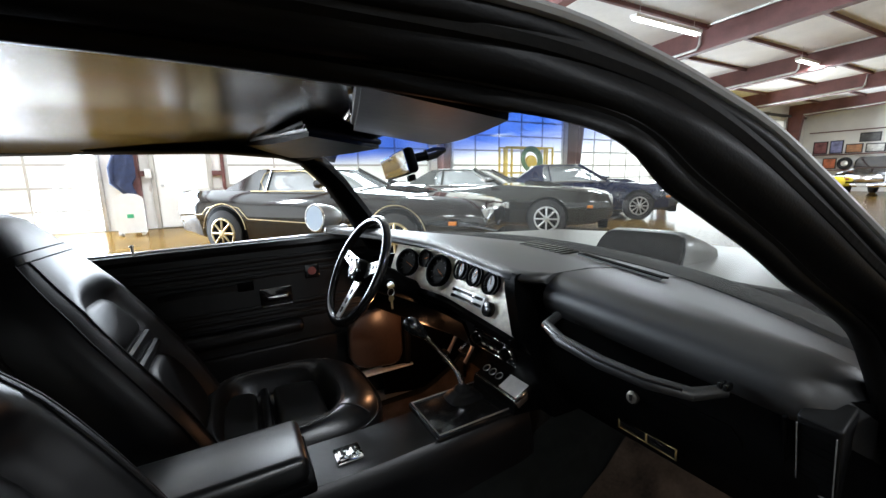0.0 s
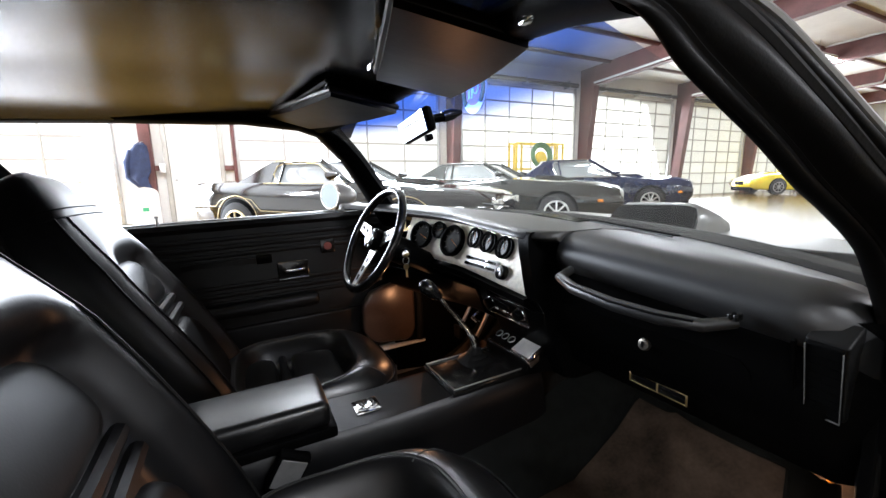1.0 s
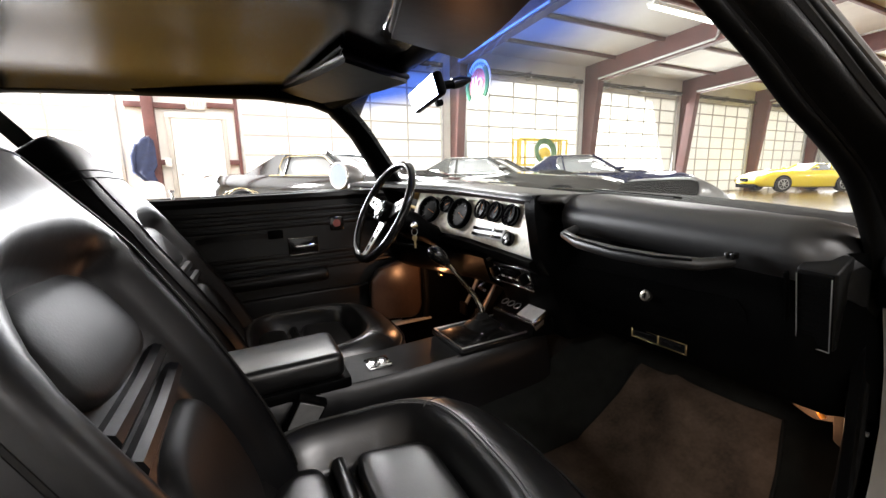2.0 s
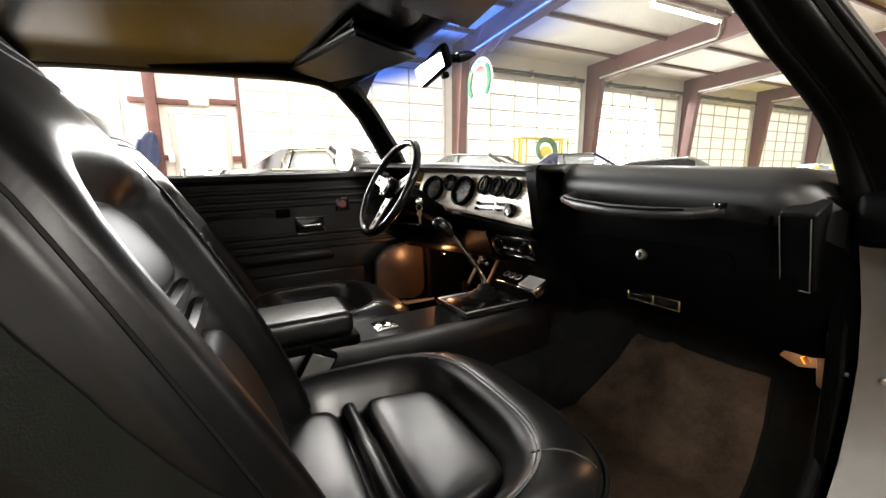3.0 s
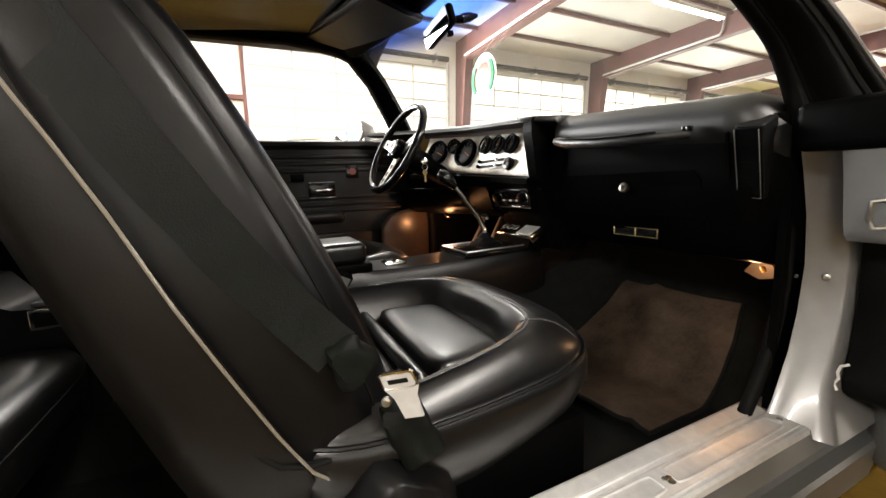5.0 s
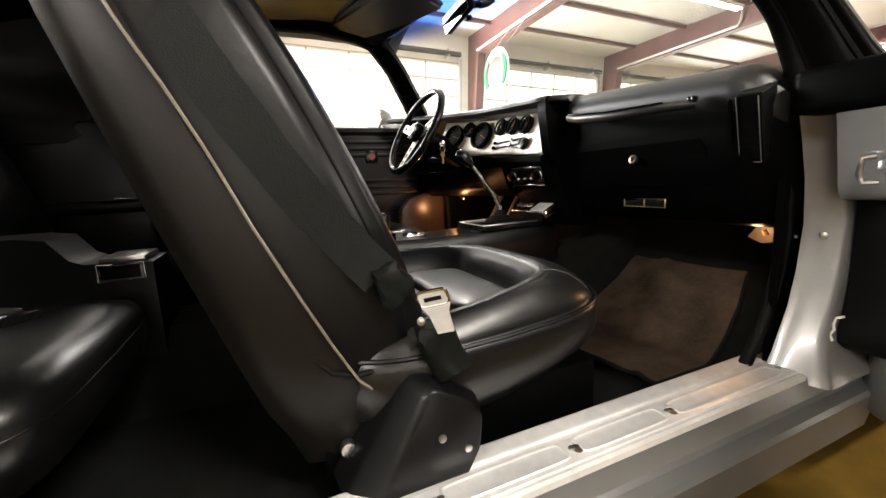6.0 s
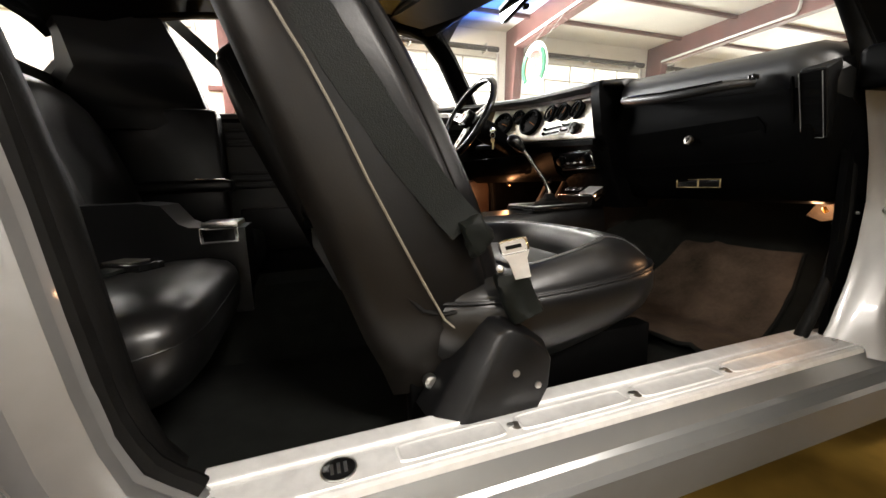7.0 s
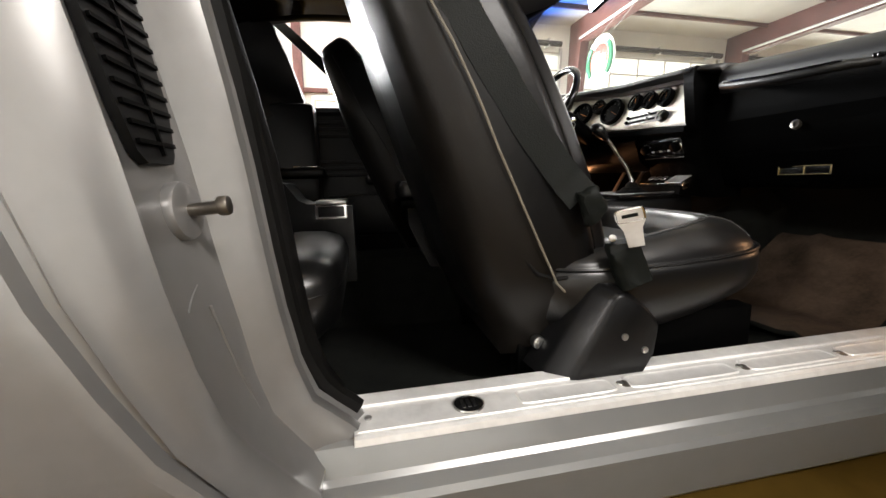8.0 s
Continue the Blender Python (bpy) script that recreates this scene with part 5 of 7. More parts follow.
def cluster():
    c = thing("instrument_cluster", (-0.15, 0.88, 0.80), "bright engine-turned aluminium gauge panel with black round dials", "gauge panel")
    panel = panel_y
    xs = np.linspace(-0.44, 0.163, 26)
    part("applique", sheet([[(x, panel(x) + 0.42 * (z - 0.905) + dy, z + rise(x) - 0.0075) for x in xs] for z, dy in ((0.828, 0.016), (0.831, 0.004), (0.838, 0.0), (0.95, 0.0), (0.972, 0.0))], 0.004), TURNED, c, "engine-turned aluminium face", angle=60)
    def dial(x, z, r, name="gauge", needle=0.6):
        y = panel(x) + 0.42 * (z - rise(x) - 0.8975) - 0.003
        slope = (panel(x + 0.01) - panel(x - 0.01)) / 0.02
        ax = Vector((slope, -1, 0.42)).normalized()
        p = Vector((x, y, z))
        g = part(name, ringbar(p + ax * 0.016, ax, r * 0.93, r * 0.13, 32, 8), HARD, c, "black-rimmed round dial")
        part("barrel", disc(p + ax * 0.002, ax, r, 0.014, 32), HARD, g)
        part("dial_face", disc(p + ax * 0.0085, ax, r * 0.86, 0.003, 32), LENS, g)
        side = ax.cross(Vector((0, 0, 1))).normalized()
        up = side.cross(ax).normalized()
        bm = None
        for k in range(9):
            a = radians(-130 + 260 * k / 8)
            q = p + ax * 0.0102 + (side * math.sin(a) + up * math.cos(a)) * r * 0.70
            t = (side * math.sin(a) + up * math.cos(a)) * r * 0.09
            bm = tube([q - t, q + t], r * 0.018, 4, bm=bm)
        part("ticks", bm, DIM_MARK, g)
        q = (side * math.sin(needle) + up * math.cos(needle)) * r
        part("needle", tube([p + ax * 0.011 - q * 0.15, p + ax * 0.011 + q * 0.62], r * 0.022, 4), ORANGE_MARK, g)
    dial(-0.368, 0.932, 0.046, "speedometer", -2.0)
    dial(-0.297, 0.950, 0.028, "gauge", -1.2)
    dial(-0.222, 0.919, 0.050, "tachometer", -2.1)
    dial(-0.114, 0.936, 0.030, "gauge", 0.4)
    dial(-0.040, 0.930, 0.030, "gauge", -0.5)
    dial(0.038, 0.924, 0.030, "gauge", 0.2)
    # heater slide controls with a knob
    m = Matrix.Translation((-0.052, 0.872, 0.871)) @ Matrix.Rotation(radians(-22.8), 4, "X")
    h = part("heater_control", rbox(-0.083, 0.083, -0.006, 0.006, -0.018, 0.018, 0.003, m=m), ALU, c, "black heater slide controls")
    for z in (-0.009, 0.009):
        part("slide", rbox(-0.074, 0.074, -0.0075, -0.006, z - 0.004, z + 0.004, 0, m=m), DIAL, h)
        for x in (-0.068, 0.042):
            part("lever", rbox(x - 0.005, x + 0.005, -0.018, -0.007, z - 0.005, z + 0.005, 0.002, m=m), HARD if x < 0 else CHROME, h)
    part("knob", disc((0.056, 0.868, 0.864), (0, -1, 0.42), 0.020, 0.026, 20, 0.003), GLOSS_BLACK, h)
    # side wall and floor of the pod
    part("brow_strip", sheet([[(x, panel(x) - 0.001 - d, 0.958 + rise(x) - 0.0075 + dz) for x in xs] for d, dz in ((0.0, 0.0), (0.004, 0.012))], 0.002), material("wood_tone_strip", (0.05, 0.028, 0.02), 0.35, var=0.3, scale=30), c)
    part("pod_side", loft([[(x, y, z) for y, z in ((0.97, 0.77), (0.885, 0.785), (0.858, 0.83), (0.842, 0.94), (0.842, 0.975), (0.85, 0.985), (0.97, 0.982))] for x in (0.160, 0.164, 0.190, 0.197)]), HARD, c, "black pod side", angle=50)
    part("pod_bottom", loft([[(x, y + panel(x) - 0.893, z + 0.8 * rise(x)) for y, z in ((0.97, 0.765), (0.880, 0.780), (0.850, 0.800), (0.850, 0.816), (0.88, 0.824), (0.97, 0.822))] for x in np.linspace(-0.48, 0.164, 12)]), HARD, c, angle=50)
    return c


cluster()


def centre_stack():
    c = thing("centre_stack", (0.045, 0.93, 0.62), "black centre stack below the gauges", "dashboard")
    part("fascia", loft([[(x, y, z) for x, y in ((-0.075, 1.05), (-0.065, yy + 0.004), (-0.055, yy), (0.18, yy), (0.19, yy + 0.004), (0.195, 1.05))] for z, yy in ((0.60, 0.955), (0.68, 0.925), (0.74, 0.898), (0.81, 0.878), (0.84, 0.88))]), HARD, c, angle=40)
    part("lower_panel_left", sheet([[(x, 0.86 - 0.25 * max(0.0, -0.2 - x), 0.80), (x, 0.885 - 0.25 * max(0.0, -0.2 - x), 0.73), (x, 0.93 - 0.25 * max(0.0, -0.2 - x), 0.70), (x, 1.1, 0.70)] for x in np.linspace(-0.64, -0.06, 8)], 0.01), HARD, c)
    part("headlamp_lever", tube([(-0.12, 0.895, 0.705), (-0.12, 0.87, 0.69), (-0.08, 0.865, 0.69)], 0.006, 8), CHROME, c)
    r = thing("car_radio", (0.045, 0.89, 0.735), "black shaft-style car radio with chrome trim and two knobs", "car radio")
    m = Matrix.Translation((0.045, 0.886, 0.764)) @ Matrix.Rotation(radians(18), 4, "X")
    part("body", rbox(-0.085, 0.085, -0.008, 0.03, -0.029, 0.029, 0.006, 3, m=m), GLOSS_BLACK, r)
    part("face", rbox(-0.052, 0.052, -0.0105, -0.008, -0.014, 0.022, 0.002, 1, m=m), HARD, r)
    part("display", rbox(-0.04, 0.03, -0.0118, -0.0105, 0.002, 0.018, 0.0006, 1, m=m), LENS, r)
    for x in (-0.068, 0.068):
        k = part("knob", disc(m @ Vector((x, -0.016, 0.002)), m.to_3x3() @ Vector((0, -1, 0)), 0.0155, 0.02, 20, 0.003), HARD, r)
        part("knob_ring", ringbar(m @ Vector((x, -0.009, 0.002)), m.to_3x3() @ Vector((0, -1, 0)), 0.0175, 0.0018, 24, 6), CHROME, k)
    for k in range(5):
        part("button", rbox(-0.045 + 0.018 * k, -0.032 + 0.018 * k, -0.0135, -0.0105, -0.011, -0.006, 0.001, 1, m=m), WHITE_MARK if k % 2 == 0 else CHROME, r)
    part("trim", rbox(-0.088, 0.088, -0.0105, -0.004, -0.0345, -0.0295, 0.001, 1, m=m), CHROME, r)
    part("trim", rbox(-0.03, 0.088, -0.0095, -0.004, 0.0295, 0.0315, 0.0006, 1, m=m), CHROME, r)


centre_stack()


def steering():
    hub = Vector((-0.31, 0.628, 0.948))
    ax = Vector((-0.06, 0.87, -0.48)).normalized()
    s = thing("steering_wheel", hub, "black three-spoke steering wheel with drilled brushed spokes", "steering wheel")
    side = ax.cross(Vector((0, 0, 1))).normalized()
    up = side.cross(ax).normalized()
    part("rim", ringbar(hub, ax, 0.168, 0.0135, 56, 12), GLOSS_BLACK, s, "thick padded black rim")
    for a in (-90, 90, 180):
        t = radians(a + (0 if a == 180 else (14 if a < 0 else -14)))
        d = side * math.sin(t) + up * math.cos(t)
        w = d.cross(ax)
        bm = None
        a0, a1 = 0.03, 0.165
        sp = loft([[hub + d * r + w * q + ax * (0.022 * (1 - r / 0.165)) + ax * h for q, h in ((-wd, -0.002), (wd, -0.002), (wd, 0.002), (-wd, 0.002))] for r, wd in ((a0, 0.024), (0.08, 0.019), (a1, 0.015))])
        ob = part("spoke", sp, STEEL, s, "brushed metal spoke")
        for r in (0.07, 0.10, 0.13):
            part("slot", rbox(-0.007, 0.007, -0.010, 0.010, -0.0035, 0.0035, 0.003, 2, m=Matrix.Translation(hub + d * r + ax * (0.022 * (1 - r / 0.165) - 0.0005)) @ ax.to_track_quat("Z", "Y").to_matrix().to_4x4() @ Matrix.Rotation(math.atan2(-d.dot(ax.to_track_quat("Z", "Y") @ Vector((1, 0, 0))), d.dot(ax.to_track_quat("Z", "Y") @ Vector((0, 1, 0)))), 4, "Z")), DIAL, ob)
    part("hub", disc(hub + ax * 0.01, ax, 0.036, 0.04, 28, 0.008), HARD, s)
    part("horn_button", disc(hub - ax * 0.012, ax, 0.024, 0.012, 24, 0.003), STEEL, s, "round horn button with a crest")
    for k in range(6):
        w6 = side * math.cos(math.pi * k / 3) + up * math.sin(math.pi * k / 3)
        part("hub_bolt", disc(hub - ax * 0.008 + w6 * 0.030, ax, 0.007, 0.010, 10, 0.001), GLOSS_BLACK, s)
    part("horn_mark", disc(hub - ax * 0.0185, ax, 0.013, 0.002, 20), DARK_RED, s)
    col = thing("steering_column", hub + ax * 0.15, "black steering column with ignition key and turn stalk", "steering column")
    part("shroud", tube([hub + ax * 0.035, hub + ax * 0.05, hub + ax * 0.12, hub + ax * 0.16, hub + ax * 0.42], [0.030, 0.042, 0.045, 0.036, 0.034], 20), HARD, col)
    ig = hub + ax * 0.10 + Vector((0.05, 0.0, -0.005))
    lockp = part("ignition_lock", disc(ig, (1, -0.25, 0.1), 0.018, 0.035, 20, 0.004), HARD, col)
    part("lock_ring", disc(ig + Vector((0.018, -0.005, 0.002)), (1, -0.25, 0.1), 0.012, 0.006, 16, 0.002), CHROME, lockp)
    part("key", disc((ig.x + 0.026, ig.y - 0.006, ig.z), (0.2, -0.3, 1), 0.011, 0.002, 18), BRASS, lockp, "brass ignition key")
    part("key_ring", ringbar((ig.x + 0.027, ig.y - 0.008, ig.z - 0.018), (1, 0.3, 0), 0.012, 0.001, 20, 5), STEEL, lockp)
    kb = disc((ig.x + 0.026, ig.y - 0.008, ig.z - 0.038), (1, 0.3, 0), 0.010, 0.002, 18)
    part("key", rbox(ig.x + 0.025, ig.x + 0.027, ig.y - 0.011, ig.y - 0.004, ig.z - 0.072, ig.z - 0.046, 0.0006, 1, bm=kb), BRASS, lockp, "hanging brass key")
    part("turn_stalk", tube([hub + ax * 0.09, hub + ax * 0.085 + Vector((-0.09, 0, 0.02)), hub + ax * 0.08 + Vector((-0.15, 0, 0.03))], [0.006, 0.006, 0.008], 8), CHROME, col)


steering()


def console():
    c = thing("centre_console", (0.04, 0.45, 0.30), "black vinyl centre console with armrest lid and shifter plate", "console")
    rings = []
    for y, z in ((0.0, 0.615), (0.36, 0.615), (0.40, 0.60), (0.52, 0.597), (0.68, 0.600), (0.88, 0.612), (0.93, 0.618)):
        w = 0.088
        foot = y + 0.12 if y == 0.0 else y  # the rear end slopes in towards its foot
        rings.append([(0.04 - w - 0.03, foot, 0.30), (0.04 - w - 0.008, y, z - 0.06), (0.04 - w, y, z - 0.016), (0.04 - w + 0.014, y, z), (0.04 + w - 0.014, y, z), (0.04 + w, y, z - 0.016), (0.04 + w + 0.008, y, z - 0.06), (0.04 + w + 0.03, foot, 0.30)])
    part("body", loft(rings), VINYL, c, angle=40)
    lid = rbox(-0.045, 0.125, -0.02, 0.385, 0.622, 0.678, 0.018, 4)
    part("armrest_lid", lid, VINYL_WORN_LIT, c, "worn padded armrest lid")
    part("lid_base", rbox(-0.05, 0.13, -0.02, 0.395, 0.600, 0.625, 0.006, 2), HARD, c)
    sw = part("window_switch", rbox(0.018, 0.078, 0.445, 0.505, 0.597, 0.606, 0.004, 2), CHROME, c, "chrome window switch plate")
    for y in (0.452, 0.479):
        part("rocker", rbox(0.026, 0.070, y, y + 0.019, 0.604, 0.6095, 0.002, 2), CHROME, sw)
        part("slot", rbox(0.040, 0.056, y + 0.006, y + 0.013, 0.609, 0.6105, 0.0005, 1), DIAL, sw)
    fr = part("shifter_plate", prism([(-0.052, 0.665), (0.128, 0.665), (0.128, 0.885), (-0.052, 0.885)], "z", 0.600, 0.6165, 0.004), GLOSS_BLACK, c, "black shifter surround with a bright edge")
    part("bright_edge", tube([(-0.045, 0.672, 0.617), (0.121, 0.672, 0.617), (0.121, 0.878, 0.619), (-0.045, 0.878, 0.619)], 0.0022, 6, closed=True), STEEL, fr)
    rings = []
    for z, w, l in ((0.6165, 0.045, 0.05), (0.622, 0.040, 0.045), (0.626, 0.030, 0.034), (0.632, 0.027, 0.030), (0.636, 0.019, 0.021), (0.645, 0.016, 0.017), (0.652, 0.010, 0.010)):
        rings.append([(x, y, z) for x, y in superellipse(0.0, 0.805, w, l, 3, 20)])
    part("boot", loft(rings), RUBBER, fr, "pleated black rubber boot")
    # raised front panel with switches and a bright plate
    fp = part("front_panel", loft([[(x, y, z) for y, z in ((0.868, 0.612), (0.874, 0.638), (0.94, 0.672), (0.96, 0.66), (0.96, 0.60))] for x in (-0.048, -0.044, 0.14, 0.144)]), HARD, c, "raised console panel", angle=40)
    mm = Matrix.Translation((0.048, 0.906, 0.6575)) @ Matrix.Rotation(radians(27), 4, "X")
    for k in range(3):
        part("dial", disc(mm @ Vector((-0.072 + 0.03 * k, 0, 0.002)), mm.to_3x3() @ Vector((0, 0, 1)), 0.0125, 0.008, 18, 0.002), GLOSS_BLACK, fp)
        part("dial_ring", ringbar(mm @ Vector((-0.072 + 0.03 * k, 0, 0.006)), mm.to_3x3() @ Vector((0, 0, 1)), 0.011, 0.0012, 18, 5), STEEL, fp)
    part("plate", rbox(0.012, 0.086, -0.024, 0.024, -0.001, 0.003, 0.001, 1, m=mm), ALU, fp, "bright brushed metal cover plate")
    part("end_cap", rbox(0.088, 0.097, -0.036, 0.036, -0.02, 0.006, 0.003, 2, m=mm), CHROME, fp)
    part("bright_edge", rbox(-0.095, 0.094, -0.033, -0.028, -0.004, 0.002, 0.001, 1, m=mm), CHROME, fp)
    g = thing("gear_lever", (-0.005, 0.805, 0.665), "chrome gear lever with a black knob", "gear lever")
    part("stick", tube([(-0.004, 0.800, 0.625), (-0.003, 0.806, 0.66), (-0.008, 0.79, 0.70), (-0.02, 0.745, 0.765), (-0.027, 0.715, 0.805)], [0.008, 0.0085, 0.008, 0.0065, 0.006], 10), CHROME, g)
    kn = loft([[(lerp(-0.026, -0.042, t) + r * math.cos(a), lerp(0.718, 0.672, t) + r * math.sin(a) * 0.8, lerp(0.80, 0.852, t) + r * math.sin(a) * 0.6) for a in np.linspace(0, 2 * math.pi, 17)[:-1]] for t, r in ((0, 0.007), (0.1, 0.012), (0.4, 0.019), (0.7, 0.022), (0.9, 0.017), (1.0, 0.006))])
    part("knob", kn, GLOSS_BLACK, g, "black pear-shaped knob", angle=60)
    return c


console()


def footwell():
    # floor mats
    rows = []
    for y in np.linspace(0.765, 1.21, 26):
        z = curve_at(((0.6, 0.292), (0.96, 0.295), (1.04, 0.335), (1.12, 0.385), (1.20, 0.455)), y)
        rows.append([(x, y + 0.03 * ((x - 0.46) / 0.2) ** 2 * max(0.0, (0.95 - y) / 0.18), z + 0.017 + 0.009 * noise.noise((x * 6, y * 6, 1)) + 0.009 * math.exp(-((x + 0.6 * y - 1.05) / 0.014) ** 2) - 0.005 * math.exp(-((x - 0.9 * y + 0.42) / 0.025) ** 2)) for x in np.linspace(0.215, 0.625 - 0.07 * max(0.0, (y - 0.93) / 0.28) ** 1.6, 26)])
    rim = [Vector(p) + Vector((0, 0, 0.006)) for p in rows[0]] + [Vector(r[-1]) + Vector((0, 0, 0.006)) for r in rows[1:]] + [Vector(p) + Vector((0, 0, 0.006)) for p in rows[-1][-2::-1]] + [Vector(r[0]) + Vector((0, 0, 0.006)) for r in rows[-2:0:-1]]
    mat = solid("floor_mat", sheet(rows, 0.012), MATRUG, (0.45, 0.9, 0.29), "brown-black carpet floor mat in the passenger footwell", "floor mat", "floor mats", angle=60)
    part("binding", tube(rim, 0.006, 6, closed=True), CARPET, mat, "dark stitched edge binding")
    rows = []
    for y in np.linspace(0.52, 1.15, 10):
        z = curve_at(((0.5, 0.292), (0.96, 0.295), (1.04, 0.335), (1.12, 0.385), (1.20, 0.455)), y)
        rows.append([(x, y, z + 0.004 * noise.noise((x * 7, y * 7, 3))) for x in np.linspace(-0.60, -0.17, 8)])
    solid("floor_mat", sheet(rows, 0.012), MATRUG, (-0.4, 0.85, 0.29), "brown-black carpet floor mat in the driver footwell", "floor mat", "floor mats", angle=60)
    for x, z, w in ((-0.36, 0.47, 0.05), (-0.49, 0.47, 0.05), (-0.22, 0.43, 0.035)):
        p = thing("pedal", (x, 1.10, 0.46), "black rubber pedal on a bent steel arm", "pedal", "pedals")
        part("pad", rbox(x - w / 2, x + w / 2, 1.00, 1.015, z, z + 0.055, 0.006, 2, m=None), RUBBER, p)
        part("arm", tube([(x, 1.012, z + 0.03), (x + 0.01, 1.05, z + 0.10), (x + 0.012, 1.12, z + 0.22), (x + 0.012, 1.2, 0.72)], 0.008, 8), SILVER_DULL, p)
    # courtesy lamps, their brackets and loose wires
    l = thing("courtesy_lamp", (0.60, 1.03, 0.61), "small lit orange courtesy bulb in a metal bracket", "lamp", "courtesy lamps")
    part("bracket", prism([(0.685, 0.572), (0.700, 0.560), (0.712, 0.575), (0.712, 0.640), (0.680, 0.640)], "y", 1.056, 1.062, 0.001, 1), FIBRE, l, "lit tan fibre board beside the bulb")
    part("baffle", loft([[(0.622, y, 0.600), (0.652, y, 0.588), (0.680, y, 0.596), (0.678, y, 0.626), (0.640, y, 0.626)] for y in (1.072, 1.076)]), FIBRE, l, "lit brown board behind the bulb")
    part("bracket_leg", rbox(0.708, 0.721, 1.030, 1.040, 0.542, 0.618, 0.003), HARD, l)
    part("bulb", tube([(0.632, 1.046, 0.637), (0.655, 1.046, 0.636), (0.677, 1.046, 0.634)], [0.003, 0.0042, 0.003], 10), BULB, l, "glowing warm bulb")
    part("bulb_socket", tube([(0.670, 1.040, 0.622), (0.676, 1.040, 0.612)], 0.0045, 8), AMBER, l, "orange plastic bulb socket")
    part("clip", rbox(0.715, 0.730, 1.036, 1.042, 0.611, 0.617, 0.001), BUCKLE, l)
    part("screw", disc((0.593, 1.034, 0.637), (0.2, -1, 0), 0.0035, 0.004, 10, 0.001), STEEL, l)
    part("wire", tube([(0.680, 1.045, 0.632), (0.690, 1.035, 0.628), (0.700, 1.032, 0.633), (0.712, 1.036, 0.622), (0.718, 1.036, 0.613)], 0.0014, 6), DARK_RED, l)
    l = thing("courtesy_lamp", (-0.42, 0.87, 0.68), "small lit orange courtesy bulb under the dash", "lamp", "courtesy lamps")
    part("socket", rbox(-0.43, -0.41, 0.868, 0.885, 0.677, 0.70, 0.003), HARD, l)
    part("bulb", disc((-0.42, 0.879, 0.677), (0, 0, 1), 0.0025, 0.006, 12, 0.001), BULB, l, "glowing warm bulb")


footwell()


# ---- doors, mirrors, visors ----
def driver_door():
    prof = [(-0.84, 0.30), (-0.745, 0.30), (-0.73, 0.42), (-0.725, 0.66), (-0.735, 0.70), (-0.735, 0.93), (-0.74, 0.985), (-0.728, 1.0), (-0.735, 1.018), (-0.76, 1.022), (-0.80, 1.015), (-0.86, 0.95), (-0.88, 0.70)]
    d = part("driver_door", prism(prof, "y", -0.36, 0.86), DRIVER_VINYL, car, "closed door with a ribbed black vinyl panel", angle=25)
    part("belt_moulding", rbox(-0.80, -0.762, -0.40, 0.83, 1.018, 1.027, 0.003), SILVER, d)
    for z in (0.955, 0.925, 0.895, 0.775, 0.745, 0.715):
        part("rib", tube([(-0.733, -0.30, z), (-0.733, 0.78, z)], 0.009, 8, flat=0.6), DRIVER_VINYL, d)
    part("armrest", rbox(-0.735, -0.665, -0.10, 0.50, 0.665, 0.715, 0.02, 3), DRIVER_VINYL, d)
    part("map_pocket", rbox(-0.74, -0.712, -0.28, 0.76, 0.42, 0.62, 0.012, 3), DRIVER_VINYL, d)
    part("pull_strap", ribbon([(-0.722, 0.05, 0.862), (-0.712, 0.10, 0.868), (-0.712, 0.26, 0.866), (-0.724, 0.31, 0.862)], 0.02, 0.008, (1, 0, 0)), DRIVER_VINYL, d)
    part("strap_end", rbox(-0.73, -0.712, 0.29, 0.345, 0.848, 0.882, 0.004), HARD, d)
    part("handle_bezel", rbox(-0.735, -0.722, 0.36, 0.475, 0.775, 0.845, 0.006, 2), GLOSS_BLACK, d, "door handle bezel")
    for z in (0.843, 0.777):
        part("bezel_edge", rbox(-0.7225, -0.719, 0.362, 0.473, z - 0.0018, z + 0.0018, 0), CHROME, d)
    part("handle", rbox(-0.722, -0.711, 0.385, 0.46, 0.803, 0.815, 0.004, 2), CHROME, d, "chrome release handle")
    part("badge", rbox(-0.731, -0.727, 0.53, 0.585, 0.86, 0.915, 0.003), GLOSS_BLACK, d, "small dark badge with a red crest")
    part("badge_mark", disc((-0.7265, 0.557, 0.888), (1, 0, 0), 0.016, 0.002, 16), DARK_RED, d)
    k = part("lock_knob", tube([(-0.70 - 0.045, 0.0, 1.018), (-0.745, 0.0, 1.045)], 0.004, 8), STEEL, d, "steel lock button")
    part("knob_cap", disc((-0.745, 0.0, 1.05), (0, 0, 1), 0.0075, 0.009, 12, 0.002), STEEL, d)
    part("rocker", rbox(-0.86, -0.66, -0.42, 1.14, 0.16, 0.30, 0.02), SILVER, car, "silver painted rocker panel")
    m = thing("door_mirror", (-0.86, 0.60, 1.02), "silver bullet-shaped driver door mirror with chrome ring", "wing mirror")
    c = Vector((-0.875, 0.615, 1.085))
    ax = Vector((0.5, -0.86, 0.05)).normalized()
    part("housing", tube([c - ax * 0.004, c - ax * 0.03, c - ax * 0.09, c - ax * 0.13, c - ax * 0.145], [0.058, 0.062, 0.050, 0.028, 0.008], 24), SILVER, m)
    part("glass", disc(c + ax * 0.001, ax, 0.053, 0.004, 28), MIRROR, m, "round mirror glass")
    part("ring", ringbar(c, ax, 0.056, 0.005, 32, 8), CHROME, m)
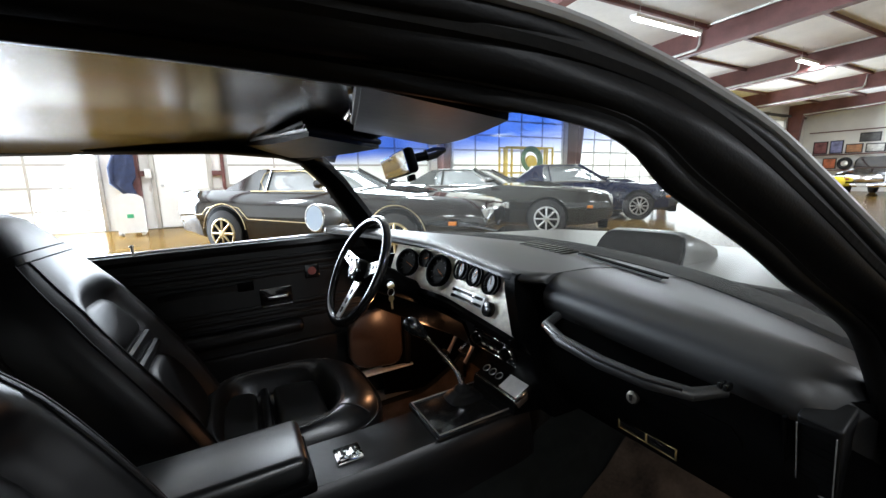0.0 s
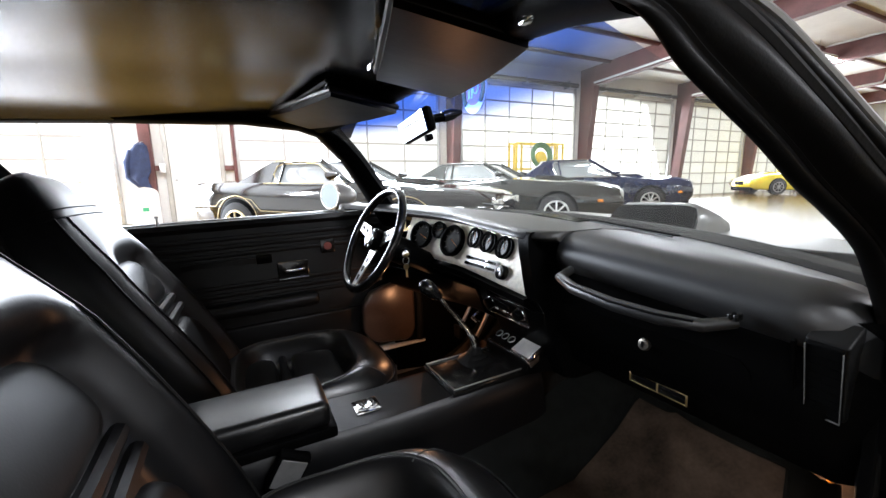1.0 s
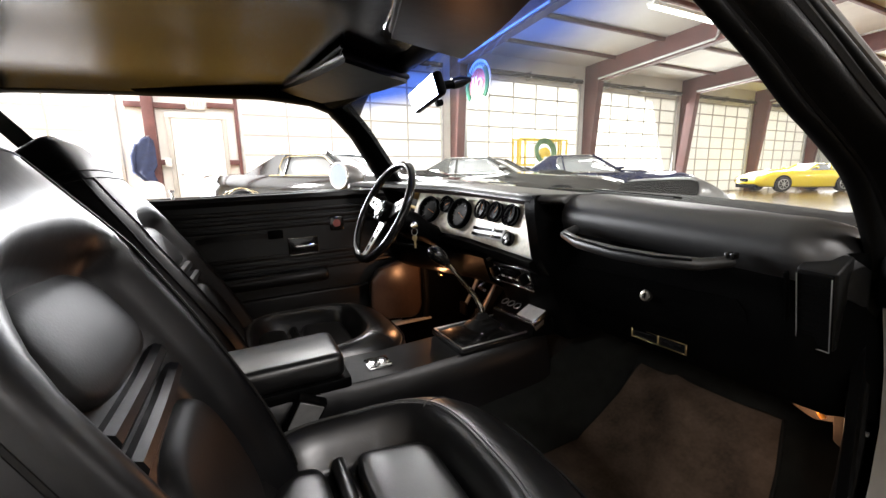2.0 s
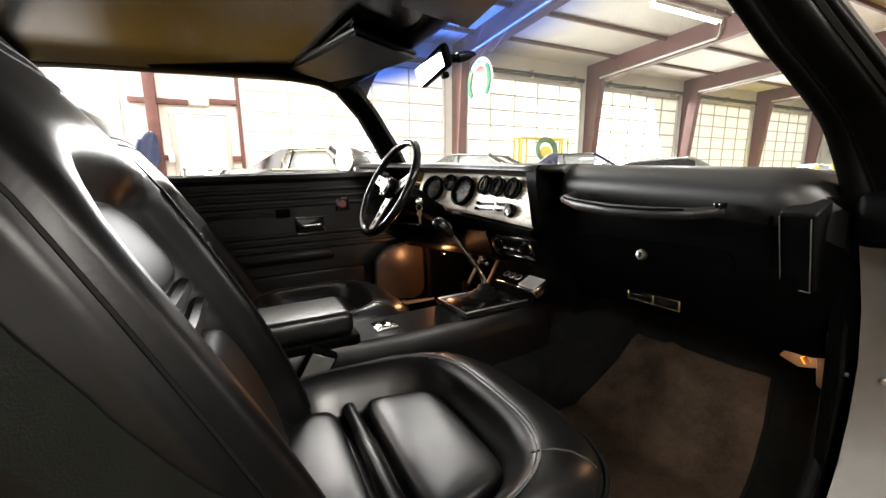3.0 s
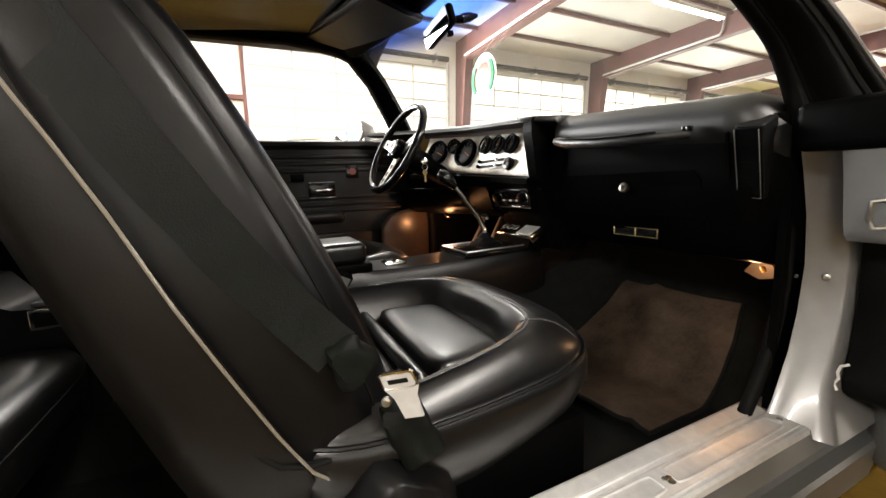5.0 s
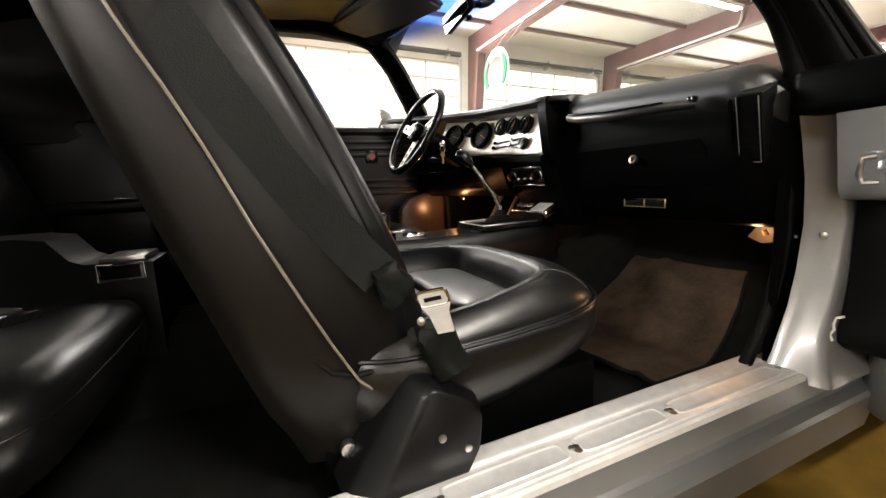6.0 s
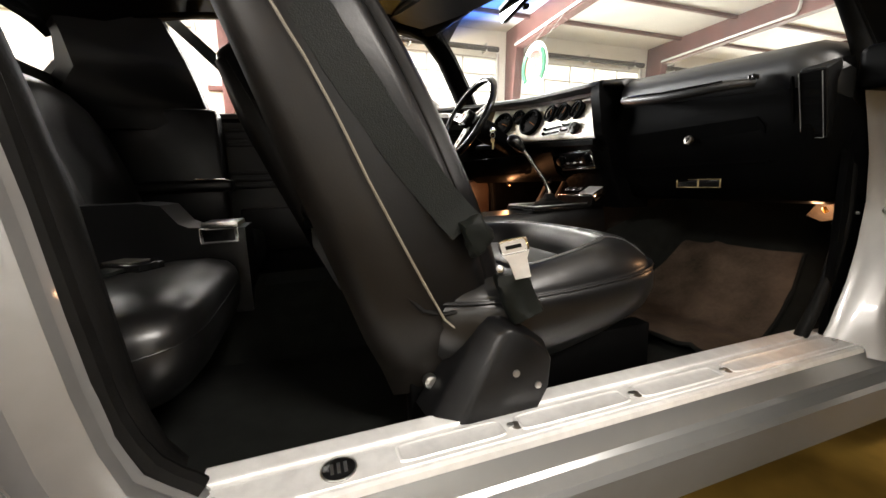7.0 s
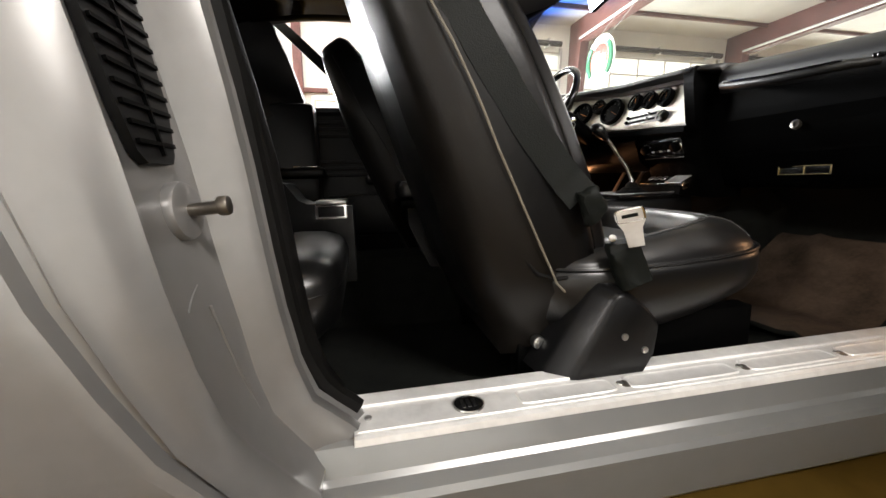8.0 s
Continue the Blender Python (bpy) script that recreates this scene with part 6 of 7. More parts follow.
    part("foot", rbox(-0.875, -0.80, 0.64, 0.74, 1.015, 1.05, 0.012, 3), SILVER, m)


driver_door()


def open_door():
    hinge = Matrix.Translation((0.97, 1.07, 0.0)) @ Matrix.Rotation(radians(66), 4, "Z")

    def turned(bm):
        bmesh.ops.transform(bm, matrix=hinge, verts=bm.verts)
        return bm
    # closed, the door would run back along -y from the hinge
    d = part("passenger_door", turned(rbox(-0.05, 0.05, -1.25, -0.02, 0.30, 0.97, 0.03, 3)), SILVER, car, "open door, silver shell with a black inner panel")
    part("door_panel", turned(rbox(-0.085, -0.052, -1.20, -0.05, 0.36, 0.99, 0.02, 3)), VINYL, d, "black vinyl inner panel")
    part("armrest", turned(rbox(-0.15, -0.08, -0.95, -0.35, 0.66, 0.71, 0.02, 3)), VINYL, d)
    part("edge_seal", turned(tube([(-0.075, -0.045, 0.36), (-0.085, -0.04, 0.6), (-0.085, -0.04, 0.95)], 0.013, 8)), RUBBER, d)
    part("hinge_arm", turned(rbox(-0.06, 0.02, -0.05, 0.03, 0.745, 0.805, 0.008)), SILVER_DULL, d)


open_door()


def mirror_and_visors():
    m = thing("rear_view_mirror", (0.02, 0.72, 1.255), "rear-view mirror on a short chrome arm glued to the glass", "mirror")
    c = Vector((0.035, 0.648, 1.238))
    q = Matrix.Translation(c) @ Matrix.Rotation(radians(-3), 4, "Z") @ Matrix.Rotation(radians(13), 4, "X") @ Matrix.Rotation(radians(-3), 4, "Y")
    part("housing", rbox(-0.092, 0.092, -0.004, 0.018, -0.027, 0.027, 0.010, 3, m=q), HARD, m, "black mirror housing")
    part("glass", rbox(-0.087, 0.087, -0.0062, -0.004, -0.0235, 0.0235, 0.0008, 1, m=q), MIRROR, m, "silvered glass")
    part("tab", rbox(0.040, 0.056, 0.0, 0.018, -0.042, -0.028, 0.004, 2, m=q), HARD, m, "day and night tab")
    part("arm", tube([(0.066, 0.660, 1.248), (0.071, 0.69, 1.253), (0.074, 0.715, 1.257)], 0.010, 12), HARD, m)
    part("mount", tube([(0.073, 0.705, 1.256), (0.075, 0.728, 1.262), (0.078, 0.752, 1.268)], [0.013, 0.013, 0.005], 12), GLOSS_BLACK, m)
    corners = {"driver": ((-0.45, 0.37, 1.355), (0.0, 0.474, 1.322), (-0.06, 0.645, 1.302), (-0.40, 0.49, 1.312)),
               "passenger": ((0.50, 0.44, 1.300), (0.232, 0.505, 1.300), (0.235, 0.645, 1.276), (0.515, 0.60, 1.270))}
    for who, (a, b, c2, d2) in corners.items():
        v = thing("sun_visor", Vector(c2), "black padded vinyl sun visor of the %s side, folded up" % who, "sun visor", "sun visors")
        rows = []
        for t in (0.0, 0.04, 0.5, 0.96, 1.0):
            p, q2 = Vector(a).lerp(Vector(d2), t), Vector(b).lerp(Vector(c2), t)
            rows.append([p.lerp(q2, u) + Vector((0, 0, -0.006 * math.sin(math.pi * u))) for u in (0.0, 0.03, 0.25, 0.5, 0.75, 0.97, 1.0)])
        bm = sheet(rows, 0.016)
        part("board", bm, VINYL, v, "padded visor board", angle=60)
        part("edge_binding", tube([Vector(a), Vector(b), Vector(c2), Vector(d2)], 0.0075, 8, closed=True), VINYL, v)
        part("rod", tube([Vector(b) + Vector((-0.006, -0.01, 0.004)), Vector(b) + Vector((0.03, -0.012, 0.008)), Vector(b).lerp(Vector(a), 0.5)], 0.005, 8), CHROME if who == "passenger" else HARD, v, "hinge rod")
        if who == "passenger":
            part("mirror_edge", tube([Vector(a).lerp(Vector(b), 0.98) + Vector((-0.008, 0.0, 0)), Vector(a).lerp(Vector(b), 0.35) + Vector((0, -0.01, 0.002))], 0.0035, 6), CHROME, v, "bright edge strip")
    k = part("clip", rbox(0.560, 0.584, 0.548, 0.560, 1.257, 1.266, 0.002), CHROME, car, "chrome visor clip")


mirror_and_visors()


# ---- cars parked in the hall ----
BLACK_PAINT = material("black_car_paint", (0.012, 0.011, 0.011), 0.07, var=0.15, scale=3, coat=0.6, spec=0.5)
GREEN_BLACK = material("dusty_black_paint", (0.02, 0.021, 0.018), 0.10, var=0.2, scale=3, coat=0.7, spec=0.5)
NAVY_PAINT = material("navy_car_paint", (0.010, 0.016, 0.05), 0.07, var=0.12, scale=3, coat=0.7, spec=0.5)
YELLOW_PAINT = material("yellow_car_paint", (0.80, 0.62, 0.03), 0.2, var=0.06, scale=3, coat=0.8)
CAR_GLASS = material("dark_car_glass", (0.22, 0.23, 0.23), 0.05, var=0.1, scale=3, spec=1.0)
TYRE = material("tyre_rubber", (0.022, 0.022, 0.022), 0.75, var=0.2, scale=20)
GOLD_RIM = material("gold_alloy", (0.62, 0.5, 0.28), 0.3, 0.8, var=0.1)
SILVER_RIM = material("silver_alloy", (0.62, 0.62, 0.62), 0.28, 0.9, var=0.1)
LAMP_GLASS = material("headlamp_glass", (0.75, 0.76, 0.74), 0.12, var=0.1, scale=30)
TAIL_RED = material("tail_lamp_red", (0.4, 0.02, 0.02), 0.2, var=0.1)


def coupe(m, paint, label, L=4.87, Wd=1.86, H=1.26, rim=None, wb=2.75, nose=0.78, deck=0.95, roof0=-0.95, roof1=-0.05, cowl=0.55, tail=-1.55, stripe=None, spokes=8):
    c = thing("parked_car", (0, 0, 0), label, "car", "cars parked in the hall", m=m)
    hl, hw = L / 2, Wd / 2
    st = ((-hl, 0.86, 0.42, deck - 0.06), (-hl + 0.12, 0.93, 0.30, deck), (-hl + 0.6, 0.985, 0.22, deck + 0.0), (tail, 1.0, 0.20, deck + 0.01), (-0.6, 0.98, 0.19, 0.93), (0.2, 0.98, 0.19, 0.92), (cowl + 0.05, 0.985, 0.20, 0.935), (1.1, 0.99, 0.20, 0.90), (1.6, 0.985, 0.21, 0.86), (hl - 0.35, 0.95, 0.24, nose + 0.04), (hl - 0.08, 0.86, 0.32, nose - 0.03), (hl, 0.78, 0.40, nose - 0.16))
    rings = []
    for y, w, z0, z1 in st:
        w *= hw
        half = [(w * 0.86, z0), (w * 0.96, z0 + 0.05), (w, lerp(z0, z1, 0.42)), (w * 0.995, lerp(z0, z1, 0.66)), (w * 0.955, lerp(z0, z1, 0.86)), (w * 0.88, z1 - 0.012), (w * 0.55, z1 + 0.012), (0.001, z1 + 0.028)]
        rings.append([(x, y, z) for x, z in half] + [(-x, y, z) for x, z in half[::-1]])
    part("body", loft(rings), paint, c, angle=45)
    # cabin: glass house, then roof and posts over it
    def cab(t):
        z = lerp(0.91, H - 0.03, t)
        return z, lerp(cowl, roof1, t), lerp(tail, roof0, t), lerp(hw * 0.86, hw * 0.66, t)
    rings = []
    for t in (0.0, 0.35, 0.7, 1.0):
        z, y1, y0, w = cab(t)
        rings.append([(x * w, lerp(y0, y1, v), z) for x, v in ((-1, 0.04), (-0.85, 0.0), (0.85, 0.0), (1, 0.04), (1, 0.93), (0.82, 1.0), (-0.82, 1.0), (-1, 0.93))])
    part("glass", loft(rings), CAR_GLASS, c, "reflective car windows", angle=50)
    z, y1, y0, w = cab(1.0)
    rows = [[(u * w * 1.03, y, H - 0.012 - 0.035 * abs(u) ** 3 - 0.02 * abs((y - (y0 + y1) / 2) / ((y1 - y0) / 2)) ** 4 + 0.012) for u in np.linspace(-1, 1, 9)] for y in np.linspace(y0 - 0.06, y1 + 0.05, 7)]
    part("roof", sheet(rows, 0.025), paint, c, angle=60)
    for s in (-1, 1):
        a, b = cab(0.0), cab(1.0)
        part("post", tube([(s * a[3] * 0.93, a[1] - 0.02, a[0]), (s * b[3] * 0.99, b[1], b[0])], 0.03, 8), paint, c)
        q = loft([[(s * (cab(t)[3] + 0.012), lerp(cab(t)[2], cab(t)[1], v), cab(t)[0]) for v in (0.02, lerp(0.36, 0.20, t))] + [(s * (cab(t)[3] - 0.03), lerp(cab(t)[2], cab(t)[1], v), cab(t)[0]) for v in (lerp(0.36, 0.20, t), 0.02)] for t in (0.0, 0.5, 1.0)])
        part("rear_post", q, paint, c)
        loop = [(s * (cab(t)[3] + 0.014), lerp(cab(t)[2], cab(t)[1], v), cab(t)[0]) for t, v in ((0.06, 0.40), (0.06, 0.90), (0.5, 0.91), (0.86, 0.90), (0.90, 0.8), (0.90, 0.30), (0.8, 0.24), (0.45, 0.30))]
        part("window_trim", tube(loop, 0.008, 6, closed=True), CHROME if stripe is None else stripe, c)
        part("centre_post", tube([(s * (cab(0.02)[3] + 0.006), lerp(cab(0.0)[2], cab(0.0)[1], 0.42), cab(0.02)[0]), (s * (cab(0.9)[3] + 0.006), lerp(cab(0.9)[2], cab(0.9)[1], 0.32), cab(0.9)[0])], 0.022, 8), paint, c)
        part("drip_rail", tube([(s * (b[3] + 0.015), lerp(b[2], b[1], v), b[0] + 0.01) for v in (0.1, 0.5, 0.95)], 0.008, 6), CHROME if stripe is None else stripe, c)
        part("belt_trim", tube([(s * (a[3] + 0.03), lerp(a[2], a[1], v), a[0] + 0.02) for v in (0.3, 0.6, 0.95)], 0.008, 6), CHROME if stripe is None else stripe, c)
        part("mirror", tube([(s * (hw * 0.93), cowl - 0.22, 0.99), (s * (hw * 1.02), cowl - 0.24, 1.02), (s * (hw * 1.05), cowl - 0.10, 1.03)], [0.02, 0.06, 0.02], 10), paint, c)
        for q2 in (0.42, 0.66):
            part("headlamp", rbox(s * hw * q2 - 0.085, s * hw * q2 + 0.085, hl - 0.09, hl - 0.005, nose - 0.19, nose - 0.075, 0.01), LAMP_GLASS, c, "rectangular headlamp")
        part("side_marker", rbox(s * hw * 0.945 - 0.03, s * hw * 0.945 + 0.03, hl - 0.40, hl - 0.31, 0.53, 0.575, 0.006), AMBER, c)
        part("tail_lamp", rbox(s * hw * 0.45 - 0.28, s * hw * 0.45 + 0.28, -hl - 0.012, -hl + 0.03, 0.66, 0.78, 0.008), TAIL_RED, c)
        if stripe is not None:
            part("side_stripe", tube([(s * hw * 1.0, y, z) for y, z in ((-hl + 0.5, 0.60), (-wb / 2 - 0.42, 0.60), (-wb / 2 - 0.30, 0.70), (-wb / 2, 0.76), (-wb / 2 + 0.30, 0.70), (-wb / 2 + 0.45, 0.55), (0, 0.52), (wb / 2 - 0.45, 0.50))], 0.004, 6), stripe, c)
    part("grille", rbox(-0.30, 0.30, hl - 0.06, hl + 0.004, nose - 0.27, nose - 0.11, 0.01), HARD, c)
    part("air_dam", rbox(-hw * 0.75, hw * 0.75, hl - 0.22, hl - 0.06, 0.17, 0.36, 0.03), HARD, c)
    part("hood_scoop", loft([[(x * w2, y, z2) for x, z2 in ((-1, 0.88), (-0.85, 0.88 + h), (0.85, 0.88 + h), (1, 0.88))] for y, w2, h in ((0.85, 0.2, 0.10), (1.3, 0.18, 0.095), (1.55, 0.08, 0.02))]), paint, c)
    for s in (-1, 1):
        for y in (-wb / 2, wb / 2):
            part("wheel_arch", disc((s * (hw - 0.03), y, 0.36), (1, 0, 0), 0.362, 0.07, 32, 0.01), HARD, c)
            if stripe is not None:
                part("arch_stripe", tube([(s * (hw * 1.0 + 0.004), y + 0.40 * math.cos(q3), 0.36 + 0.40 * math.sin(q3)) for q3 in np.linspace(0.1, math.pi - 0.1, 16)], 0.005, 6), stripe, c)
            w = part("wheel", disc((s * (hw - 0.095), y, 0.335), (1, 0, 0), 0.335, 0.24, 36, 0.035), TYRE, c, "black tyre with alloy rim")
            part("rim", ringbar((s * (hw + 0.028), y, 0.335), (1, 0, 0), 0.205, 0.018, 32, 8), rim, w)
            part("rim_dish", disc((s * (hw + 0.01), y, 0.335), (1, 0, 0), 0.20, 0.05, 28), HARD, w)
            for k in range(spokes):
                a = 2 * math.pi * k / spokes
                part("spoke", tube([(s * (hw + 0.042), y + 0.05 * math.cos(a), 0.335 + 0.05 * math.sin(a)), (s * (hw + 0.034), y + 0.205 * math.cos(a), 0.335 + 0.205 * math.sin(a))], 0.017, 6), rim, w)
            part("hub_cap", disc((s * (hw + 0.04), y, 0.335), (1, 0, 0), 0.055, 0.03, 18, 0.008), rim, w)
    return c


def parked(x, y, heading):
    """Pose of a car on the floor at x, y whose nose points heading degrees left of +y."""
    return Matrix.Translation((x, y, 0)) @ Matrix.Rotation(radians(heading), 4, "Z")


coupe(parked(-5.25, 1.75, -48), BLACK_PAINT, "black coupe with gold pinstripes and gold spoked wheels", rim=GOLD_RIM, stripe=GOLD_RIM)
coupe(parked(-6.1, 4.95, -50), GREEN_BLACK, "dusty black coupe with silver alloy wheels", rim=SILVER_RIM)
coupe(parked(-7.0, 8.35, -36), NAVY_PAINT, "dark navy fastback coupe with ten-spoke silver wheels", L=4.8, Wd=1.88, H=1.38, rim=SILVER_RIM, nose=0.86, deck=1.06, spokes=10, roof0=-1.05, roof1=0.0, cowl=0.75, tail=-1.7)
coupe(parked(-8.3, 22.5, 150), YELLOW_PAINT, "bright yellow sports coupe parked by the far doors", L=4.63, Wd=1.75, H=1.22, rim=SILVER_RIM, wb=2.49, nose=0.70, deck=0.86, roof0=-0.95, roof1=-0.30, cowl=0.20, tail=-1.45)


# ---- things along the west wall and at the far end ----
def wall_details():
    for y0, y1, z in ((-2.08, -0.92, 2.56), (-0.47, 0.1, 2.62), (-2.08, -1.45, 1.28), (-0.1, 0.1, 1.28)):
        solid("wall_girt", rbox(XW + 0.003, XW + 0.12, y0, y1, z - 0.06, z + 0.06, 0.008), STEEL_RED, (XW, (y0 + y1) / 2, z), "oxide red steel wall girt", "girt", "wall girts", "structure", WORLD)
    solid("wall_post", rbox(XW + 0.003, XW + 0.2, -1.75, -1.53, 0, roof_z(XW) - 0.1, 0.01), STEEL_RED, (XW + 0.1, -1.64, 0), "oxide red steel wall post", "post", kind="structure", m=WORLD)
    solid("door_jamb_post", rbox(XW + 0.003, XW + 0.12, 0.10, 0.18, 0, 4.0, 0.008), STEEL_RED, (XW + 0.1, 0.14, 0), "dark red steel door jamb", "post", kind="structure", m=WORLD)
    d = thing("service_door", (XW + 0.03, -0.75, 0), "closed white service door in a pale frame", "door", m=WORLD)
    part("leaf", rbox(XW + 0.004, XW + 0.05, -1.24, -0.20, 0.02, 2.30, 0.006), WALL, d)
    for y0, y1, z0, z1 in ((-1.34, -1.245, 0, 2.42), (-0.195, -0.10, 0, 2.42), (-1.34, -0.10, 2.305, 2.42)):
        part("casing", rbox(XW + 0.004, XW + (0.08 if z0 == 0 else 0.086), y0, y1, z0, z1, 0.008), DOOR_RAIL if z0 == 0 else WALL, d)
    part("knob", disc((XW + 0.075, -1.14, 1.0), (1, 0, 0), 0.03, 0.05, 16, 0.006), STEEL, d, "steel door knob")
    e = thing("exit_sign", (XW + 0.2, -0.68, 2.55), "white box-shaped exit sign over the service door", "sign", m=WORLD)
    part("box", rbox(XW + 0.05, XW + 0.15, -0.86, -0.50, 2.50, 2.76, 0.01), WHITE_PLASTIC, e)
    for k in range(4):
        part("letter_bar", rbox(XW + 0.151, XW + 0.154, -0.82 + 0.075 * k, -0.78 + 0.075 * k, 2.57, 2.69, 0), material("faded_red_print", (0.62, 0.42, 0.40), 0.5), e)
    sw = thing("switch_box", (XW + 0.15, -1.36, 1.25), "small white electric box on the wall", "switch box", m=WORLD)
    part("box", rbox(XW + 0.12, XW + 0.20, -1.43, -1.31, 1.18, 1.38, 0.01), WHITE_PLASTIC, sw)


wall_details()


def jacket():
    j = thing("hanging_jacket", (XW + 0.28, -1.78, 1.80), "dark blue work jacket hanging from a hook on the post", "jacket", m=WORLD)
    cloth = material("navy_cloth", (0.025, 0.035, 0.08), 0.85, var=0.35, scale=9, bump=0.6, bump_scale=50)
    rings = []
    for z, w, c, dep in ((1.82, 0.05, -1.70, 0.05), (1.76, 0.12, -1.72, 0.10), (1.62, 0.17, -1.76, 0.14), (1.40, 0.20, -1.78, 0.17), (1.18, 0.23, -1.80, 0.18), (1.05, 0.20, -1.84, 0.16), (0.92, 0.14, -1.76, 0.13), (0.84, 0.12, -1.70, 0.10)):
        rings.append([(XW + 0.31 + dep * 0.5 * math.sin(a) + 0.018 * math.sin(5 * a + z * 6), c + w * math.cos(a) + 0.02 * math.sin(4 * a + z * 5), z + 0.03 * math.sin(3 * a)) for a in np.linspace(0, 2 * math.pi, 29)[:-1]])
    part("body", loft(rings), cloth, j, angle=70)
    part("sleeve", tube([(XW + 0.33, -1.90, 1.66), (XW + 0.37, -1.99, 1.40), (XW + 0.36, -2.0, 1.12)], [0.055, 0.06, 0.045], 12), cloth, j)
    part("hook", tube([(XW + 0.2, -1.68, 1.86), (XW + 0.30, -1.70, 1.85), (XW + 0.31, -1.70, 1.80)], 0.008, 6), STEEL, j)


jacket()


def board_stand():
    b = thing("pavement_sign", (-9.4, -1.6, 0), "round-topped white sandwich board with a small green mark", "sign", m=WORLD)
    pts = [(-1.84, 0.05), (-1.36, 0.05), (-1.36, 0.72)] + [(-1.60 + 0.24 * math.cos(a), 0.72 + 0.14 * math.sin(a)) for a in np.linspace(0.2, math.pi - 0.2, 9)] + [(-1.84, 0.72)]
    part("panel", prism(pts, "x", -9.42, -9.37), WHITE_PLASTIC, b)
    part("mark", rbox(-9.368, -9.364, -1.66, -1.55, 0.36, 0.44, 0.001, 1), material("green_print", (0.05, 0.35, 0.16), 0.5), b)
    for y in (-1.80, -1.42):
        part("foot", rbox(-9.50, -9.30, y - 0.03, y + 0.03, 0, 0.06, 0.01), DOOR_RAIL, b)


board_stand()


def hanging_sign():
    c = Vector((-7.95, 5.55, 3.08))
    s = thing("hanging_sign", (c.x, c.y, c.z - 0.57), "round white enamel sign with red and green shapes on chains", "sign", m=WORLD)
    white = material("white_enamel", (0.82, 0.82, 0.80), 0.25, var=0.05)
    green = material("green_enamel", (0.03, 0.22, 0.12), 0.25, var=0.08)
    red = material("red_enamel", (0.62, 0.05, 0.04), 0.25, var=0.06)
    part("disc", disc(c, (0, 1, 0), 0.57, 0.03, 48, 0.006), white, s)
    for sg in (-1, 1):
        part("arc", tube([c + Vector((sg * 0.46 * math.cos(a), -0.02, 0.46 * math.sin(a))) for a in np.linspace(-0.75, 0.75, 12)], 0.075, 6), green, s)
    bm = None
    for k in range(9):
        a = radians(50 + 10 * k)
        bm = rbox(-0.02, 0.02, -0.024, -0.016, -0.04, 0.04, 0, bm=bm, m=Matrix.Translation(c + Vector((0.47 * math.cos(a), 0, 0.47 * math.sin(a)))) @ Matrix.Rotation(-a + math.pi / 2, 4, "Y"))
    part("lettering_bars", bm, green, s)
    part("centre", disc(c + Vector((0, -0.019, 0)), (0, 1, 0), 0.37, 0.010, 40), red, s)
    for x in (-0.20, -0.06):
        part("bar", rbox(c.x + x - 0.035, c.x + x + 0.035, c.y - 0.034, c.y - 0.024, c.z - 0.2, c.z + 0.2, 0.002, 1), white, s)
    part("ring_mark", ringbar(c + Vector((0.13, -0.026, 0)), (0, 1, 0), 0.11, 0.03, 24, 6), white, s)
    for x in (-0.3, 0.3):
        part("chain", tube([c + Vector((x, 0, 0.48)), (c.x + x, BAYS[1] - 0.1, 4.3)], 0.008, 6), GALV, s)


hanging_sign()


def hose_rack():
    yellow = material("yellow_rack_paint", (0.72, 0.5, 0.05), 0.5, var=0.15, scale=6)
    r = thing("yellow_rack", (-10.0, 9.2, 0), "yellow tubular steel rack with a coiled green hose", "rack", m=WORLD)
    for x in (-10.2, -9.8):
        for y in (8.25, 8.45, 9.95, 10.2):
            part("upright", rbox(x - 0.03, x + 0.03, y - 0.03, y + 0.03, 0, 2.05, 0.008), yellow, r)
        for z in (0.5, 1.2, 2.02):
            part("crossbar", rbox(x - 0.025, x + 0.025, 8.25, 10.2, z - 0.03, z + 0.03, 0.006), yellow, r)
    hose = material("green_hose", (0.10, 0.2, 0.08), 0.5, var=0.2)
    for k, rr in enumerate((0.30, 0.36, 0.42)):
        part("hose_coil", ringbar((-9.72 + 0.02 * k, 9.2, 1.62), (1, 0, 0.15), rr, 0.035, 36, 8), hose, r, "coiled green hose")
    part("drum", disc((-9.74, 9.2, 1.55), (1, 0, 0.1), 0.22, 0.12, 28, 0.02), yellow, r)


hose_rack()


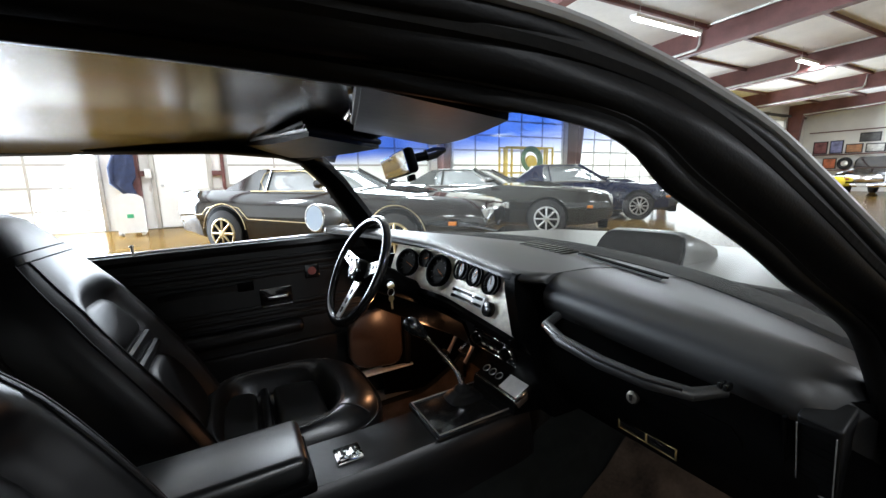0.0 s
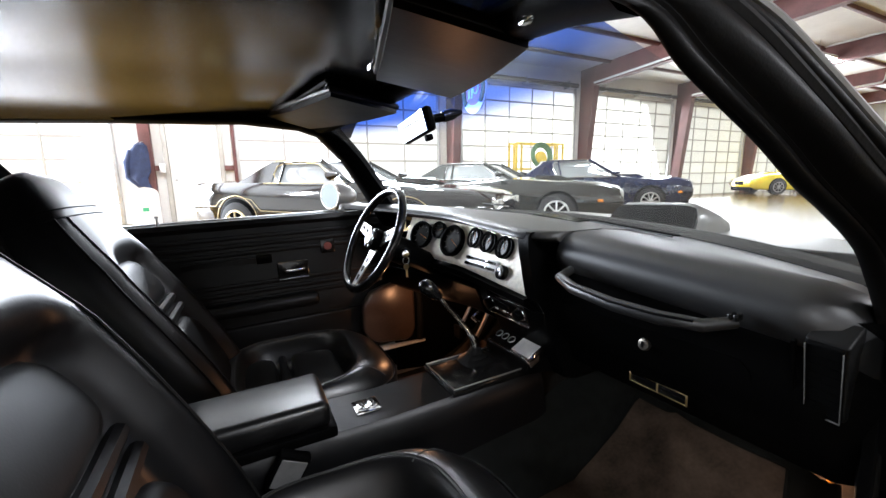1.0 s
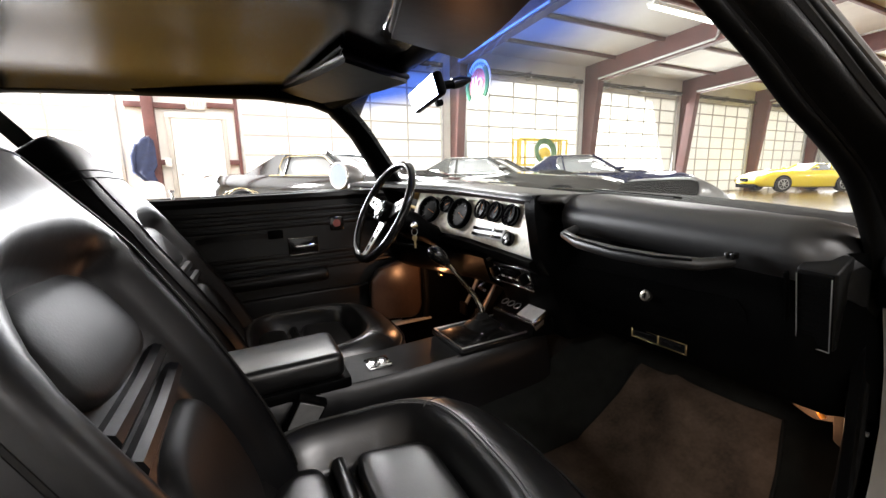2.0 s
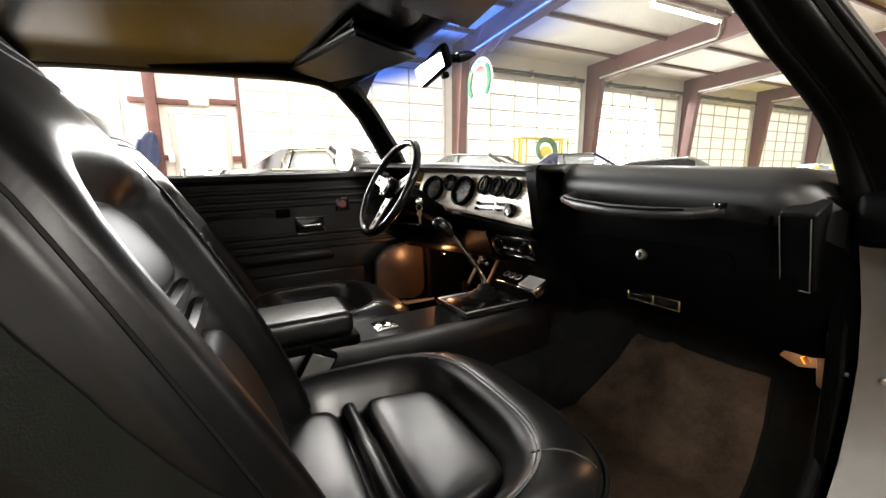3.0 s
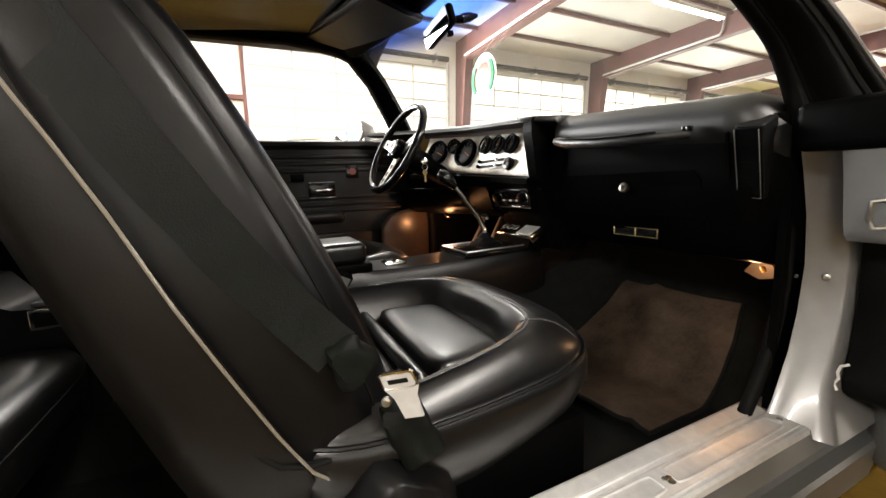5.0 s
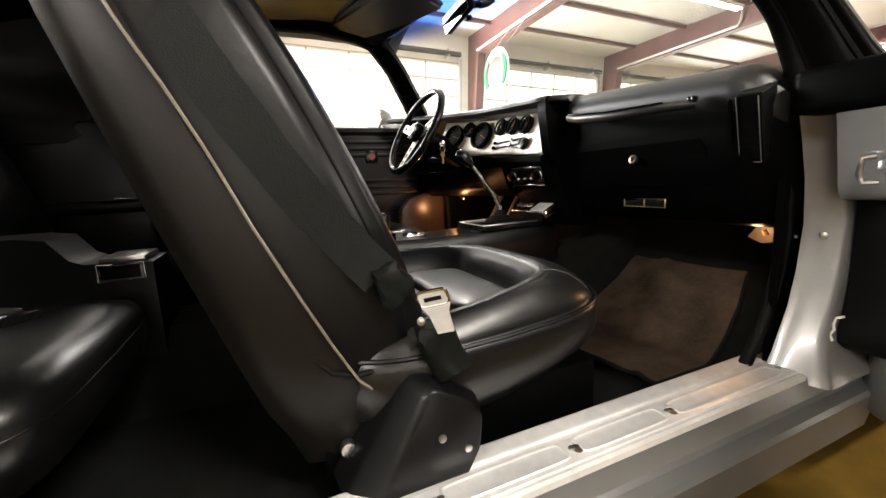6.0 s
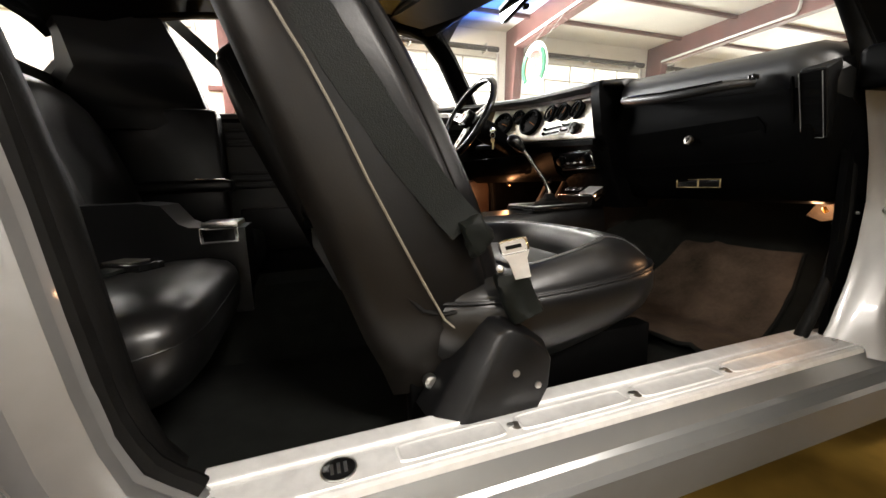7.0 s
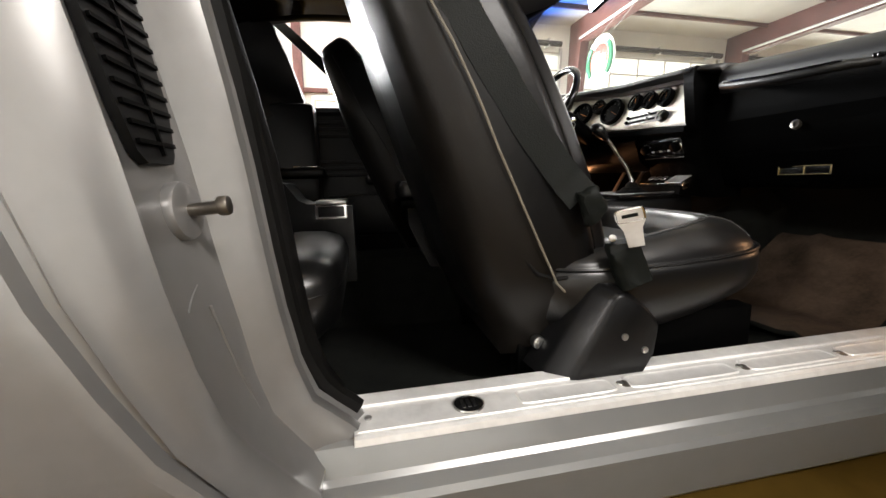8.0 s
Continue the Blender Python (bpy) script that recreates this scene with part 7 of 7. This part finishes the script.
def far_end():
    frame_black = material("black_picture_frame", (0.02, 0.02, 0.02), 0.4)
    tones = [(0.25, 0.10, 0.10), (0.25, 0.26, 0.45), (0.45, 0.22, 0.10), (0.6, 0.58, 0.52), (0.08, 0.08, 0.08), (0.55, 0.16, 0.07), (0.2, 0.3, 0.22)]
    y = YN
    for k, (x0, x1, z0, z1) in enumerate(((-10.06, -9.42, 2.06, 2.76), (-9.33, -8.76, 2.06, 2.78), (-8.66, -7.96, 2.06, 2.55), (-7.86, -7.1, 2.06, 2.52), (-8.15, -7.33, 2.62, 3.1), (-9.55, -8.95, 1.22, 1.82), (-6.9, -6.1, 2.06, 2.7))):
        p = thing("framed_poster", ((x0 + x1) / 2, y - 0.02, z0), "framed picture leaning on the wall above a shelf", "poster", "posters", m=WORLD)
        part("frame", rbox(x0, x1, y - 0.04, y - 0.004, z0, z1, 0.006), frame_black, p)
        part("print", rbox(x0 + 0.05, x1 - 0.05, y - 0.046, y - 0.040, z0 + 0.05, z1 - 0.05, 0), material("poster_print", tones[k], 0.35, var=0.8, scale=3), p)
    for z in (2.03, 1.18, 3.3):
        solid("wall_shelf", rbox(-10.3, -2.0, y - (0.35 if z < 3 else 0.08), y - 0.004, z - 0.05, z, 0.006), STEEL_RED, (-6, y - 0.1, z - 0.05), "long dark wall shelf", "shelf", "wall shelves", "structure", WORLD)
    for k in range(9):
        x = -8.55 + 0.74 * k
        t = thing("spare_tyre", (x, y - 0.2, 1.18), "black tyre standing on the shelf", "tyre", "tyres on the shelf", m=WORLD)
        part("tread", ringbar((x, y - 0.2, 1.18 + 0.33), (0, 1, 0), 0.235, 0.095, 32, 10), TYRE, t)
        part("rim", disc((x, y - 0.2, 1.51), (0, 1, 0), 0.17, 0.10, 24, 0.02), SILVER_RIM, t)
    # black pickup facing the hall
    c = thing("parked_truck", (-6.0, 26.0, 0), "black pickup truck with a broad chrome grille", "truck", m=WORLD)
    part("cab", loft([[(-6.95, yy, z0), (-5.05, yy, z0), (-5.05, yy, z1), (-5.25, yy, z2), (-6.75, yy, z2), (-6.95, yy, z1)] for yy, z0, z1, z2 in ((24.4, 0.42, 0.98, 1.02), (25.3, 0.38, 1.08, 1.12), (25.5, 0.38, 1.1, 1.18), (26.1, 0.38, 1.12, 1.72), (27.6, 0.38, 1.12, 1.72), (28.2, 0.38, 1.1, 1.14), (29.4, 0.42, 1.1, 1.14))]), BLACK_PAINT, c, angle=40)
    part("windscreen", loft([[(-6.72, 25.53, 1.19), (-5.28, 25.53, 1.19), (-5.28, 25.55, 1.16), (-6.72, 25.55, 1.16)], [(-6.6, 26.06, 1.66), (-5.4, 26.06, 1.66), (-5.4, 26.10, 1.64), (-6.6, 26.10, 1.64)]]), CAR_GLASS, c)
    part("grille", rbox(-6.6, -5.4, 24.33, 24.42, 0.62, 0.92, 0.02), CHROME, c, "chrome grille")
    part("bumper", rbox(-6.97, -5.03, 24.25, 24.42, 0.40, 0.56, 0.03), CHROME, c)
    part("plate", rbox(-6.16, -5.84, 24.235, 24.25, 0.42, 0.54, 0.004), WHITE_PLASTIC, c)
    for x in (-6.78, -5.22):
        part("headlamp", rbox(x - 0.14, x + 0.14, 24.35, 24.43, 0.68, 0.90, 0.02), LAMP_GLASS, c)
        for yy in (25.1, 28.5):
            part("wheel", disc((x, yy, 0.38), (1, 0, 0), 0.38, 0.24, 32, 0.03), TYRE, c)


far_end()
